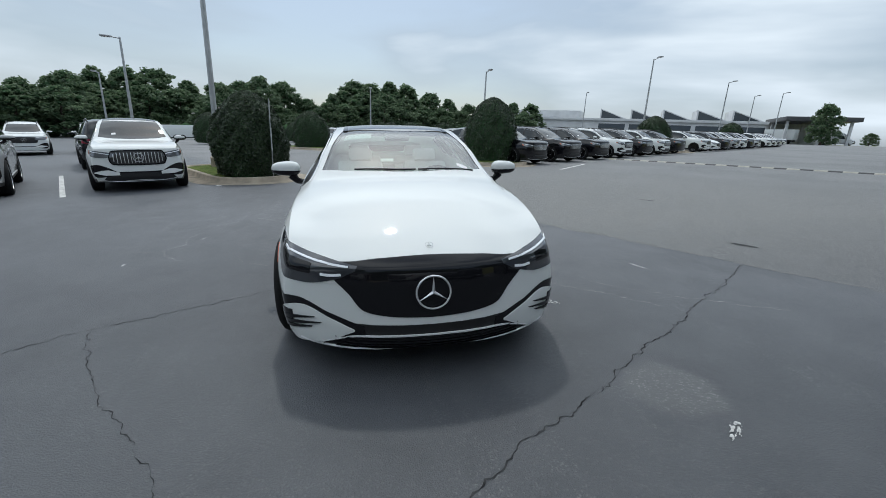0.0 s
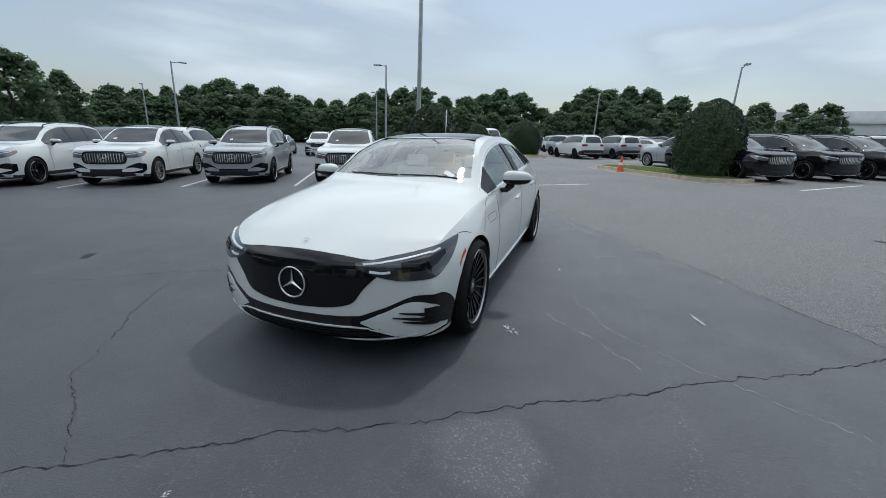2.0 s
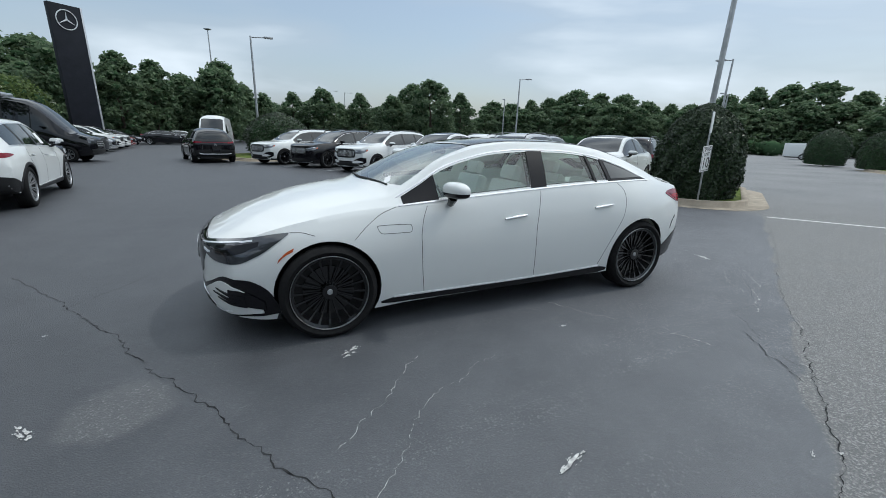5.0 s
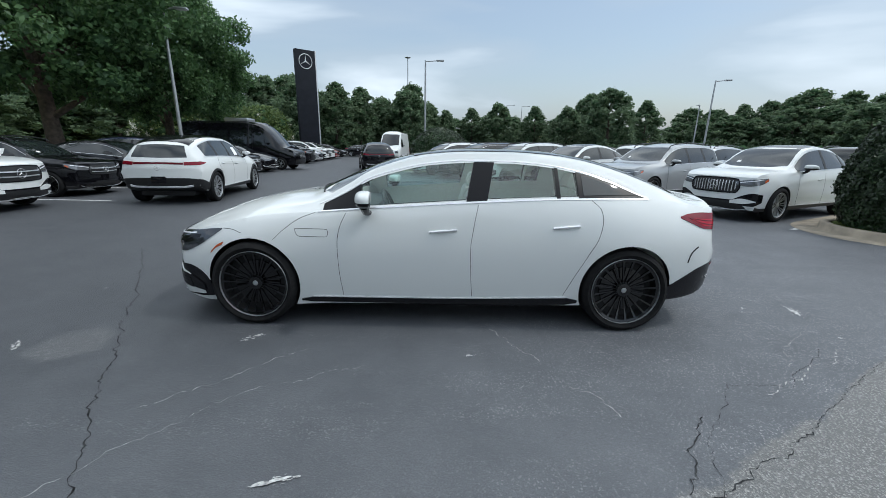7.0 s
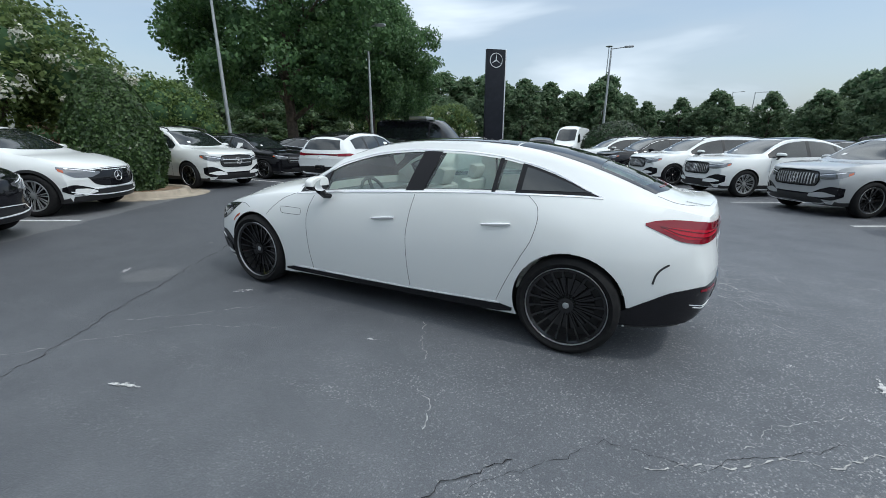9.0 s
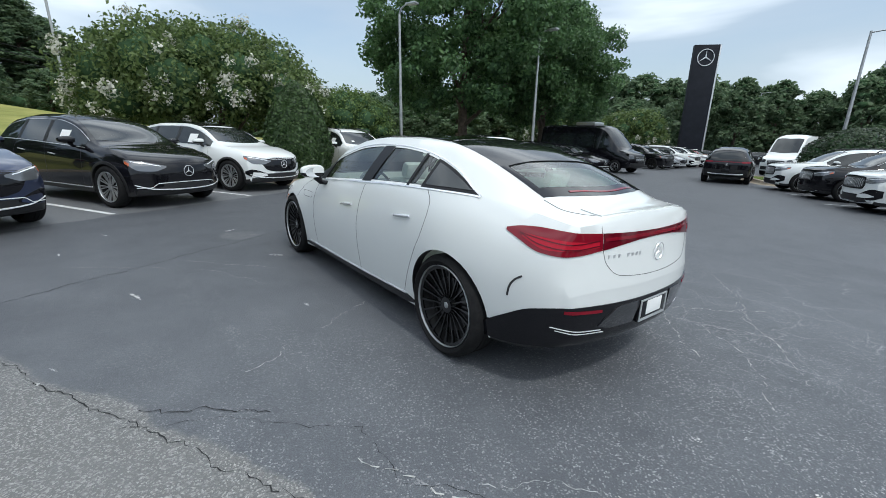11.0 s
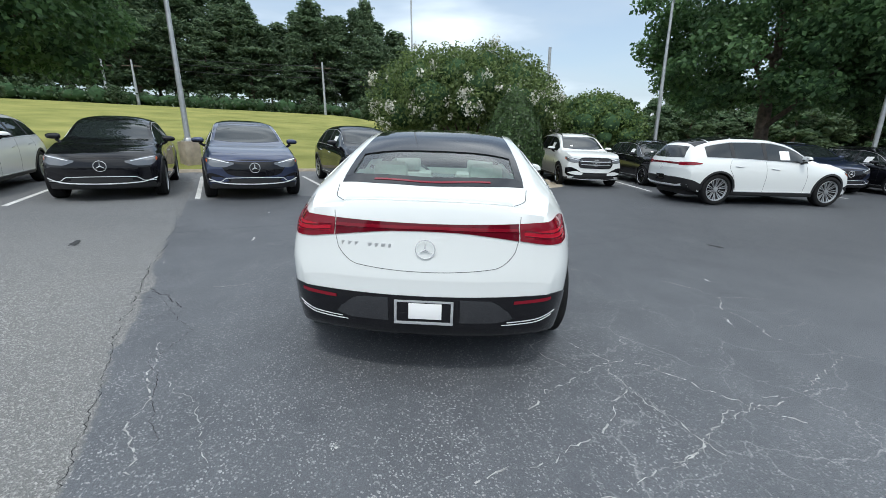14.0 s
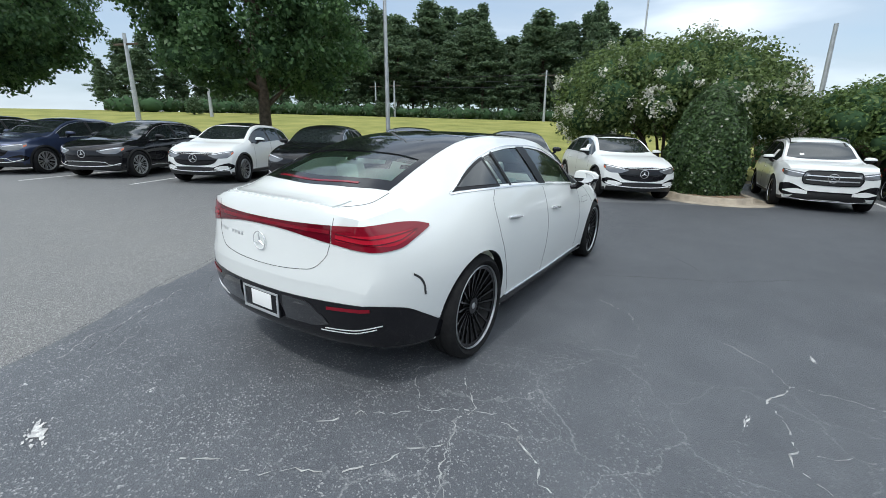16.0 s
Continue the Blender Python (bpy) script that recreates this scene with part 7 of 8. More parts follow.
def speed_sign(x, y, heading):
    s = thing("road_sign", "white speed limit sign on a leaning galvanised post", "road sign", upright(x, y, heading, 0.14) @ Matrix.Rotation(radians(-4.5), 4, "Y"))
    bm = bmesh.new()
    box(bm, (-0.028, -0.012, -0.05), (0.028, 0.012, 2.12), 0.004)
    part("post", bm_mesh("post", bm, [GALV], True, 40), s)
    bm = bmesh.new()
    box(bm, (-0.23, -0.020, 0.72), (0.23, -0.014, 1.33), 0.002)
    pl = part("plate", bm_mesh("plate", bm, [PAPER], True, 40), s, "white enamelled plate with black lettering")
    bm = bmesh.new()
    box(bm, (-0.055, -0.020, 1.62), (0.055, -0.014, 2.10), 0.002)
    part("upper_plate", bm_mesh("upper_plate", bm, [PAPER], True, 40), s, "narrow blank white plate")
    black = mat("sign_lettering", (0.012, 0.012, 0.012), 0.6)
    for words, size, z in (("SPEED", 0.115, 1.24), ("LIMIT", 0.115, 1.13), ("10", 0.36, 0.915)):
        me = text_mesh(words, size, pose(0, -0.0225, z, 90, 0, 0), "lettering")
        me.materials.clear()
        me.materials.append(black)
        part("lettering", me, pl)
    bm = bmesh.new()
    for lo_, hi_ in (((-0.21, 0.745), (0.21, 0.757)), ((-0.21, 1.295), (0.21, 1.307)), ((-0.21, 0.757), (-0.198, 1.295)), ((0.198, 0.757), (0.21, 1.295))):
        box(bm, (lo_[0], -0.0235, lo_[1]), (hi_[0], -0.021, hi_[1]))
    part("border", bm_mesh("border", bm, [black], False), pl)


speed_sign(7.98, 2.84, 11)


def pylon():
    nrm = Vector((0.70, -0.71, 0))
    t = thing("sign_pylon", "tall black sign pylon with a pale edge and ring emblem", "sign", upright(-15.6, 43.9, 44))
    h, w = 11.3, 2.25
    navy = vary(mat("pylon_panel", (0.010, 0.012, 0.018), 0.6, spec=0.2), 2, (0.008, 0.010, 0.015), (0.013, 0.015, 0.022))
    bm = bmesh.new()
    box(bm, (-w / 2, -0.22, 0.0), (w / 2, 0.22, h), 0.02)
    part("panel", bm_mesh("panel", bm, [navy], True, 40), t)
    bm = bmesh.new()
    box(bm, (w / 2, -0.25, 0.0), (w / 2 + 0.14, 0.25, h), 0.01)
    part("edge", bm_mesh("edge", bm, [SATIN], True, 40), t, "pale aluminium edge")
    star = star_mesh(0.78, "emblem")
    star.materials.clear()
    star.materials.append(mat("pale_sign_face", (0.6, 0.62, 0.64), 0.4))
    part("emblem", star, t, "pale ring with three arms", pose(0, -0.24, h - 1.15, 0, 0, 90))
    for z, l in ((1.35, 1.5), (1.02, 1.35)):
        bm = bmesh.new()
        box(bm, (-l / 2, -0.235, z), (l / 2, -0.215, z + 0.16), 0.01)
        part("lettering_bar", bm_mesh("lettering_bar", bm, [PAPER], True, 40), t)


pylon()


def cone_marker(x, y):
    t = thing("traffic_cone", "orange traffic cone on a black base by the kerb", "traffic cone", upright(x, y))
    orange = vary(mat("orange_plastic", (0.75, 0.10, 0.03), 0.55), 8, (0.62, 0.08, 0.025), (0.8, 0.13, 0.05))
    bm = bmesh.new()
    lathe(bm, [(0.15, 0.03), (0.14, 0.06), (0.025, 0.70), (0.02, 0.71), (0.001, 0.71)], 20, "z")
    part("cone", bm_mesh("cone", bm, [orange], True, 40), t)
    bm = bmesh.new()
    box(bm, (-0.19, -0.19, 0), (0.19, 0.19, 0.035), 0.012)
    part("base", bm_mesh("base", bm, [orange], True, 40), t)
    bm = bmesh.new()
    lathe(bm, [(0.099, 0.30), (0.076, 0.43)], 20, "z")
    part("band", bm_mesh("band", bm, [PAPER], True, 40), t, "pale reflective band")


cone_marker(16.4, -2.75)
cone_marker(36.5, 9.2)


# ---- vans and lorry ----
VAN = dict(
    x0=-3.2, x1=3.6, axles=(-2.2, 2.0), R=0.36, wheel_y=0.86, mirror=(-1.55, 0.97, 1.5),
    zt=[(-3.2, 0.75), (-3.18, 0.95), (-3.1, 1.08), (-2.8, 1.22), (-2.35, 1.40), (-2.0, 1.75), (-1.6, 2.2), (-1.25, 2.52), (-0.9, 2.68), (0, 2.75), (3.3, 2.75), (3.5, 2.70), (3.6, 2.55)],
    zb=[(-3.2, 0.5), (-3.17, 0.38), (-3.0, 0.30), (0, 0.32), (3.4, 0.38), (3.6, 0.42)],
    zs=[(-3.05, 0.9), (-2.6, 1.08), (-2.0, 1.22), (-1.4, 1.30), (0, 1.36), (3.6, 1.36)],
    ws=[(-3.05, 0.80), (-2.6, 0.90), (-2.0, 0.95), (-1, 0.97), (3.6, 0.97)],
    wm=[(-3.05, 0.88), (-2.6, 0.95), (-2.0, 0.985), (3.6, 0.985)],
    zm=[(-3.05, 0.75), (3.6, 0.8)],
    wb=[(-3.05, 0.82), (-2.4, 0.92), (3.6, 0.93)],
    zr=[(-2.4, 1.25), (-2.0, 1.65), (-1.6, 2.08), (-1.2, 2.38), (-0.8, 2.52), (0, 2.60), (3.6, 2.60)],
    wr=[(-2.5, 0.86), (-1.6, 0.84), (-0.8, 0.80), (3.6, 0.80)],
    bow=[(-3.2, 0.22), (-2.4, 0.16), (-1.6, 0.12), (-0.8, 0.05), (0, 0), (3.6, 0)])


def van(m, colour, label, windows):
    S = curves(VAN)
    solid = bm_mesh("solid", body_bm(S, 60), [colour], True, 40)
    bm = bmesh.new()
    bm.from_mesh(solid)
    tree = BVHTree.FromBMesh(bm)
    bm.free()
    body = carve(solid, wheel_cutters(S, 0.04))
    body.set_sharp_from_angle(angle=radians(35))
    car = thing("van", label, "van", m)
    part("body", body, car)
    part("windscreen", patch(tree, "T", [(-2.1, -0.76), (-2.26, 0), (-2.1, 0.76)], [(-1.24, -0.72), (-1.36, 0), (-1.24, 0.72)], [TINT], 0.004, 0.01, 18, 8, "windscreen"), car)
    both("side_window", patch(tree, "L", [(-1.75, 1.36), (-1.4, 1.38), (-0.75, 1.40)], [(-1.68, 1.62), (-1.35, 2.0), (-0.75, 2.12)], [TINT], 0.004, 0.01, 14, 6, "side_window"), car)
    if windows:
        for a in (-0.55, 0.85, 2.25):
            both("side_window", patch(tree, "L", [(a, 1.45), (a + 1.25, 1.45)], [(a, 2.2), (a + 1.25, 2.2)], [TINT], 0.004, 0.01, 10, 6, "side_window"), car)
        bm = bmesh.new()
        box(bm, (-0.2, -0.5, 2.72), (1.2, 0.5, 2.93), 0.08)
        part("roof_unit", bm_mesh("roof_unit", bm, [SILVER], True, 40), car, "pale rooftop air unit")
    part("grille", patch(tree, "F", [(-0.42, 0.68), (0, 0.66), (0.42, 0.68)], [(-0.46, 0.98), (0, 1.0), (0.46, 0.98)], [TRIM], 0.005, 0.01, 16, 6, "grille"), car)
    for z in (0.75, 0.83, 0.91):
        part("grille_bar", strip(tree, "F", [(-0.42, z), (0.42, z)], [SATIN], 0.02, 0.014, 12, "grille_bar"), car)
    both("headlight", patch(tree, "D", [(-1.80, 0.85), (-1.5, 0.85)], [(-1.80, 1.02), (-1.5, 1.10)], [LENS], 0.006, 0.01, 10, 5, "headlight"), car)
    part("bumper", patch(tree, "F", [(-0.8, 0.40), (0, 0.38), (0.8, 0.40)], [(-0.8, 0.60), (0, 0.60), (0.8, 0.60)], [TRIM], 0.01, 0.02, 20, 5, "bumper"), car)
    cap, foot, gl = mirror_meshes(S)
    for j in range(2):
        f = (lambda me, nm: me) if j == 0 else flip_mesh
        mr = part("mirror", f(foot, "mirror_foot"), car)
    both("panel_gap", strip(tree, "L", [(-0.62, 2.2), (-0.62, 0.45)], [SEAM], 0.01, 0.0015, 12, "panel_gap"), car)
    both("tail_light", patch(tree, "L", [(3.42, 1.0), (3.56, 1.0)], [(3.42, 1.5), (3.56, 1.5)], [LAMPRED], 0.008, 0.01, 4, 6, "tail_light"), car)
    put_wheels(car, S, wheel_meshes(0.36, 0.24, 6, True, RIMSIL, RIMSIL, 32))
    return car


vx, vy = -9.7, 20.3
van(spot(vx - 2.2, vy + 0.92, 178), BLACK, "black passenger van with dark glass and rooftop unit", True)
van(spot(-4.8, 34.2, 88), WHITE, "white high-roofed panel van facing the lot", False)
van(spot(54.0, 13.0, 40), WHITE, "white high-roofed panel van parked far off", False)
van(spot(70.0, -103.0, 20), WHITE, "white van parked by the far building", False)


def box_lorry(m, label):
    t = thing("box_truck", label, "truck", m)
    bm = bmesh.new()
    box(bm, (-2.2, -1.15, 0.95), (3.6, 1.15, 3.2), 0.03)
    part("cargo_box", bm_mesh("cargo_box", bm, [WHITE], True, 40), t, "plain white cargo box")
    bm = bmesh.new()
    vs = box(bm, (-4.0, -1.0, 0.55), (-2.3, 1.0, 2.2), 0.12)
    for v in bm.verts:
        if v.co.z > 1.5:
            v.co.x += 0.45 * (v.co.z - 1.5) * max(0, (-v.co.x - 2.3) / 1.7)
    part("cab", bm_mesh("cab", bm, [WHITE], True, 40), t)
    bm = bmesh.new()
    box(bm, (-3.85, -0.85, 1.45), (-3.55, 0.85, 2.0), 0.05)
    part("windscreen", bm_mesh("windscreen", bm, [TINT], True, 40), t)
    bm = bmesh.new()
    box(bm, (-3.8, -0.5, 0.5), (3.5, 0.5, 0.95), 0.02)
    part("chassis", bm_mesh("chassis", bm, [TRIM], True, 40), t)
    ws = wheel_meshes(0.45, 0.27, 6, True, RIMSIL, RIMSIL, 32)
    put_wheels(t, dict(axles=(-3.1, 2.0), wheel_y=0.92, R=0.45), ws)


def cargo_trailer(m, label):
    t = thing("cargo_trailer", label, "trailer", m)
    bm = bmesh.new()
    box(bm, (-2.9, -1.0, 0.35), (2.9, 1.0, 1.95), 0.05)
    part("cargo_box", bm_mesh("cargo_box", bm, [WHITE], True, 40), t, "plain white cargo box")
    bm = bmesh.new()
    box(bm, (-2.7, -0.9, 0.22), (2.7, 0.9, 0.36), 0.02)
    tube(bm, [(-2.7, 0, 0.3), (-4.0, 0, 0.4)], 0.06, 8)
    part("chassis", bm_mesh("chassis", bm, [TRIM], True, 40), t)
    put_wheels(t, dict(axles=(0.2, 1.0), wheel_y=0.95, R=0.34), wheel_meshes(0.34, 0.22, 6, True, RIMSIL, RIMSIL, 24))


cargo_trailer(spot(60.0, 24.2, 112), "low white cargo trailer parked beyond the drive")
box_lorry(spot(76.0, -94.0, 200), "pale truck by the far building")


# ---- showroom building far to the east ----
def showroom():
    t = thing("showroom_building", "long low pale showroom with a sawtooth roof", "building", upright(108, -76, -35.5, 0.0))
    clad = vary(mat("pale_cladding", (0.55, 0.56, 0.57), 0.6), 0.5, (0.48, 0.49, 0.50), (0.60, 0.61, 0.62))
    dark = mat("clerestory_glass", (0.05, 0.06, 0.07), 0.15)
    # local x runs along the front, -y faces the lot
    def slab(name, lo, hi, m, lab=""):
        bm = bmesh.new()
        box(bm, lo, hi, 0.05)
        return part(name, bm_mesh(name, bm, [m], True, 40), t, lab)
    m90 = Matrix.Rotation(radians(-90), 4, "Z")
    slab("wall", (-14, -31, 0), (0, 46, 4.6), clad, "pale metal-clad wall")
    slab("parapet", (-14.6, -31.5, 4.6), (0.2, 47, 5.2), clad)
    slab("upper_wall", (-6, 12, 5.2), (4, 42, 7.6), clad)
    for k in range(5):
        y0 = -24.4 + 7.6 * k
        bm = bmesh.new()
        vs = [bm.verts.new(p) for p in ((-12, y0, 5.2), (-2, y0, 5.2), (-2, y0, 7.8), (-12, y0, 7.8), (-12, y0 - 7.0, 5.2), (-2, y0 - 7.0, 5.2))]
        for f in ((0, 1, 2, 3), (0, 3, 4), (1, 5, 2), (3, 2, 5, 4), (0, 4, 5, 1)):
            bm.faces.new([vs[i] for i in f])
        bmesh.ops.recalc_face_normals(bm, faces=bm.faces)
        r = part("roof_tooth", bm_mesh("roof_tooth", bm, [clad], False), t, "wedge-shaped roof light")
        bm = bmesh.new()
        tri = [bm.verts.new((-12.05, y0 + a_, z_)) for a_, z_ in ((-0.35, 5.4), (-0.35, 7.45), (-5.8, 5.4))]
        low_ = [bm.verts.new((-11.98, v.co.y, v.co.z)) for v in tri]
        bm.faces.new(tri)
        for i_ in range(3):
            bm.faces.new((tri[i_], tri[(i_ + 1) % 3], low_[(i_ + 1) % 3], low_[i_]))
        bmesh.ops.recalc_face_normals(bm, faces=bm.faces)
        part("roof_light", bm_mesh("roof_light", bm, [dark], False), r)
        slab("window", (-14.06, y0 - 6.6, 0.6), (-13.98, y0, 3.9), dark)
    slab("canopy", (-20, -46, 5.3), (-4, -33, 6.2), mat("dark_canopy", (0.06, 0.06, 0.065), 0.5), "flat dark canopy")
    slab("back_wall", (-4.5, -46, 0), (-4.0, -31.2, 5.3), clad)
    for x in (-19, -8):
        for y in (-45, -40, -34):
            slab("column", (x, y, 0), (x + 0.5, y + 0.5, 5.3), clad)


showroom()

# ---- trees and shrubs ----
def leaf_cloud(rs, centres, radii, n, size, flat=1.0, shell=0.35, up=0.25, sag=0.0):
    """n folded leaf blades near the surface of a set of lobes; returns vertex array."""
    centres, radii = np.array(centres, float), np.array(radii, float)
    wgt = (radii.mean(axis=1) ** 2)
    pick = rs.choice(len(centres), n, p=wgt / wgt.sum())
    d = rs.normal(size=(n, 3))
    d /= np.linalg.norm(d, axis=1)[:, None]
    r = 1 - shell * rs.random(n) ** 1.6 + np.abs(rs.normal(0, 0.15, n))
    pos = centres[pick] + d * radii[pick] * r[:, None]
    # leave gaps: drop what lies deep inside another lobe
    nrm = d / radii[pick]
    nrm /= np.linalg.norm(nrm, axis=1)[:, None]
    nrm = nrm * 0.55 + rs.normal(size=(n, 3)) * 0.55 + np.array((0, 0, up))
    nrm /= np.linalg.norm(nrm, axis=1)[:, None]
    t = np.cross(nrm, rs.normal(size=(n, 3)))
    t /= np.linalg.norm(t, axis=1)[:, None]
    b = np.cross(nrm, t)
    s = size * rs.uniform(0.55, 1.35, n)[:, None]
    v = np.empty((n, 4, 3))
    v[:, 0] = pos - t * s * 0.62
    v[:, 1] = pos - b * s * 0.40 + nrm * s * 0.16
    v[:, 2] = pos + t * s * 0.62
    v[:, 3] = pos + b * s * 0.40 + nrm * s * 0.16
    return v.reshape(-1, 3)


def cloud_mesh(name, verts, mats, extra=None):
    """Quads from leaf corners, plus an optional (vertices, faces) core with the second material."""
    n = len(verts) // 4
    ev, ef = extra if extra else (np.zeros((0, 3)), [])
    me = bpy.data.meshes.new(name)
    allv = np.vstack([verts, ev]) if len(ev) else verts
    me.vertices.add(len(allv))
    me.vertices.foreach_set("co", np.ascontiguousarray(allv, np.float32).ravel())
    loops = list(range(4 * n)) + [4 * n + i for f in ef for i in f]
    starts = list(range(0, 4 * n, 4))
    totals = [4] * n
    s = 4 * n
    for f in ef:
        starts.append(s)
        totals.append(len(f))
        s += len(f)
    me.loops.add(len(loops))
    me.loops.foreach_set("vertex_index", loops)
    me.polygons.add(len(starts))
    me.polygons.foreach_set("loop_start", starts)
    me.polygons.foreach_set("loop_total", totals)
    for m in mats:
        me.materials.append(m)
    me.polygons.foreach_set("material_index", [0] * n + [1] * len(ef))
    me.update(calc_edges=True)
    me.validate()
    return me


def core_blobs(rs, centres, radii, k=0.72, sub=1):
    vs, fs = [], []
    for c, r in zip(centres, radii):
        bm = bmesh.new()
        bmesh.ops.create_icosphere(bm, subdivisions=max(1, sub + 1 if len(centres) < 6 else sub), radius=1.0)
        base = len(vs)
        for v in bm.verts:
            q = 1 + 0.25 * noise.noise(v.co * 1.7 + Vector(c))
            vs.append((c[0] + v.co.x * r[0] * k * q, c[1] + v.co.y * r[1] * k * q, c[2] + v.co.z * r[2] * k * q))
        fs += [tuple(base + v.index for v in f.verts) for f in bm.faces]
        bm.free()
    return np.array(vs), fs


def trunk_mesh(rs, h, r, spread, limbs, bare):
    bm = bmesh.new()
    pts = [Vector((0.12 * math.sin(i * 1.3) * i / 6 * r * 4, 0.10 * math.cos(i * 1.7) * i / 6 * r * 4, h * i / 7)) for i in range(8)]
    pts[0].z = -0.6
    tube(bm, pts, [r * (1.45 if i == 0 else 1.0 - 0.115 * i) for i in range(8)], 9)
    for k in range(limbs):
        a = k * 2.4 + rs.uniform(0, 0.6)
        z0 = h * (bare + (0.9 - bare) * k / limbs)
        L = spread * rs.uniform(0.55, 0.95) * (1 - 0.35 * k / limbs)
        p0 = Vector((0, 0, z0))
        p1 = Vector((math.cos(a) * L * 0.5, math.sin(a) * L * 0.5, z0 + L * 0.28))
        p2 = Vector((math.cos(a) * L, math.sin(a) * L, z0 + L * 0.62))
        tube(bm, [p0, p1, p2], [r * 0.42, r * 0.26, r * 0.08], 6)
        for s_ in (-0.7, 0.7):
            tube(bm, [p1, p1 + Vector((math.cos(a + s_) * L * 0.35, math.sin(a + s_) * L * 0.35, L * 0.3))], [r * 0.18, r * 0.05], 5)
    return bm_mesh("trunk", bm, [BARK], True, 60)


def broad_tree(seed, h, rad, n, size, leaf, m, label, lobes=60, bare=0.2, limbs=9, low=0.16, fine=(0.13, 0.26), ragged=0.3, core=0.5):
    """A trunk with limbs under a crown of many uneven clumps."""
    rs = np.random.RandomState(seed)
    cs, rr = [], []
    for k in range(lobes):
        a = k * 2.39996 + rs.uniform(-0.3, 0.3)
        f = (k + 0.5) / lobes
        z = h * (low + (0.95 - low) * f)
        prof = math.sin(math.pi * (0.20 + 0.78 * f)) ** 0.75 * (1 - ragged * rs.random())
        q = rad * prof * math.sqrt(rs.uniform(0.12, 0.95))
        s = rad * rs.uniform(*fine)
        cs.append((q * math.cos(a), q * math.sin(a), z + rs.uniform(-0.03, 0.03) * h))
        rr.append((s, s, s * rs.uniform(0.6, 0.9)))
    t = thing("tree", label, "tree", m, "")
    part("trunk", trunk_mesh(rs, h * 0.8, rad * 0.045 + 0.06, rad * 0.8, limbs, bare), t, "grey-brown trunk with limbs")
    v = leaf_cloud(rs, cs, rr, n, size, shell=0.85)
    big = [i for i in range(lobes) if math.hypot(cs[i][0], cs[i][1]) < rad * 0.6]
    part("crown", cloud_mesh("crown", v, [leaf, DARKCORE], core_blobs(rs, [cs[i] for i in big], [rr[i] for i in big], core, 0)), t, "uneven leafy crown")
    return t


def pine_tree(seed, h, rad, n, size, m, label):
    """A straight trunk with ragged tufts of needles, wide below and thin at the top."""
    rs = np.random.RandomState(seed)
    cs, rr = [], []
    for k in range(118):
        f = (k + rs.random()) / 118
        z = h * (0.20 + 0.79 * f)
        a = k * 2.4 + rs.uniform(-1.2, 1.2)
        lean = 0.72 + 0.28 * math.sin(a * 1.0 + seed + 9 * f)
        q = rad * (1 - 0.80 * f ** 3.0) * (0.72 + 0.28 * math.sin(math.pi * f)) * math.sqrt(rs.uniform(0.02, 1.0)) * lean * rs.uniform(0.6, 1.0)
        s = rad * rs.uniform(0.09, 0.22)
        cs.append((q * math.cos(a), q * math.sin(a), z + 0.10 * q + rs.uniform(-0.4, 0.4)))
        rr.append((s * 1.25, s * 1.25, s * rs.uniform(0.55, 0.95)))
    t = thing("pine_tree", label, "tree", m)
    part("trunk", trunk_mesh(rs, h * 0.93, rad * 0.05 + 0.05, rad * 0.6, 14, 0.22), t)
    v = leaf_cloud(rs, cs, rr, n, size, shell=0.95, up=0.15)
    part("crown", cloud_mesh("crown", v, [PINELEAF]), t, "ragged dark needle crown")
    return t


def again(t, x, y, s=1.0, turn=0.0, sz=None, dz=0.0):
    c = copy_thing(t, upright(x, y, turn, dz) @ Matrix.Diagonal((s, s, sz or s, 1)))
    return c


oak = broad_tree(3, 14.5, 7.5, 78000, 0.20, OAKLEAF, upright(-19.4, 16.6, 0, -0.1), "large dark green oak with low spreading limbs", 210, 0.22, 9, 0.28, (0.085, 0.165), 0.18, 0.6)
tagged(oak, group="oaks")
again(oak, -18.2, 23.6, 0.80, 140, 0.84)
again(oak, -8.3, -15.4, 0.76, 200, 0.80)
again(oak, -0.9, -24.0, 0.70, 80, 0.82)
tree_a = broad_tree(11, 11.0, 4.6, 6400, 0.40, FARLEAF, upright(-6.0, 66.0), "rounded green tree at the edge of the lot", 110, 0.2, 4, 0.10, (0.10, 0.19), 0.25, 0.75)
tree_b = broad_tree(12, 10.0, 3.3, 5200, 0.36, FARLEAF, upright(-17.0, 62.0), "upright green tree at the edge of the lot", 100, 0.2, 4, 0.08, (0.11, 0.21), 0.25, 0.75)
tree_c = broad_tree(13, 11.0, 5.0, 6800, 0.40, FARLEAF, upright(26.0, 74.0), "broad dark green tree at the edge of the lot", 120, 0.16, 4, 0.08, (0.09, 0.18), 0.3, 0.75)
for o in (tree_a, tree_b, tree_c):
    tagged(o, group="trees round the lot")
eye0 = Vector((-1.5, -2.0, 0))
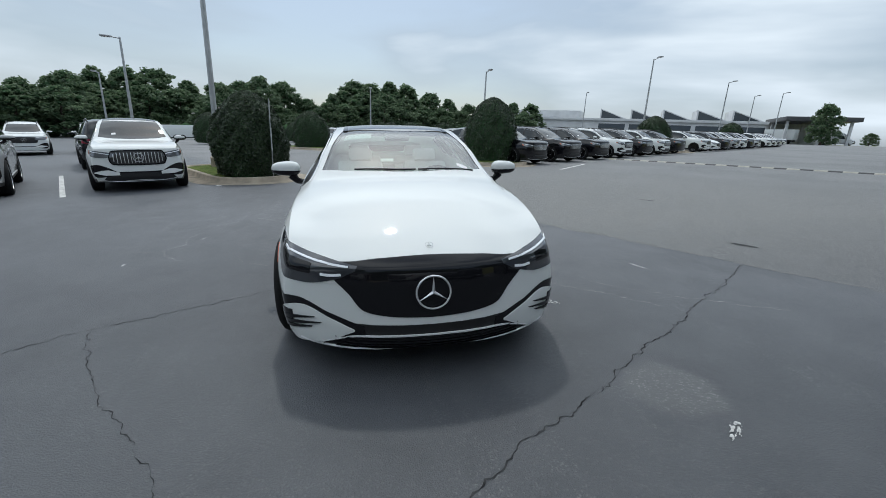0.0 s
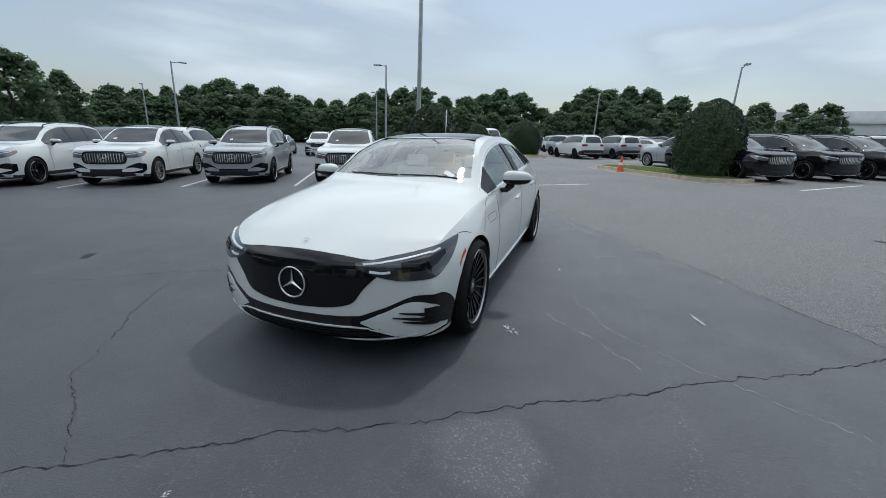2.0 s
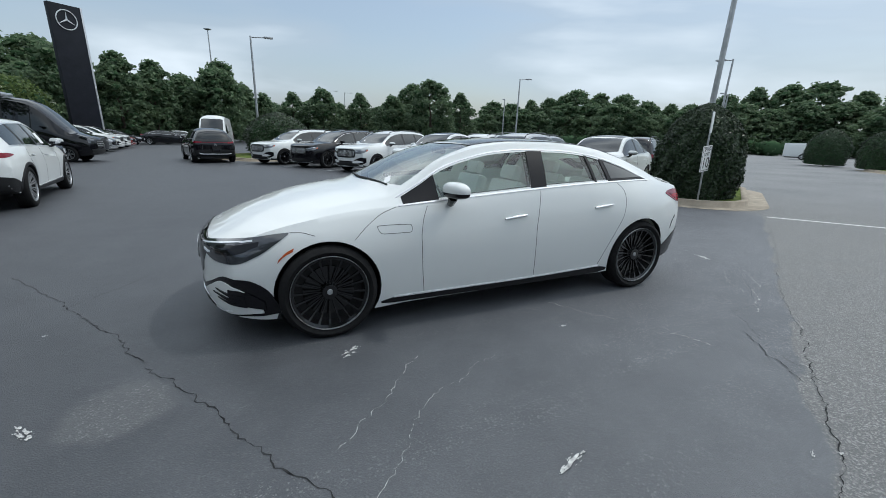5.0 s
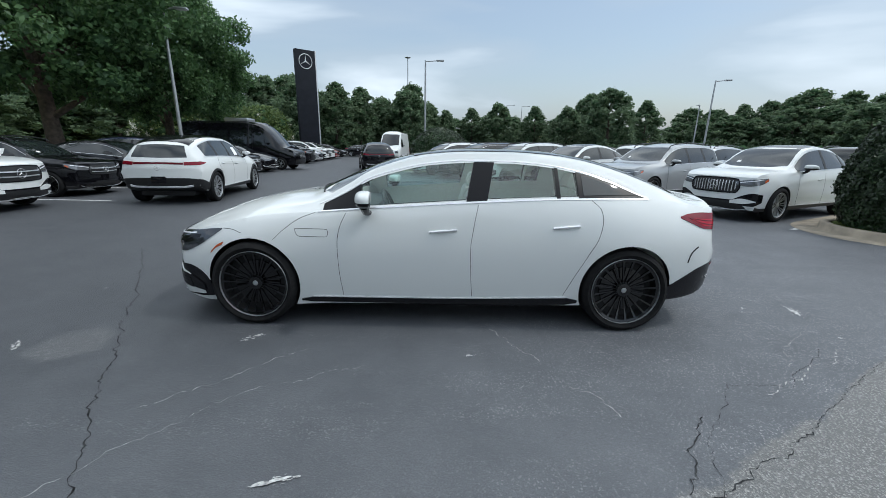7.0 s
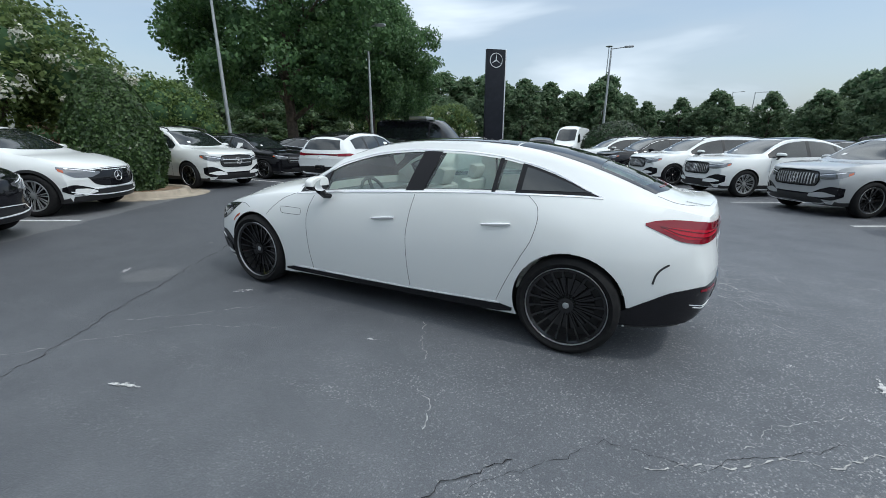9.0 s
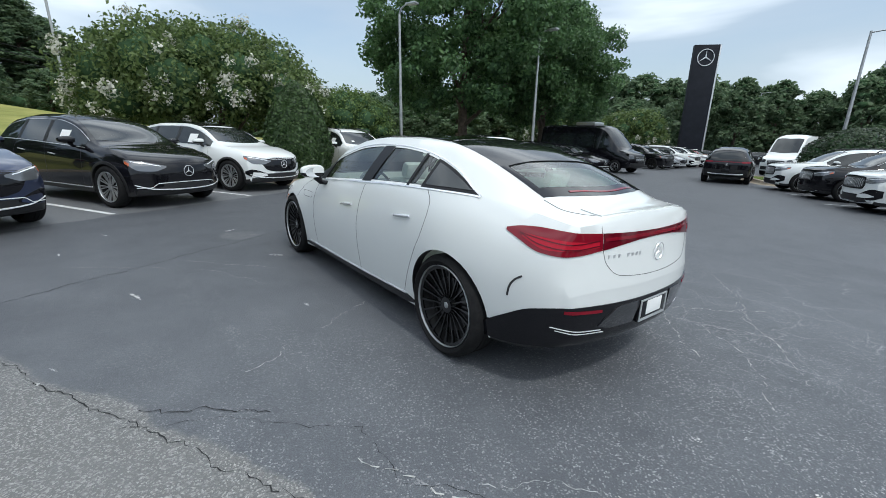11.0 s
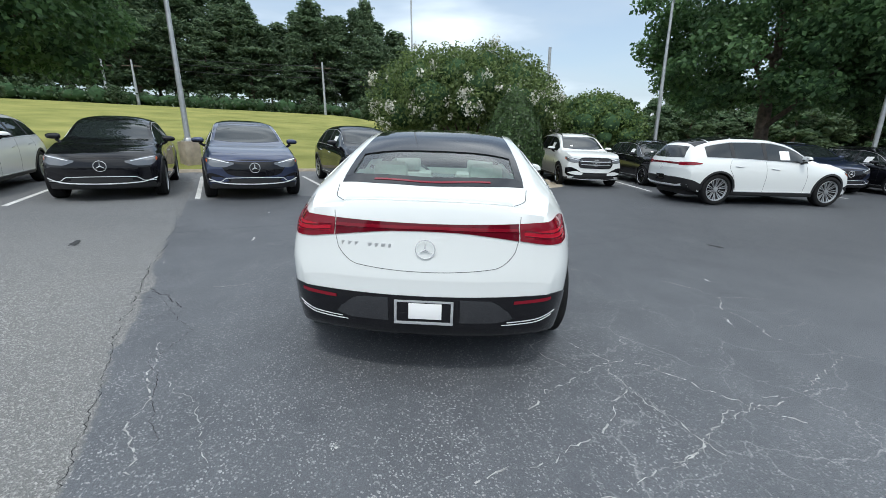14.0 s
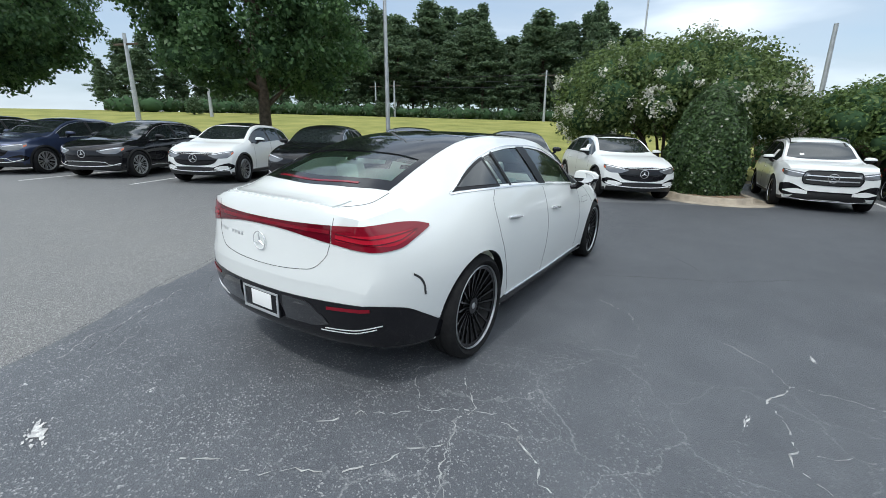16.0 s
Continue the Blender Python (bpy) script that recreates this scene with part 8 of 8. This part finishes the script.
SKYLINE = pchip([(-24, 4.0), (-17, 4.8), (-12, 4.5), (-9, 5.5), (-5, 6.0), (0, 6.6), (3.4, 6.2), (5.3, 4.2), (8, 3.6), (10.4, 5.3), (13, 5.8), (15.8, 5.1), (20, 4.7), (23, 6.0), (26, 6.3), (28.5, 5.9), (31.8, 4.4), (34, 3.9), (38, 3.7), (43, 4.8), (48.3, 5.6), (51, 4.0), (54.5, 3.8), (57, 3.5), (62, 3.4), (65.3, 2.4), (67, 5.2), (69, 5.6), (71, 4.9), (73, 3.3), (82, 3.3), (88, 2.6), (93.5, 4.8), (97, 5.3), (105, 5.9), (113, 6.6), (118, 6.8), (130, 6.5), (150, 5.5), (168, 5.0)])


def put_far(t, az, d, el, base_h, turn, fat=1.0):
    x, y = eye0.x + d * math.cos(radians(az)), eye0.y + d * math.sin(radians(az))
    top = 1.45 + d * math.tan(radians(el))
    s = (top - gz(x, y)) / base_h
    return again(t, x, y, s * fat, turn, s)


rsf = np.random.RandomState(7)
az = -22.0
k = 0
while az < 168:
    t, hh = ((tree_a, 10.6), (tree_b, 9.7), (tree_c, 10.6))[k % 3]
    d = rsf.uniform(92, 112) if az < 118 else rsf.uniform(88, 104)
    open_edge = 60 < az < 101
    if not open_edge:
        put_far(t, az, d, SKYLINE(az) * rsf.uniform(0.84, 1.05), hh, rsf.uniform(0, 360), rsf.uniform(1.0, 1.35))
    put_far((tree_c, tree_a)[k % 2], az + 0.9, d - 9, SKYLINE(az) * rsf.uniform(0.46, 0.74), 10.6, rsf.uniform(0, 360), rsf.uniform(1.3, 1.7))
    az += rsf.uniform(2.2, 3.4)
    k += 1
# low trees behind the showroom, and one beside its canopy
for k in range(13):
    put_far((tree_a, tree_c)[k % 2], -60 + 3.0 * k, 165 + 9 * (k % 3), 1.5 + 0.3 * math.sin(k * 2.1), 10.6, k * 70, 1.5)
put_far(tree_c, -53.6, 112, 4.5, 10.6, 40, 0.95)
# single trees nearer than the woods
for a_, d_, e_, t_, h_ in ((81.8, 78, 3.9, tree_a, 10.6), (77, 80, 3.6, tree_b, 9.7), (72.7, 76, 3.5, tree_a, 10.6), (67.6, 72, 5.6, tree_c, 10.6), (94, 64, 5.4, tree_a, 10.6), (103.7, 58, 6.1, tree_b, 9.7), (89, 74, 3.0, tree_b, 9.7), (100.5, 62, 5.6, tree_b, 9.7), (108, 60, 6.2, tree_c, 10.6), (63.5, 82, 4.2, tree_b, 9.7), (85.5, 80, 3.3, tree_b, 9.7), (97.5, 66, 4.4, tree_a, 10.6), (70.2, 84, 3.6, tree_b, 9.7), (91.2, 72, 3.8, tree_b, 9.7)):
    put_far(t_, a_, d_, e_, h_, d_ * 3, 1.1)

pine = pine_tree(21, 22.0, 4.6, 8800, 0.44, upright(-80.0, -18.0), "tall dark pine at the top of the bank")
tagged(pine, group="pine wood")
pine2 = pine_tree(22, 22.0, 4.0, 8000, 0.42, upright(-76.0, -40.0), "tall slender dark pine at the top of the bank")
tagged(pine2, group="pine wood")
PINETOP = pchip([(-178, 8.5), (-174, 10.5), (-170, 12.6), (-164, 14.6), (-158, 15.6), (-150, 16.2), (-142, 15.6), (-132, 14.5), (-122, 13.0), (-112, 10.0), (-104, 7.0)])
eye0 = Vector((4.3, 0.8, 0))
for r, (d0, step, e0) in enumerate(((84, 2.6, 0.96), (93, 2.3, 1.0))):
    az = -177.0 + r
    while az < -109:
        put_far(pine if (int(az * 7) % 2) else pine2, az, d0 + rsf.uniform(-3, 3), PINETOP(az) * e0 * rsf.uniform(0.74, 1.04), 21.0, rsf.uniform(0, 360), rsf.uniform(1.35, 1.95))
        az += step * rsf.uniform(0.8, 1.3)
# broadleaf trees in front of the pines
for az_, d_, e_ in ((-168, 70, 6.0), (-172, 62, 5.2), (-160, 74, 5.0), (-150, 76, 4.8), (-140, 74, 5.2), (-131, 70, 5.0), (-124, 68, 5.2), (-118, 66, 5.0), (-146, 77, 4.2), (-136, 76, 4.4), (-155, 77, 4.0), (-165, 76, 4.4), (-176, 60, 5.0), (-181, 58, 5.5)):
    put_far(tree_c if int(az_) % 2 else tree_a, az_, d_, e_, 10.6, az_ * 5, 1.5)


def undergrowth():
    """Low leafy edge of the woods."""
    rs = np.random.RandomState(5)
    cs, rr = [], []
    for i in range(240):
        a = -22 + 190 * (i / 240) + rs.uniform(-0.5, 0.5)
        d = rs.uniform(84, 100) if a < 118 else rs.uniform(86, 98)
        x, y = -1.5 + d * math.cos(radians(a)), -2 + d * math.sin(radians(a))
        cs.append((x, y, gz(x, y) + 1.2))
        rr.append((3.2, 3.2, 2.2))
    for i in range(130):
        a = -184 + 74 * (i / 130)
        d = rs.uniform(74, 84)
        x, y = 4.3 + d * math.cos(radians(a)), 0.8 + d * math.sin(radians(a))
        cs.append((x, y, gz(x, y) + 0.9))
        rr.append((2.6, 2.6, rs.uniform(1.2, 2.2)))
    v = leaf_cloud(rs, cs, rr, 52000, 0.42, shell=0.8)
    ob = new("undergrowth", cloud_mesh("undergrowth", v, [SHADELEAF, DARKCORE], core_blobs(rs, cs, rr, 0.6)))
    tagged(ob, "dense green undergrowth along the edge of the woods", "undergrowth", kind="stuff")


undergrowth()


def egg_bush(seed, h, r, n, size, leaf, m, label, point=0.55):
    """A clipped shrub: closely set leaves over a solid egg."""
    rs = np.random.RandomState(seed)
    t = thing("bush", label, "bush", m)
    zz = rs.random(n) ** 0.85
    prof = np.clip(1 - (np.clip(zz - 0.32, 0, 1) / 0.68) ** (1.6 + point), 0, 1) ** 0.62 * (0.86 + 0.14 * np.clip(zz / 0.3, 0, 1))
    a = rs.uniform(0, math.tau, n)
    lump = 1 + 0.05 * np.sin(a * 5 + zz * 9) + 0.035 * np.sin(a * 11 - zz * 17)
    rad = r * prof * lump * (1 + rs.normal(0, 0.022, n))
    pos = np.stack([rad * np.cos(a), rad * np.sin(a), 0.05 + zz * h], 1)
    nrm = np.stack([np.cos(a), np.sin(a), 0.25 + 1.4 * np.clip(zz - 0.5, 0, 1)], 1) + rs.normal(size=(n, 3)) * 0.6
    nrm /= np.linalg.norm(nrm, axis=1)[:, None]
    tt = np.cross(nrm, rs.normal(size=(n, 3)))
    tt /= np.linalg.norm(tt, axis=1)[:, None]
    bb = np.cross(nrm, tt)
    s = size * rs.uniform(0.6, 1.3, n)[:, None]
    v = np.empty((n, 4, 3))
    v[:, 0], v[:, 1], v[:, 2], v[:, 3] = pos - tt * s * 0.6, pos - bb * s * 0.36 + nrm * s * 0.12, pos + tt * s * 0.6, pos + bb * s * 0.36 + nrm * s * 0.12
    vs, fs = [], []
    N = 28
    for j in range(15):
        f = j / 14
        p = max(0.0, 1 - (max(f - 0.32, 0) / 0.68) ** (1.6 + point)) ** 0.62 * (0.86 + 0.14 * min(f / 0.3, 1))
        for k_ in range(N):
            an = k_ * math.tau / N
            lm = 1 + 0.05 * math.sin(an * 5 + f * 9) + 0.035 * math.sin(an * 11 - f * 17)
            vs.append((r * p * 0.95 * lm * math.cos(an), r * p * 0.95 * lm * math.sin(an), 0.03 + f * h * 0.97))
    for j in range(14):
        for k_ in range(N):
            fs.append((j * N + k_, j * N + (k_ + 1) % N, (j + 1) * N + (k_ + 1) % N, (j + 1) * N + k_))
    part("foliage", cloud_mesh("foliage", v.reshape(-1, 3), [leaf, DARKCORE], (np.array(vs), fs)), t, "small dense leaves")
    bm = bmesh.new()
    tube(bm, [(0, 0, -0.2), (0, 0, h * 0.3)], [0.07, 0.05], 7)
    part("stem", bm_mesh("stem", bm, [BARK], True, 60), t)
    return t


egg_bush(30, 2.36, 1.02, 34000, 0.055, BOXLEAF, upright(8.8, 3.6, 0, 0.10), "large dark green clipped holly on a grass island")
holly = egg_bush(31, 2.75, 1.38, 9000, 0.085, BOXLEAF, upright(31.0, 4.2, 20, 0.10), "large dark green clipped holly on a grass island")
x_, y_ = uv(9.6, -12.45)
again(holly, x_, y_, 0.86, 100, 1.02, 0.12)
for x_, y_, s_ in ((37.2, 10.0, 0.95), (41.5, 15.0, 1.05), (52.0, -2.5, 0.9), (49.0, 8.0, 0.8), (57.0, -7.0, 0.95), (47.0, -14.0, 0.75)):
    again(holly, x_, y_, s_, x_ * 20, s_, 0.1)
for u_, v_, s_ in ((11.0, -34.8, 1.0), (11.0, -58.0, 1.0), (27.0, -19.0, 0.75), (29.0, -27.0, 0.8), (31.0, -38.0, 0.8), (31.0, -48.0, 0.8)):
    x_, y_ = uv(u_, v_)
    again(holly, x_, y_, s_, x_ * 20, s_, 0.1)
x_, y_ = uv(12.5, 22.0)
again(holly, x_, y_, 1.35, 30, 0.95, 0.1)
x_, y_ = uv(14.0, 24.2)
again(holly, x_, y_, 1.5, 70, 1.0, 0.1)
egg_bush(33, 2.9, 0.98, 30000, 0.082, HEDGELEAF, upright(-10.1, 2.0, 0, 0.08), "mid-green clipped conical laurel on a mulched island", 0.1)


def myrtle(seed, x, y, h, rad, n, leaf, flowers, label, size=0.11):
    rs = np.random.RandomState(seed)
    cs, rr = [], []
    for k_ in range(30):
        f = (k_ + 0.5) / 30
        a = k_ * 2.39996
        q = rad * math.sqrt(f) * 0.82
        z = h * (0.50 + 0.36 * (1 - f ** 1.8)) + rs.uniform(-0.2, 0.2)
        s_ = rad * rs.uniform(0.20, 0.30)
        cs.append((q * math.cos(a), q * math.sin(a), z))
        rr.append((s_, s_, s_ * 0.85))
    for k_ in range(14):
        a = k_ * math.tau / 14
        cs.append((rad * 0.8 * math.cos(a), rad * 0.8 * math.sin(a), h * rs.uniform(0.40, 0.52)))
        rr.append((rad * 0.19, rad * 0.19, rad * 0.17))
    t = thing("crape_myrtle" if flowers else "shrub_tree", label, "tree", upright(x, y))
    for k_ in range(7):
        a = k_ * 0.9
        bm = bmesh.new()
        tube(bm, [(0.15 * math.cos(a), 0.15 * math.sin(a), -0.2), (rad * 0.22 * math.cos(a), rad * 0.22 * math.sin(a), h * 0.3), (rad * 0.5 * math.cos(a), rad * 0.5 * math.sin(a), h * 0.62)], [0.07, 0.055, 0.025], 6)
        part("stem", bm_mesh("stem", bm, [BARK], True, 60), t, "smooth slender stem")
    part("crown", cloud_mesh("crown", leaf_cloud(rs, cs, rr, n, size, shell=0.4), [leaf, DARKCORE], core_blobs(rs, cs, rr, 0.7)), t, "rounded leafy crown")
    if flowers:
        fc, fr = [], []
        for k_ in range(flowers):
            j = rs.randint(len(cs))
            if cs[j][2] > h * 0.66 and rs.random() < 0.7:
                j = 30 + rs.randint(14)
            d = rs.normal(size=3) * 0.45 + (np.array(cs[j]) - np.array((0, 0, h * 0.35))) / rad
            d /= np.linalg.norm(d)
            c = np.array(cs[j]) + d * np.array(rr[j]) * 1.08
            fc.append(tuple(c))
            s_ = rs.uniform(0.09, 0.24)
            fr.append((s_, s_, s_ * 1.2))
        part("blossom", cloud_mesh("blossom", leaf_cloud(rs, fc, fr, flowers * 34, 0.085, shell=0.9), [PETAL]), t, "clusters of white blossom")


myrtle(41, -15.3, 0.5, 4.85, 4.4, 52000, MYRTLELEAF, 130, "broad crape myrtle with clusters of white blossom")
myrtle(42, -16.9, 6.6, 3.7, 2.7, 12000, PALELEAF, 0, "light green spreading shrub behind the parked cars")
myrtle(44, -20.0, 40.0, 5.0, 3.6, 12000, MYRTLELEAF, 60, "crape myrtle with white blossom beside the sign pylon", 0.2)
myrtle(45, -24.0, 33.0, 4.6, 3.4, 10000, MYRTLELEAF, 40, "crape myrtle behind the parked van", 0.2)


def low_hedge(u0, v0, u1, v1, h, label):
    """An uneven untrimmed hedge along the edge of the bank."""
    rs = np.random.RandomState(8)
    cs, rr = [], []
    for k_ in range(34):
        f = (k_ + 0.5) / 34
        u, v = u0 + (u1 - u0) * f + rs.uniform(-0.4, 0.4), v0 + (v1 - v0) * f
        s_ = rs.uniform(0.40, 0.62)
        cs.append((u, v, gz(u, v) + h - s_ + rs.uniform(-0.25, 0.05)))
        rr.append((s_, s_, s_))
        cs.append((u, v, gz(u, v) + 0.35))
        rr.append((s_, s_, 0.5))
    ob = new("hedge", cloud_mesh("hedge", leaf_cloud(rs, cs, rr, 15000, 0.10, shell=0.6), [BRONZELEAF, DARKCORE], core_blobs(rs, cs, rr, 0.8)))
    tagged(ob, label, "hedge")


low_hedge(-20.6, 4.0, -17.8, 12.2, 1.45, "low bronze-leaved hedge at the foot of the grass bank")


# ---- utility line on the bank ----
def utility_pole(x, y, h, label="grey timber utility pole"):
    t = thing("utility_pole", label, "utility pole", upright(x, y, 20), "utility poles")
    bm = bmesh.new()
    tube(bm, [(0, 0, -0.5), (0, 0, h)], [0.22, 0.13], 8)
    part("pole", bm_mesh("pole", bm, [GALV], True, 50), t)
    bm = bmesh.new()
    box(bm, (-0.07, -1.2, h - 0.9), (0.07, 1.2, h - 0.75), 0.02)
    part("crossarm", bm_mesh("crossarm", bm, [BARK], True, 50), t)


poles = [(-62.0, -21.2, 7.6), (-60.0, -60.0, 9.5), (-42.0, -76.0, 9.5), (-26.0, -52.0, 7.0), (-13.0, -40.0, 7.5), (-90.0, 15.0, 10.0), (-56.2, -51.2, 6.2), (-54.7, -45.6, 6.0)]
for p in poles:
    utility_pole(*p)


def wire(p, q, z0, z1, sag):
    bm = bmesh.new()
    a = Vector((p[0], p[1], gz(p[0], p[1]) + z0))
    b = Vector((q[0], q[1], gz(q[0], q[1]) + z1))
    tube(bm, [a.lerp(b, i / 14) - Vector((0, 0, sag * 4 * (i / 14) * (1 - i / 14))) for i in range(15)], 0.035, 5)
    tagged(new("power_line", bm_mesh("power_line", bm, [TRIM], True, 60)), "thin black overhead power line", "cable", "power lines")


for dz in (0.0, 0.8, 1.7):
    wire(poles[0], poles[1], 7.1 - dz, 8.8 - dz, 0.7)
    wire(poles[1], poles[2], 8.8 - dz, 8.8 - dz, 0.7)
    wire(poles[5], poles[0], 9.2 - dz, 7.1 - dz, 0.7)
# guy wires of the pole by the pines
for dx, dy in ((-0.8, 4.2), (-1.4, 3.0)):
    wire(poles[0], (poles[0][0] + dx, poles[0][1] + dy), 6.9, 0.0, 0.0)


def equipment_cabinet(x, y, w, h, turn):
    t = thing("equipment_cabinet", "small white equipment cabinet on legs by the utility poles", "cabinet", upright(x, y, turn), "equipment cabinets")
    bm = bmesh.new()
    box(bm, (-0.25, -w / 2, 0.35), (0.25, w / 2, 0.35 + h), 0.03)
    part("body", bm_mesh("body", bm, [WHITE], True, 50), t)
    bm = bmesh.new()
    box(bm, (0.25, -w / 2 + 0.08, 0.43), (0.275, w / 2 - 0.08, 0.27 + h), 0.01)
    part("door", bm_mesh("door", bm, [WHITE], True, 50), t)
    for sx in (-0.2, 0.2):
        for sy in (-1, 1):
            bm = bmesh.new()
            tube(bm, [(sx, sy * (w / 2 - 0.1), -0.2), (sx, sy * (w / 2 - 0.1), 0.36)], 0.05, 6)
            part("leg", bm_mesh("leg", bm, [GALV], True, 50), t)


equipment_cabinet(-56.4, -52.6, 1.1, 1.0, 45)
equipment_cabinet(-56.0, -50.2, 0.9, 0.8, 45)
